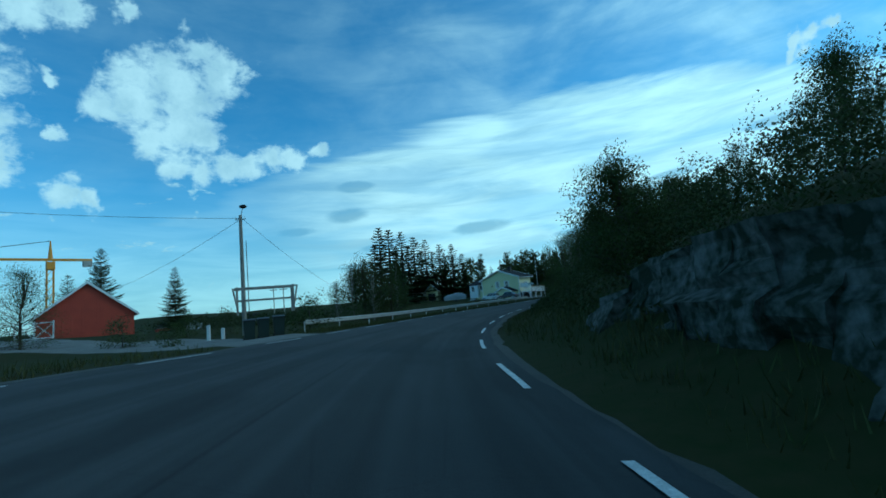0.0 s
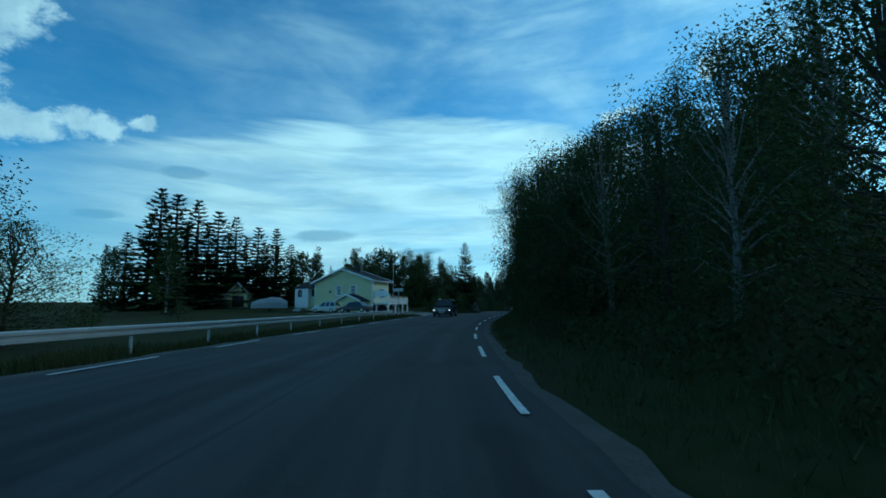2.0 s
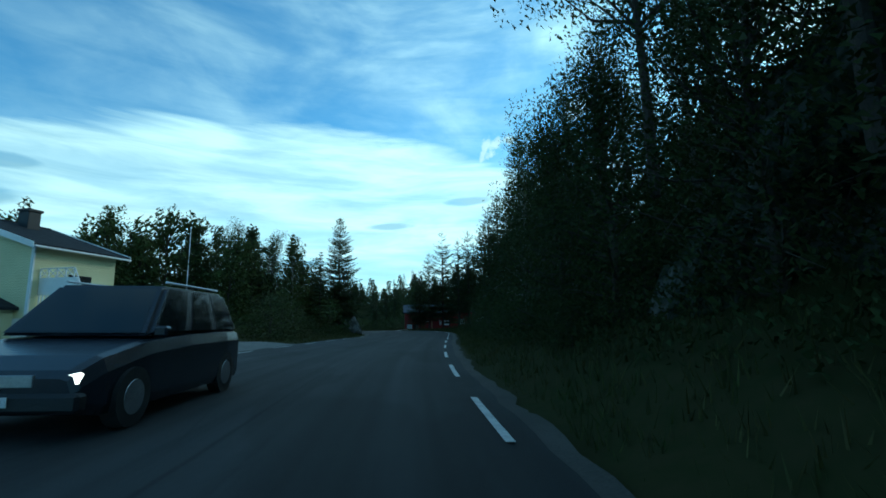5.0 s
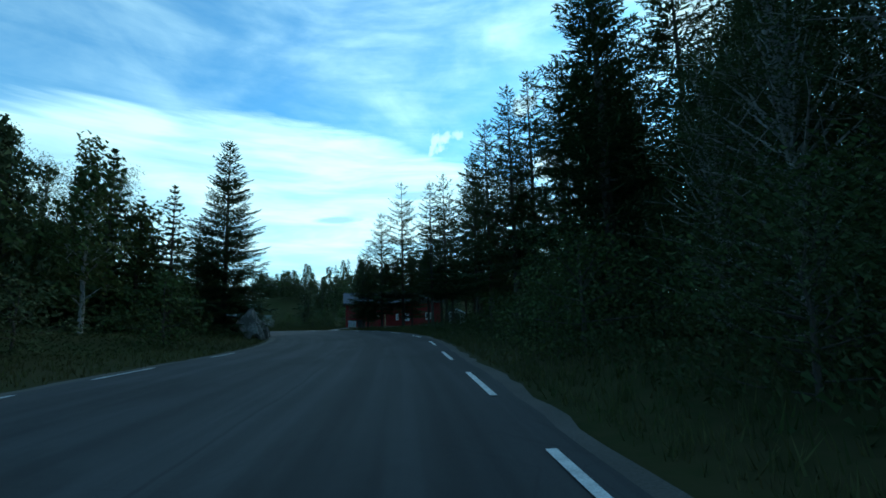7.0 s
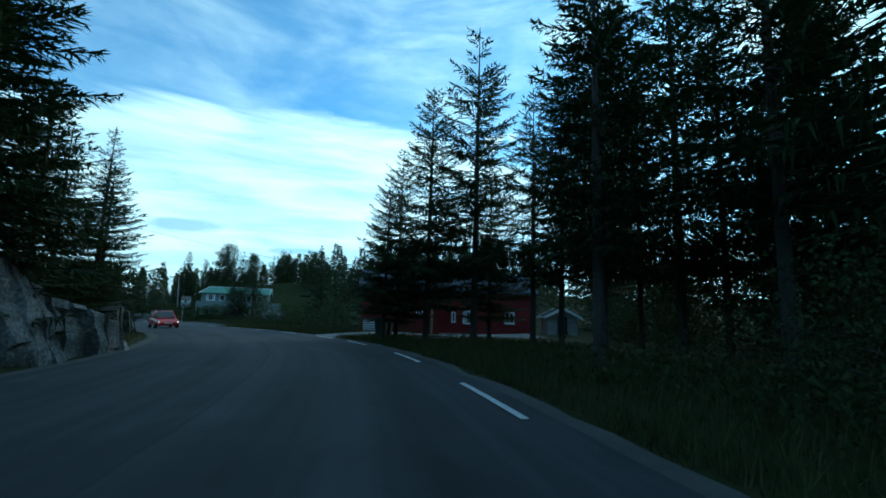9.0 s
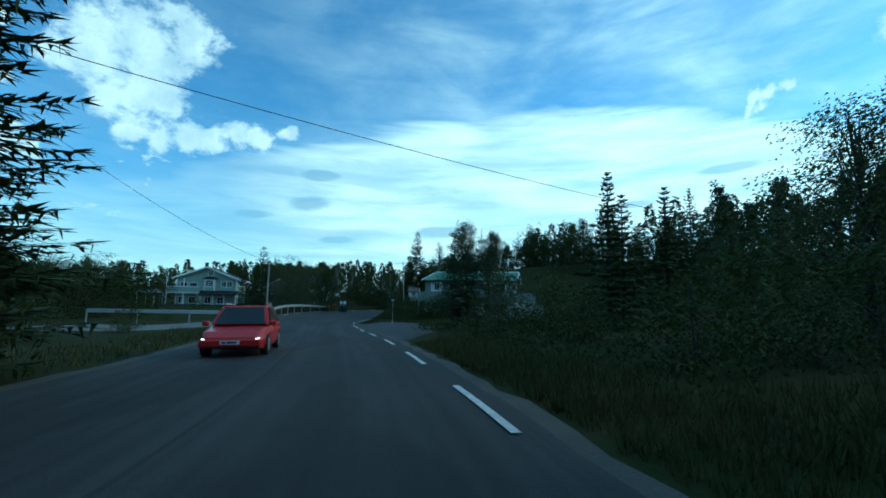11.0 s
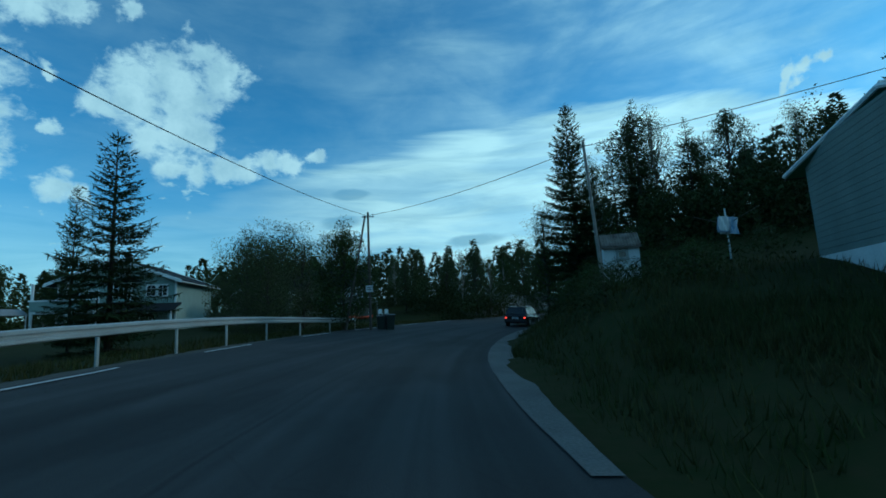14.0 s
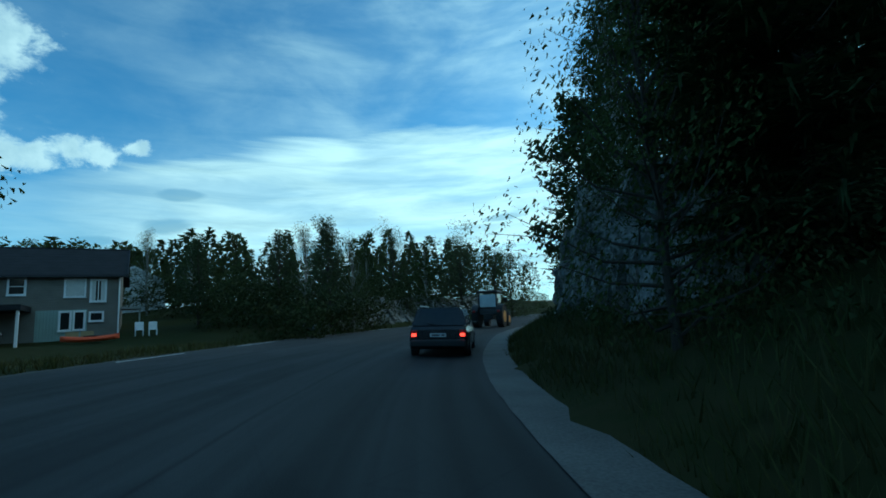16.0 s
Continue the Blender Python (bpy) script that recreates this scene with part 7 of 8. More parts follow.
def green_house():
    z = 0.0
    m = frame_of((65.35, 217.55), (0.946, -0.324), 0.0, z)
    h = thing("grey_house", m, "long grey-green two-storey house with a green roof and a veranda", "house")
    W, D, eave, ridge = 10.6, 5.7, 4.6, 5.6
    bm = bmesh.new()
    prism(bm, [(0, 0), (D, 0), (D, eave), (D * 0.72, eave + 0.5), (D * 0.28, eave + 0.5), (0, eave)], "x", 0, W)
    part("wall", bm, M_GREYGREEN, h)
    part("lower_wall", bx(-0.03, W + 0.03, -0.03, D + 0.03, -0.8, 2.0), M_WHITEB, h)
    raked_roof(h, W, D, eave, ridge, 0.45, 0.35, 0.9, M_ROOFGR, M_WHITE)
    for a, b, cr, cu in ((0.75, 2.1, (1, 0), True), (2.9, 3.65, (0, 0), False), (4.85, 5.55, (0, 0), True), (7.1, 9.7, (2, 0), False)):
        window(h, a, b, 3.3, 4.3, cross=cr, curtain=cu)
    for a, b, cr in ((4.9, 5.5, (0, 0)), (7.0, 7.75, (0, 0)), (7.9, 8.65, (0, 0)), (8.8, 9.5, (0, 0)), (0.75, 1.35, (1, 0))):
        window(h, a, b, 0.95, 1.9, y=-0.03, cross=cr)
    # veranda of boards on posts
    part("veranda_floor", bx(-0.5, W + 2.5, -1.35, -0.04, 2.04, 2.16), M_GREY, h)
    for k in range(5):
        part("veranda_board", bx(-0.5, W + 2.5, -1.38, -1.34, 2.19 + k * 0.19, 2.35 + k * 0.19), M_GREYGREEN, h)
        part("veranda_board", bx(-0.5, -0.46, -1.34, -0.05, 2.19 + k * 0.19, 2.35 + k * 0.19), M_GREYGREEN, h)
    for k in range(7):
        x = -0.4 + k * (W + 2.8) / 6
        part("veranda_post", bx(x - 0.05, x + 0.05, -1.33, -1.23, -0.6, 3.12), M_GREY, h)
    # lattice screen
    lx0, lx1 = W + 0.3, W + 2.4
    n = 9
    for k in range(n):
        a = lx0 + (lx1 - lx0) * k / n
        for sg in (-1, 1):
            q0 = (a, -1.2, 0.2 if sg > 0 else 1.9)
            q1 = (min(a + 1.0, lx1), -1.2, 0.2 + 1.7 * min(1.0, (lx1 - a)) if sg > 0 else 1.9 - 1.7 * min(1.0, (lx1 - a)))
            part("lattice_slat", tb(q0, q1, 0.022, n=4), M_WHITE, h)
    for a in (lx0, lx1):
        part("lattice_frame", bx(a - 0.04, a + 0.04, -1.24, -1.16, -0.3, 1.98), M_WHITE, h)
    bm = bmesh.new()
    prism(bm, [(lx0 + 0.1, 0), (W + 3.2, 0), (W + 3.2, 1.9), (lx0 + 0.1, 1.95)], "y", 0.3, 5)
    part("annex_wall", bm, M_GREY, h)


green_house()


def shed():
    m = frame_of((63.6, 229.7), (0.966, -0.259), 0.0, land_at(64.2, 230.0) - 0.25)
    h = thing("shed", m, "small weathered white board shed with a corrugated roof", "shed")
    W, D = 1.4, 1.1
    e = 3.5 - m.translation.z
    bm = bmesh.new()
    prism(bm, [(0, 0), (D, 0), (D, e), (D / 2, e + 0.5), (0, e)], "x", 0, W)
    part("wall", bm, M_WHITEB, h)
    slope = 0.5 / (D / 2)
    for sg, ye in ((-1, 0), (1, D)):
        yo, zo = ye + sg * 0.12, e - 0.12 * slope
        bm = bmesh.new()
        prism(bm, [(D / 2, e + 0.52), (yo, zo + 0.02), (yo, zo + 0.05), (D / 2, e + 0.55)], "x", -0.1, W + 0.1)
        sheet = part("roof_sheet", bm, M_CORRUG, h)
        n = 14
        for k in range(n):
            x = -0.06 + k * (W + 0.12) / (n - 1)
            part("corrugation", tb((x, D / 2, e + 0.555), (x, yo, zo + 0.055), 0.03, n=6), M_CORRUG, sheet)
        part("fascia", bx(-0.1, W + 0.1, yo - 0.012, yo + 0.012, zo - 0.07, zo + 0.015), M_WEATHER, h)
    window(h, 0.5, 0.95, e - 0.62, e - 0.22, cross=(0, 0), trim=M_GREY)
    n = 8
    for k in range(n + 1):
        x = k * W / n
        if 0.46 < x < 1.0:
            part("batten", bx(x - 0.02, x + 0.02, -0.03, -0.001, 0, e - 0.8), M_WHITEB, h)
        else:
            part("batten", bx(x - 0.02, x + 0.02, -0.03, -0.001, 0, e - 0.05), M_WHITEB, h)


shed()


def washing_line():
    x, y = 67.0, 226.5
    h = thing("washing_line", Matrix.Translation((x, y, land_at(x, y))) @ Matrix.Rotation(0.4, 4, "Z"), "rotary washing line with pale clothes hanging", "washing line")
    part("post", tb((0, 0, -0.2), (0, 0, 1.9), 0.03), M_GALV, h)
    for k in range(4):
        a = k * math.pi / 2 + 0.3
        part("arm", tb((0, 0, 1.3), (math.cos(a) * 1.1, math.sin(a) * 1.1, 1.8), 0.012, n=6), M_WEATHER, h)
    rnd = random.Random(3)
    for k in range(6):
        bm = bmesh.new()
        bmesh.ops.create_grid(bm, x_segments=6, y_segments=8, size=0.5)
        w, l = rnd.uniform(0.2, 0.3), rnd.uniform(0.4, 0.62)
        for v in bm.verts:
            gx, gy = v.co.x, v.co.y
            v.co = Vector((gx * w * 2, 0.04 * math.sin(gx * 9 + gy * 4 + k), 1.55 + (gy - 0.5) * l))
        bmesh.ops.solidify(bm, geom=bm.faces[:], thickness=0.008)
        part("cloth", bm, M_LAUNDRY if k % 2 else M_WHITE, h).matrix_local = Matrix.Translation((-0.45 + k * 0.18, -0.2 + 0.12 * (k % 3), 0)) @ Matrix.Rotation(rnd.uniform(-.3, .3), 4, "Z")


washing_line()


def white_house():
    m = frame_of((24.4, 256.8), (1, 0.15), -5.7, 0.1) @ Matrix.Diagonal((0.89, 0.95, 1, 1))
    h = thing("grey_green_house", m, "large grey-green house with white trim, bay window and balcony", "house")
    W, D, eave, ridge = 12.2, 11, 5.7, 7.8
    part("wall", gable_wall(W, D, eave, ridge), M_SAGE, h)
    gable_roof(h, W, D, eave, ridge, 0.9, 0.9, M_ROOFDK, M_WHITE, 0.2)
    chimney(h, 4.5, 5, 7.0, 9.2, 0.6)
    part("foundation", bx(-0.05, W + 0.05, -0.04, D, -0.8, 0.6), M_CONC, h)
    window(h, 6.2, 7.3, 6.3, 7.2, cross=(1, 1))
    window(h, 9.0, 10.1, 4.1, 5.3, cross=(1, 2), arch=True)
    window(h, 10.2, 11.3, 4.1, 5.3, cross=(1, 2), arch=True)
    # bay window with its own little roof
    bm = bmesh.new()
    prism(bm, [(5.3, -0.02), (5.8, -0.8), (7.8, -0.8), (8.3, -0.02)], "z", 3.3, 5.6)
    part("bay", bm, M_SAGE, h)
    bm = bmesh.new()
    prism(bm, [(5.1, 0), (5.6, -1.05), (8.0, -1.05), (8.5, 0)], "z", 5.6, 5.72)
    a = [bm.verts.new(p) for p in ((5.1, 0, 5.72), (5.6, -1.05, 5.72), (8.0, -1.05, 5.72), (8.5, 0, 5.72))]
    b = [bm.verts.new(p) for p in ((6.2, 0, 6.15), (7.4, 0, 6.15))]
    bm.faces.new((a[0], a[1], b[0])), bm.faces.new((a[1], a[2], b[1], b[0])), bm.faces.new((a[2], a[3], b[1]))
    part("bay_roof", bm, M_ROOFDK, h)
    window(h, 6.0, 7.6, 4.1, 5.4, y=-0.8, cross=(2, 2), arch=True)
    for x in (5.75, 7.85):
        part("corner_board", bx(x - 0.08, x + 0.08, -0.86, -0.7, 3.3, 5.6), M_WHITE, h)
    for x in (0.05, W - 0.05):
        part("corner_board", bx(x - 0.1, x + 0.1, -0.05, 0.05, 0.6, eave), M_WHITE, h)
    # balcony and the dark roofed ground floor
    part("balcony_floor", bx(-1.4, 4.9, -1.9, -0.02, 2.75, 2.95), M_WHITE, h)
    part("balcony_front", bx(-1.4, 4.9, -1.95, -1.88, 2.95, 3.9), M_SAGE, h)
    part("handrail", bx(-1.5, 5.0, -2.0, -1.83, 3.9, 4.02), M_WHITE, h)
    part("balcony_side", bx(-1.45, -1.38, -1.88, 0, 2.95, 3.9), M_SAGE, h)
    for x in (-1.3, 2.0, 4.8):
        part("balcony_post", bx(x - 0.1, x + 0.1, -1.85, -1.65, -0.4, 5.6 if x < 4 else 2.75), M_WHITE, h)
    window(h, 0.8, 2.2, 3.3, 4.9, cross=(1, 1))
    window(h, 2.6, 4.2, 3.3, 4.9, cross=(2, 1))
    bm = bmesh.new()
    prism(bm, [(-0.02, 3.2), (-2.2, 2.5), (-2.2, 2.62), (-0.02, 3.4)], "x", 5.0, W + 0.6)
    part("porch_roof", bm, M_ROOFDK, h)
    for x in (5.4, 8.0, 10.2, W + 0.3):
        part("porch_post", bx(x - 0.08, x + 0.08, -2.05, -1.9, -0.4, 2.55), M_WHITE, h)
    for a, b in ((0.6, 1.7), (2.6, 4.0), (5.8, 7.2), (8.4, 9.8)):
        window(h, a, b, 0.8, 2.1, cross=(1, 1))
    part("door", bx(4.4, 5.3, -0.05, 0, 0.2, 2.3, bevel=0.01), M_WHITE, h)
    tent = thing("garden_pavilion", Matrix.Translation((15.6, 253.0, land_at(15.6, 253.0))), "pale canvas garden pavilion beside the house", "pavilion")
    for a in (-1.5, 1.5):
        for b in (-1.5, 1.5):
            part("post", tb((a, b, -0.1), (a, b, 2.1), 0.05), M_WHITE, tent)
    bm = bmesh.new()
    c = [bm.verts.new(p) for p in ((-1.7, -1.7, 2.1), (1.7, -1.7, 2.1), (1.7, 1.7, 2.1), (-1.7, 1.7, 2.1))]
    d = [bm.verts.new(p) for p in ((-1.2, -1.2, 2.7), (1.2, -1.2, 2.7), (1.2, 1.2, 2.7), (-1.2, 1.2, 2.7))]
    for i in range(4):
        bm.faces.new((c[i], c[(i + 1) % 4], d[(i + 1) % 4], d[i]))
    bm.faces.new(d)
    bm.faces.new(c[::-1])
    part("canopy", bm, M_TARP, tent)


white_house()


def brown_house():
    m = frame_of((43.6, 270.9), (1, 0.25), -8.5, 0.75)
    h = thing("brown_house", m, "weathered grey-brown board house with a dark roof", "house")
    W, D, eave, ridge = 12.1, 7, 4.75, 6.9
    part("wall", side_wall(W, D, eave, ridge), M_BROWN, h)
    eave_roof(h, W, D, eave, ridge, 0.4, 0.4, M_ROOFDK, M_DARK, 0.14)
    part("foundation", bx(-0.04, W + 0.04, -0.04, D + 0.04, -0.8, 0.15), M_CONC, h)
    window(h, 6.15, 7.05, 3.4, 4.75 - 0.2, cross=(0, 1))
    window(h, 9.0, 10.15, 3.2, 4.45, cross=(0, 0), curtain=False)
    part("blind", bx(9.1, 10.05, -0.03, -0.016, 3.3, 4.35), M_CURTAIN, h)
    window(h, 10.4, 11.3, 2.85, 4.4, cross=(1, 0), curtain=True)
    part("painted_panel", bx(7.6, 10.3, -0.05, -0.005, 0.2, 2.35), M_SAGE, h, "pale green painted lower wall")
    window(h, 8.8, 9.45, 0.95, 2.25, y=-0.05, cross=(0, 0))
    window(h, 9.55, 10.2, 0.95, 2.25, y=-0.05, cross=(0, 0))
    window(h, 10.4, 11.2, 1.5, 2.15, cross=(0, 0))
    part("downpipe", tb((W - 0.05, -0.1, 0.2), (W - 0.05, -0.1, 4.6), 0.05), M_WHITE, h)
    part("porch_canopy", bx(W + 0.02, W + 1.3, 0.4, 2.6, 2.3, 2.45), M_GREY, h)
    part("canopy_post", bx(W + 1.15, W + 1.25, 0.5, 0.6, -0.3, 2.3), M_GREY, h)
    # carport
    part("carport_roof", bx(2.4, 7.4, -3.4, -0.05, 2.25, 2.6), M_ROOFDK, h)
    for x in (2.6, 7.25):
        part("carport_post", bx(x - 0.07, x + 0.07, -3.25, -3.1, -0.4, 2.25), M_WHITE, h)
    for k, (dx, col) in enumerate(((9.6, M_WOOD), (10.4, M_WOOD))):
        b = thing("garden_bench", m @ Matrix.Translation((dx, -0.9, -0.05)), "raw wooden garden bench against the wall", "bench", "garden benches")
        part("seat", bx(-0.35, 0.35, -0.2, 0.2, 0.4, 0.45), col, b)
        part("backrest", bx(-0.35, 0.35, 0.16, 0.2, 0.45, 0.9), col, b)
        for a in (-0.3, 0.3):
            part("leg", bx(a - 0.03, a + 0.03, -0.17, 0.17, 0, 0.4), col, b)
    kx, ky = 46.6, 268.2
    b = thing("kayak", Matrix.Translation((kx, ky, land_at(kx, ky) + 0.05)) @ Matrix.Rotation(0.15, 4, "Z"), "orange-red plastic kayak lying on the grass", "kayak")
    bm = bmesh.new()
    rings = []
    for i in range(11):
        f = i / 10 * 2 - 1
        w = 0.36 * (1 - f * f) ** 0.6 + 0.01
        rings.append([bm.verts.new((f * 1.5, math.cos(t) * w, 0.17 + 0.17 * math.sin(t) + 0.12 * f * f)) for t in [j * math.pi / 4 for j in range(8)]])
    for r0, r1 in zip(rings, rings[1:]):
        for j in range(8):
            bm.faces.new((r0[j], r0[(j + 1) % 8], r1[(j + 1) % 8], r1[j]))
    part("hull", bm, M_REDPL, b)
    part("cockpit_rim", bx(-0.35, 0.35, -0.2, 0.2, 0.33, 0.4, bevel=0.06), M_DARK, b)
    for k in range(2):
        cx, cy = 48.9 + k * 0.8, 269.5
        c = thing("garden_chair", Matrix.Translation((cx, cy, land_at(cx, cy))) @ Matrix.Rotation(0.3, 4, "Z"), "white plastic garden chair on the lawn", "chair", "garden chairs")
        part("seat", bx(-0.25, 0.25, -0.25, 0.25, 0.4, 0.44, bevel=0.01), M_WHITE, c)
        part("backrest", bx(-0.25, 0.25, 0.21, 0.25, 0.44, 0.95, bevel=0.01), M_WHITE, c)
        for a in (-0.22, 0.22):
            for d in (-0.22, 0.22):
                part("leg", bx(a - 0.02, a + 0.02, d - 0.02, d + 0.02, 0, 0.4), M_WHITE, c)


brown_house()
grove(["f_alder0", "f_birch1", "f_alder1"], [(31.5, 289, 11.6), (35.0, 290, 11.3), (38.0, 291, 11.2), (28.0, 287, 12.0), (41.0, 292, 10.6), (33.0, 294, 11.5)], 1.3)
log = thing("birch_log", Matrix.Translation((68.7, 151.7, land_at(68.7, 151.7) + 0.10)) @ Matrix.Rotation(-0.1, 4, "Z"), "pale straight log lying in the grass", "log")
part("stem", tb((-1.1, 0, 0), (1.1, 0, 0.05), 0.07, 0.055, 10), M_BIRCH, log)
plant("bush1", 67.3, 152.5, h=1.3, fat=0.8)


def far_house(x, y, rot, W, D, e, r, wall, roof, label):
    h = thing("distant_house", Matrix.Translation((x, y, land_at(x, y) - 0.2)) @ Matrix.Rotation(rot, 4, "Z"), label, "house", "distant houses")
    part("wall", gable_wall(W, D, e, r), wall, h)
    gable_roof(h, W, D, e, r, 0.3, 0.3, roof, M_WHITE, 0.12)
    window(h, W * 0.2, W * 0.2 + 1, 1.5, 2.6)
    window(h, W * 0.6, W * 0.6 + 1, 1.5, 2.6)


far_house(37.0, 300.0, 0.2, 7, 6, 4.2, 6.2, M_WHITEB, M_ROOFDK, "small white house half hidden by willows")
far_house(33.5, 262.0, 0.1, 6, 7, 3.6, 5.6, M_GREY, M_ROOFDK, "grey house half hidden in the trees")
for k, (x, y) in enumerate(((-150, 260), (-175, 285), (-120, 300), (-210, 250))):
    far_house(x, y, 0.5 + k, 9, 8, 4, 6.5, (M_WHITEB, M_BARN)[k % 2], M_ROOFDK, "small distant farmhouse beyond the fields")

# ---------------------------------------------------------------- place-name sign
def road_sign():
    x, y = 16.7, 90.6
    g = land_at(x, y)
    h = thing("road_sign", Matrix.Translation((x, y, g)) @ Matrix.Rotation(radians(-32), 4, "Z"), "narrow white direction sign on a grey steel post", "sign")
    part("post", tb((0, 0, -0.3), (0, 0, 3.85 - g), 0.045, n=10), M_GALV, h)
    t = 3.75 - g
    bm = bmesh.new()
    prism(bm, [(-0.58, t - 0.34), (0.56, t - 0.34), (0.56, t), (-0.58, t), (-0.68, t - 0.17)], "y", -0.09, -0.06)
    part("panel", bm, M_SIGN, h)
    bm = bmesh.new()
    for a in ((-0.62, -0.59), (0.56, 0.59)):
        box(bm, a[0], a[1], -0.1, -0.05, t - 0.36, t + 0.02)
    box(bm, -0.62, 0.59, -0.1, -0.05, t, t + 0.025)
    box(bm, -0.62, 0.59, -0.1, -0.05, t - 0.365, t - 0.34)
    part("border", bm, M_BAR, h)
    cu = bpy.data.curves.new("lettering", "FONT")
    cu.body, cu.size, cu.extrude, cu.align_x = "Jektvik", 0.225, 0.002, "CENTER"
    cu.materials.append(M_BAR)
    tx = new("lettering", cu)
    tx.parent = h
    tx.matrix_local = Matrix.Translation((-0.07, -0.094, t - 0.24)) @ Matrix.Rotation(radians(90), 4, "X")
    part("number_bar", bx(0.34, 0.5, -0.096, -0.09, t - 0.25, t - 0.16), M_BAR, h)
    bm = bmesh.new()
    prism(bm, [(-0.56, t - 0.17), (-0.47, t - 0.1), (-0.47, t - 0.24)], "y", -0.096, -0.09)
    part("arrow", bm, M_BAR, h)


road_sign()

# ---------------------------------------------------------------- vehicles
def loft(bm, rings):
    prev = None
    for r in rings:
        vs = [bm.verts.new(p) for p in r]
        if prev:
            n = len(vs)
            for i in range(n):
                bm.faces.new((prev[i], prev[(i + 1) % n], vs[(i + 1) % n], vs[i]))
        else:
            bm.faces.new(vs)
        prev = vs
    bm.faces.new(prev[::-1])
    bmesh.ops.recalc_face_normals(bm, faces=bm.faces)


def car(name, m, label, paint, L=4.6, Wd=1.78, Hh=1.48, shape="wagon", lit="", plate=True, group="cars"):
    """Front towards +x. Body shell, glasshouse, windows, wheels, lamps, bumpers, plate."""
    root = thing(name, m, label, "car", group)
    w = Wd / 2
    belt, sill = Hh * 0.60, 0.24
    fr, re = L / 2, -L / 2
    hood = belt * 0.95
    nose = belt * 0.72
    def ring(x, half, zt, zb, tum=0.06):
        c = 0.10
        return [(x, -half + 0.04, zb), (x, half - 0.04, zb), (x, half, zb + 0.12), (x, half, zt - 0.20), (x, half - tum, zt - 0.03), (x, half - tum - c, zt), (x, -half + tum + c, zt), (x, -half + tum, zt - 0.03), (x, -half, zt - 0.20), (x, -half, zb + 0.12)]
    tail_z = belt if shape != "sedan" else belt * 0.98
    bm = bmesh.new()
    loft(bm, [ring(re, w * 0.86, tail_z - 0.1, sill + 0.1), ring(re + 0.08, w * 0.95, tail_z, sill), ring(re + 0.8, w, belt + 0.02, sill), ring(0, w, belt, sill), ring(fr - 1.25, w * 0.99, hood, sill),
              ring(fr - 0.35, w * 0.94, nose + 0.1, sill), ring(fr - 0.05, w * 0.86, nose - 0.05, sill + 0.06), ring(fr, w * 0.8, nose - 0.14, sill + 0.14)])
    part("body", bm, paint, root)
    # glasshouse
    rear_top = {"wagon": re + 0.45, "suv": re + 0.5, "sedan": re + 1.35, "hatch": re + 0.7}[shape]
    rear_bot = {"wagon": re + 0.10, "suv": re + 0.12, "sedan": re + 0.75, "hatch": re + 0.18}[shape]
    front_top, front_bot = fr - 1.95, fr - 1.2
    b0, t0 = belt - 0.02, Hh
    wt = w * 0.74
    wb = w * 0.93
    bm = bmesh.new()
    vs = [bm.verts.new(p) for p in ((rear_bot, -wb, b0), (front_bot, -wb, b0), (front_bot, wb, b0), (rear_bot, wb, b0), (rear_top, -wt, t0 - 0.03), (front_top, -wt, t0 - 0.03), (front_top, wt, t0 - 0.03), (rear_top, wt, t0 - 0.03))]
    for f in ((3, 2, 1, 0), (4, 5, 6, 7), (0, 1, 5, 4), (1, 2, 6, 5), (2, 3, 7, 6), (3, 0, 4, 7)):
        bm.faces.new([vs[i] for i in f])
    bmesh.ops.bevel(bm, geom=bm.edges[:], offset=0.06, segments=2, affect="EDGES")
    part("roof", bm, paint, root)

    def pane(name, q, inset, push):
        q = [Vector(p) for p in q]
        c = sum(q, Vector()) / 4
        n = (q[1] - q[0]).cross(q[3] - q[0]).normalized()
        if n.dot(c - Vector((0, 0, belt))) < 0:
            n = -n
        bm = bmesh.new()
        a = [bm.verts.new(c + (p - c) * inset + n * push) for p in q]
        b = [bm.verts.new(c + (p - c) * inset - n * 0.02) for p in q]
        bm.faces.new(a), bm.faces.new(b[::-1])
        for i in range(4):
            bm.faces.new((a[i], a[(i + 1) % 4], b[(i + 1) % 4], b[i]))
        bmesh.ops.recalc_face_normals(bm, faces=bm.faces)
        part(name, bm, M_GLASS, root)
    V = [v for v in ((rear_bot, -wb, b0), (front_bot, -wb, b0), (front_bot, wb, b0), (rear_bot, wb, b0), (rear_top, -wt, t0 - 0.03), (front_top, -wt, t0 - 0.03), (front_top, wt, t0 - 0.03), (rear_top, wt, t0 - 0.03))]
    pane("windscreen", (V[1], V[2], V[6], V[5]), 0.86, 0.006)
    pane("rear_window", (V[3], V[0], V[4], V[7]), 0.84, 0.006)
    for a, b, c, d in ((0, 1, 5, 4), (2, 3, 7, 6)):
        A, B, C, D_ = (Vector(V[i]) for i in (a, b, c, d))
        for f0, f1 in ((0.03, 0.33), (0.36, 0.64), (0.67, 0.97)):
            pane("side_window", (A.lerp(B, f0), A.lerp(B, f1), D_.lerp(C, f1), D_.lerp(C, f0)), 0.86, 0.006)
    R = 0.32 if shape != "suv" else 0.38
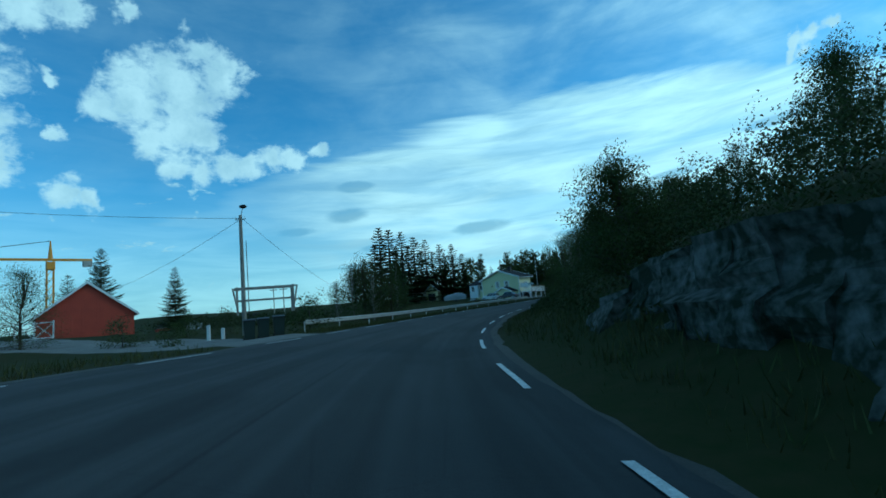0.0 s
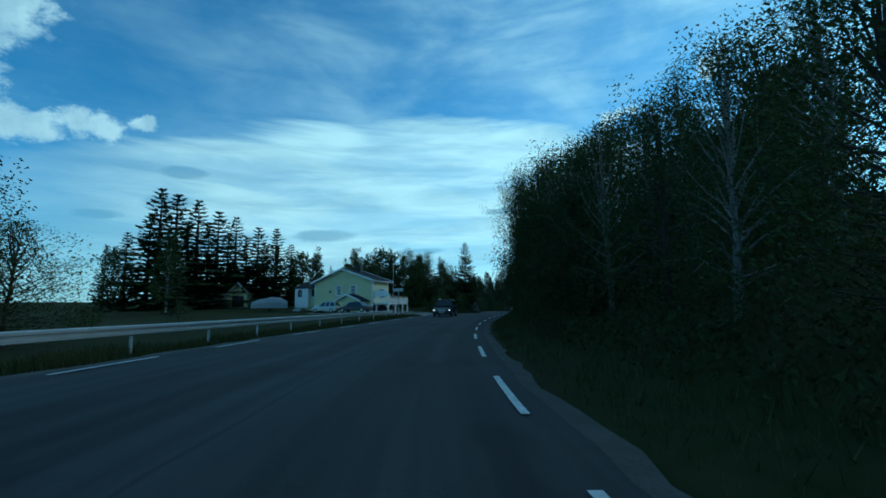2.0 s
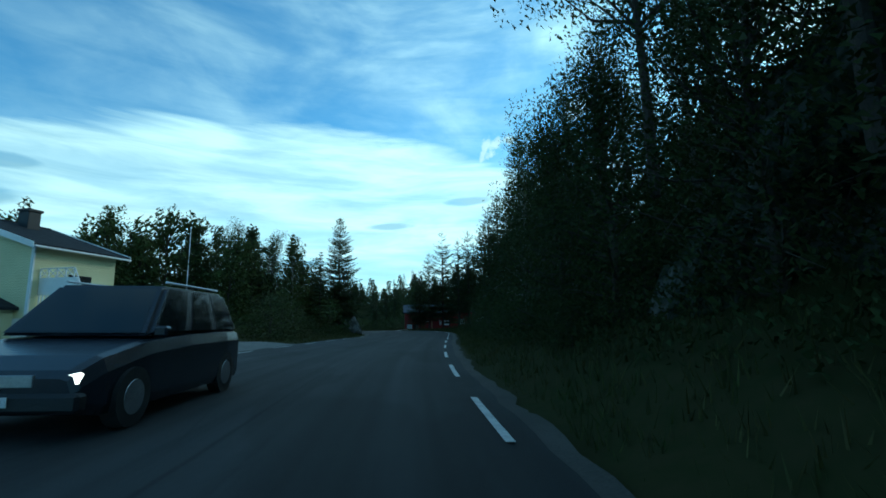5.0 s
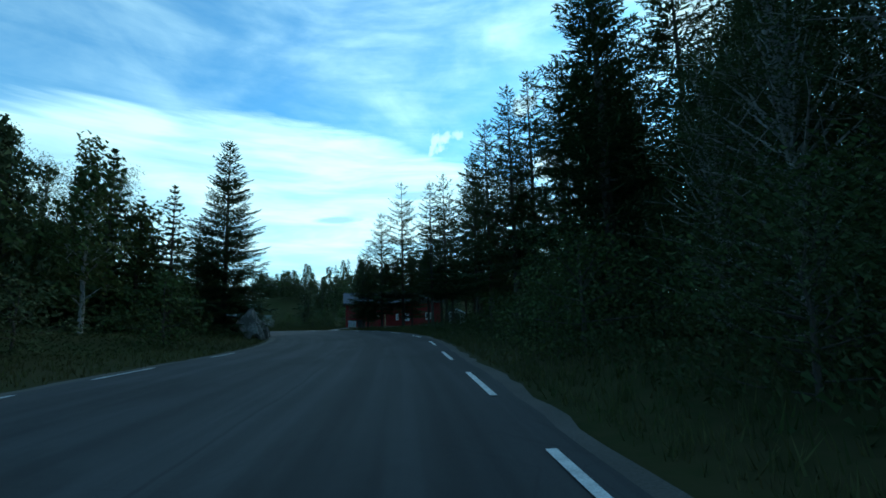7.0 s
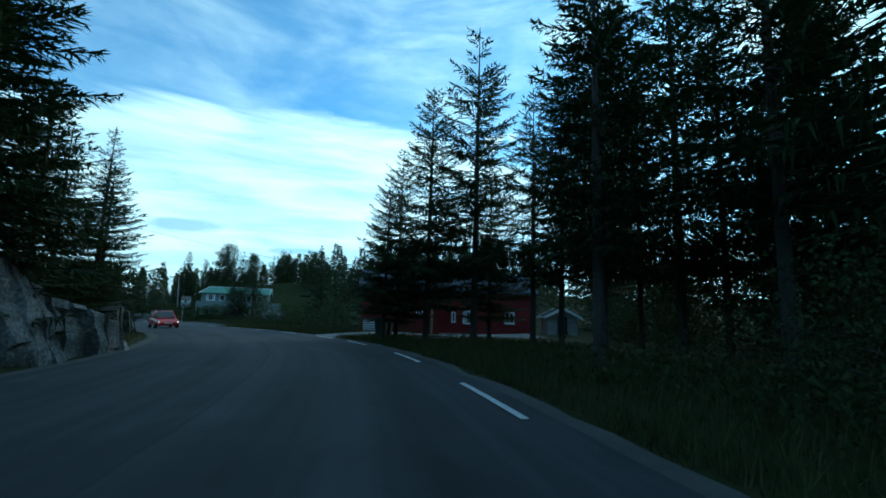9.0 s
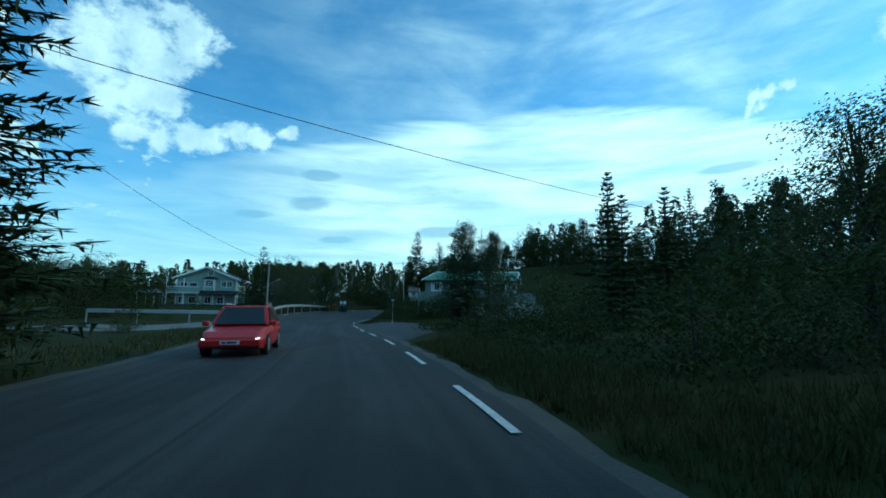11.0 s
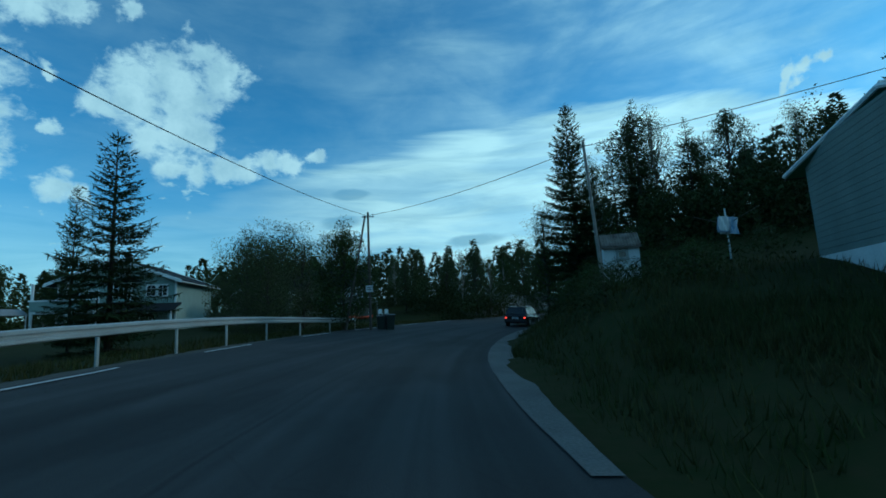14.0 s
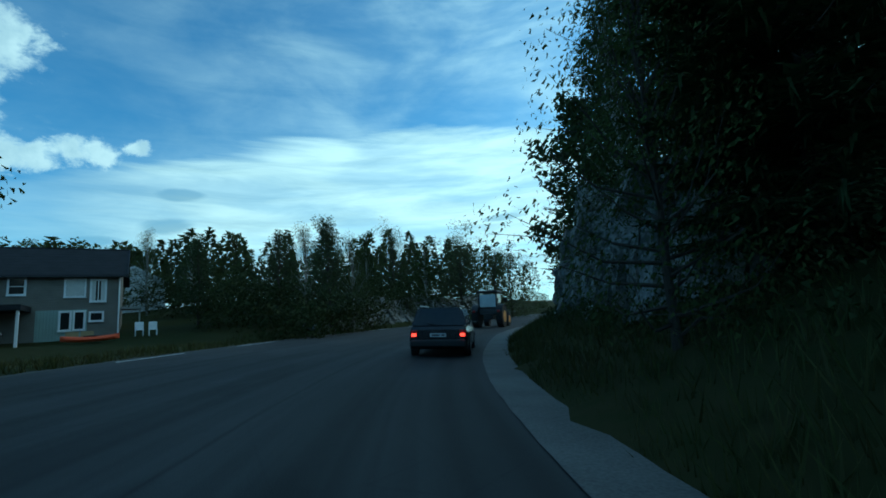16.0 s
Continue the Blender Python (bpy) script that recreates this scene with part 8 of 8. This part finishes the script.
    for sx in (fr - 0.85, re + 0.85):
        for sy in (-1, 1):
            y0, y1 = sy * (w - 0.20), sy * (w + 0.005)
            wh = part("wheel", tb((sx, y0, R), (sx, y1, R), R, n=22), M_RUBBER, root)
            part("rim", tb((sx, y1 - sy * 0.03, R), (sx, y1 + sy * 0.008, R), R * 0.64, R * 0.58, n=18), M_STEEL, wh)
    for xx, s in ((fr, 1), (re, -1)):
        bm = bx(xx - 0.14, xx + 0.05 * s + (0.0 if s > 0 else 0.12), -w * 0.9, w * 0.9, sill + 0.08, sill + 0.30, bevel=0.04)
        part("bumper", bm, M_DARK if paint is not M_CARRED else paint, root)
    for sy in (-1, 1):
        part("head_lamp", bx(fr - 0.24, fr - 0.03, sy * w * 0.5, sy * w * 0.84, nose - 0.22, nose - 0.08, bevel=0.02), M_HEAD if lit == "head" else M_STEEL, root)
        zt = belt * 0.78
        part("tail_lamp", bx(re - 0.03, re + 0.1, sy * w * 0.68, sy * w * 0.9, zt - 0.14, zt + 0.1, bevel=0.02), M_LENS, root)
        if lit == "tail":
            part("brake_light", bx(re - 0.045, re, sy * w * 0.71, sy * w * 0.87, zt - 0.1, zt + 0.0, bevel=0.01), M_TAIL, root)
        part("mirror", bx(front_bot - 0.15, front_bot, sy * (w - 0.03), sy * (w + 0.16), belt - 0.03, belt + 0.12, bevel=0.03), paint, root)
        part("roof_rail", tb((rear_top + 0.2, sy * wt * 0.93, t0 + 0.03), (front_top - 0.1, sy * wt * 0.93, t0 + 0.03), 0.02, n=6), M_STEEL if shape in ("wagon", "suv") else paint, root)
    if plate:
        for xx, s in ((re - 0.05, -1), (fr + 0.052, 1)):
            zp = belt * 0.66 if s < 0 else sill + 0.16
            pl = part("number_plate", bx(min(xx, xx + 0.02), max(xx, xx + 0.02), -0.26, 0.26, zp, zp + 0.11), M_PLATE, root)
            for a, b in ((-0.2, -0.1), (-0.06, 0.2)):
                e = xx - 0.004 if s < 0 else xx + 0.024
                part("plate_bar", bx(min(e, e + 0.004 * s), max(e, e + 0.004 * s), a, b, zp + 0.03, zp + 0.08), M_BAR, pl)
    part("grille", bx(fr - 0.06, fr + 0.012, -w * 0.42, w * 0.42, nose - 0.24, nose - 0.1, bevel=0.01), M_DARK if lit != "head" or shape != "suv" else M_STEEL, root)
    if shape == "wagon" and lit == "tail":
        part("rear_wiper", tb((re + 0.05, 0, belt + 0.04), (re + 0.16, 0.4, belt + 0.12), 0.012, n=6), M_DARK, root)
    return root


def on_road(u, off, reverse=False, turn=0.0):
    k = int(np.argmin(np.abs(U - u)))
    p = road_xyz(u, off)
    ang = math.atan2(TAN[k][1], TAN[k][0]) + (math.pi if reverse else 0) + radians(turn)
    bank = radians(BANK[k]) * (-1 if reverse else 1)
    return Matrix.Translation(p) @ Matrix.Rotation(ang, 4, "Z") @ Matrix.Rotation(bank, 4, "X")


def station_of(x, y):
    k, o = nearest([x], [y])
    return float(U[k[0]]), float(o[0])


u_c, o_c = station_of(63.5, 249.4)
car("estate_car", on_road(u_c, o_c), "dark estate car with lit brake lights on the road", M_CARBLK, 4.7, 1.95, 1.58, "wagon", "tail")
u_c, o_c = station_of(21.9, 89.2)
car("off_road_car", on_road(u_c, o_c, True), "dark blue off-road car with headlamps lit", M_CARDK, 4.75, 2.2, 1.95, "suv", "head")
u_c, o_c = station_of(57.4, 178.0)
car("hatchback_car", on_road(u_c, o_c, True), "bright red hatchback with headlamps lit", M_CARRED, 4.0, 1.85, 1.5, "hatch", "head")


def parked(name, x0, y0, x1, y1, label, paint, shape, flip=False, h=1.5, wd=1.8):
    x, y = (x0 + x1) / 2, (y0 + y1) / 2
    ang = math.atan2(y1 - y0, x1 - x0) + (math.pi if flip else 0)
    z = land_at(x, y) + 0.1
    car(name, Matrix.Translation((x, y, z)) @ Matrix.Rotation(ang, 4, "Z"), label, paint, math.hypot(x1 - x0, y1 - y0), wd, h, shape, group="parked cars")


parked("parked_estate_car", 8.6, 111.4, 12.1, 109.0, "silver estate car parked before the house", M_CARSIL, "wagon", True, 1.6)
parked("parked_saloon_car", 12.2, 108.0, 16.0, 104.8, "dark saloon car parked before the house", M_CARDK, "sedan", True, 1.5)
parked("parked_car", 36.6, 270.3, 41.2, 269.9, "silver car parked under the carport", M_CARSIL, "wagon", False, 1.5)


def covered_caravan():
    x, y = 2.0, 122.8
    h = thing("covered_trailer", Matrix.Translation((x, y, land_at(x, y))) @ Matrix.Rotation(0.1, 4, "Z"), "trailer under a grey tarpaulin", "trailer")
    bm = bmesh.new()
    rings = []
    for i in range(9):
        f = i / 8 * 2 - 1
        w, t = 1.05, 2.3 * (1 - 0.28 * abs(f) ** 3) - (0.25 if f < 0 else 0)
        rings.append([(f * 2.9, math.cos(a) * w * (1 if 0.1 < a < 3.0 else 1.02), max(0.45, 0.45 + (t - 0.45) * math.sin(a) ** 0.6)) for a in [j * math.pi / 8 for j in range(9)]])
    loft(bm, rings)
    part("tarpaulin", bm, M_TARP, h)
    for s in (-1, 1):
        part("wheel", tb((0.2, s * 0.85, 0.33), (0.2, s * 1.0, 0.33), 0.33, n=18), M_RUBBER, h)
    part("drawbar", tb((-2.8, 0, 0.45), (-4.1, 0, 0.45), 0.05), M_DARK, h)


covered_caravan()


def tractor():
    u, o = station_of(73.4, 266.2)
    h = thing("tractor", on_road(u, o), "dark farm tractor with a glazed cab", "tractor")
    part("hood", bx(0.5, 2.5, -0.42, 0.42, 0.95, 1.6, bevel=0.08), M_CARDK, h)
    part("chassis", bx(-0.9, 2.4, -0.35, 0.35, 0.6, 0.98, bevel=0.04), M_DARK, h)
    part("cab_base", bx(-0.9, 0.6, -0.75, 0.75, 0.95, 1.45, bevel=0.05), M_CARDK, h)
    for x in (-0.85, 0.55):
        for y in (-0.72, 0.72):
            part("cab_pillar", tb((x, y, 1.4), (x * 0.92, y * 0.94, 2.62), 0.05), M_DARK, h)
    part("cab_roof", bx(-1.05, 0.75, -0.82, 0.82, 2.62, 2.8, bevel=0.06), M_DARK, h)
    # pale sign colour instead of glass: the sky's reflection is painted on
    part("rear_window", bx(-0.88, -0.86, -0.62, 0.62, 1.55, 2.5, bevel=0.004), M_SIGN, h, "rear cab window with its bright reflection painted as pale colour")
    part("windscreen", bx(0.54, 0.56, -0.62, 0.62, 1.5, 2.55, bevel=0.004), M_GLASS, h)
    for y in (-0.71, 0.71):
        part("side_window", bx(-0.8, 0.5, y - 0.01, y + 0.01, 1.5, 2.55, bevel=0.004), M_GLASS, h)
    for s in (-1, 1):
        wh = part("rear_wheel", tb((-0.5, s * 0.72, 0.82), (-0.5, s * 1.2, 0.82), 0.82, n=26), M_RUBBER, h)
        part("rim", tb((-0.5, s * 1.18, 0.82), (-0.5, s * 1.22, 0.82), 0.45, 0.42, n=20), M_ORANGE, wh)
        for k in range(20):
            a = k * math.pi / 10
            ob = part("lug", bx(-0.06, 0.06, -0.22, 0.22, 0.79, 0.88), M_RUBBER, wh)
            ob.matrix_local = Matrix.Translation((-0.5, s * 0.96, 0.82)) @ Matrix.Rotation(a, 4, "Y") @ Matrix.Rotation(0.5 * s, 4, "Z")
        wh = part("front_wheel", tb((1.95, s * 0.65, 0.55), (1.95, s * 1.02, 0.55), 0.55, n=22), M_RUBBER, h)
        part("rim", tb((1.95, s * 1.0, 0.55), (1.95, s * 1.04, 0.55), 0.3, 0.28, n=18), M_ORANGE, wh)
        bm = bmesh.new()
        pts = [(-0.5 + math.cos(a) * 0.95, 0.82 + math.sin(a) * 0.95) for a in [0.3 + j * 0.3 for j in range(9)]]
        pts2 = [(-0.5 + math.cos(a) * 0.90, 0.82 + math.sin(a) * 0.90) for a in [0.3 + j * 0.3 for j in range(9)]][::-1]
        prism(bm, pts + pts2, "y", s * 0.7 if s > 0 else -1.22, 1.22 if s > 0 else s * 0.7)
        part("mudguard", bm, M_DARK, h)
        part("tail_lamp", bx(-1.45, -1.4, s * 0.85, s * 1.05, 1.15, 1.3, bevel=0.01), M_LENS, h)
        part("mirror", bx(0.5, 0.56, s * 0.95, s * 1.2, 1.9, 2.25, bevel=0.02), M_DARK, h)
        part("mirror_arm", tb((0.5, s * 0.7, 2.3), (0.52, s * 1.05, 2.2), 0.015, n=6), M_DARK, h)
    part("exhaust", tb((1.3, -0.35, 1.5), (1.3, -0.35, 2.5), 0.05), M_DARK, h)
    part("drawbar", bx(-1.5, -0.9, -0.12, 0.12, 0.45, 0.6), M_DARK, h)


tractor()

# ---------------------------------------------------------------- grass on the verges
def bus_sign():
    x, y = 61.7, 207.0
    g = land_at(x, y)
    h = thing("bus_stop_sign", Matrix.Translation((x, y, g)) @ Matrix.Rotation(radians(-12), 4, "Z"), "small blue bus stop sign on a grey post", "sign")
    part("post", tb((0, 0, -0.2), (0, 0, 2.12 - g), 0.016, n=8), M_GALV, h)
    part("panel", bx(-0.18, 0.18, -0.05, -0.03, 1.86 - g, 2.1 - g, bevel=0.008), M_BINBL, h)
    part("symbol_bar", bx(-0.13, 0.13, -0.056, -0.05, 1.93 - g, 2.0 - g), M_PLATE, h)


bus_sign()
cover = thing("manhole_cover", Matrix.Translation((60.9, 211.2, land_at(60.9, 211.2) + 0.088)) @ Matrix.Rotation(radians(-0.8), 4, "Y"), "round pale manhole cover in the asphalt", "manhole")
part("lid", tb((0, 0, -0.03), (0, 0, 0.012), 0.33, n=24), M_KERB, cover)
part("ring", tb((0, 0, -0.03), (0, 0, 0.006), 0.38, n=24), M_GRAVEL, cover)


def verge_grass():
    rnd = random.Random(23)
    pts = []
    for u0, u1, a, b, n in ((0.5, 15.0, 1.1, 5.0, 15000), (0.5, 24.5, -1.4, -5.0, 13000), (16.2, 24, 1.0, 9, 14000), (3.3, 8, -1.3, -3.5, 5000), (11.5, 15.0, 1.1, 3.0, 3000), (14.4, 16.0, 6.5, 14.0, 5000), (11.2, 13.4, 1.1, 9.0, 7000)):
        for _ in range(n):
            u = rnd.uniform(u0, u1)
            k = int(u / 0.05)
            o = (OR[k] if a > 0 else OL[k]) + a + (b - a) * rnd.random() ** 1.4
            if (14.15 < u < 16.3) and 0 < o < 8.0:
                continue
            if (15.1 < u < 15.8 or 7.9 < u < 9.3 or 3.0 < u < 3.5) and o < 0:
                continue
            q = XY[k] + RGT[k] * o + TAN[k] * rnd.uniform(-0.5, 0.5)
            t = min(max(((q[0] - 64.4) * 16.1 - (q[1] - 158.8) * 5.2) / 286.0, 0.0), 1.0)
            if math.hypot(q[0] - 64.4 - 16.1 * t, q[1] - 158.8 + 5.2 * t) < 2.0:
                continue
            pts.append((q[0], q[1]))
    for cx, cy, r, n in ((64.5, 212.5, 2.6, 900), (63.2, 215.5, 2.6, 900), (66.5, 211.6, 1.8, 600), (62.0, 218.5, 2.2, 700), (69.0, 211.6, 1.5, 400)):
        for _ in range(n):
            a, q = rnd.uniform(0, 6.28), r * math.sqrt(rnd.random())
            pts.append((cx + q * math.cos(a), cy + q * math.sin(a)))
    pts = np.array(pts)
    z = land(pts[:, 0], pts[:, 1])
    verts, faces = [], []
    for (x, y), g in zip(pts, z):
        tall = 0.16 + 0.30 * max(0, noise.noise(Vector((x * 0.3, y * 0.3, 2)))) + rnd.random() * 0.18
        for _ in range(3):
            a = rnd.uniform(0, 6.28)
            bx_, by_ = math.cos(a) * 0.018, math.sin(a) * 0.018
            cx, cy = x + rnd.uniform(-.12, .12), y + rnd.uniform(-.12, .12)
            lx, ly = rnd.gauss(0, 0.16) * tall * 2, rnd.gauss(0, 0.16) * tall * 2
            i = len(verts)
            verts.extend([(cx - bx_, cy - by_, g - 0.06), (cx + bx_, cy + by_, g - 0.06), (cx + lx, cy + ly, g + tall * rnd.uniform(0.6, 1.1))])
            faces.append((i, i + 1, i + 2))
    mesh_from("verge_grass", verts, faces, M_GRASS, "stuff", "tall uneven grass and weeds on the verges", "grass")


verge_grass()
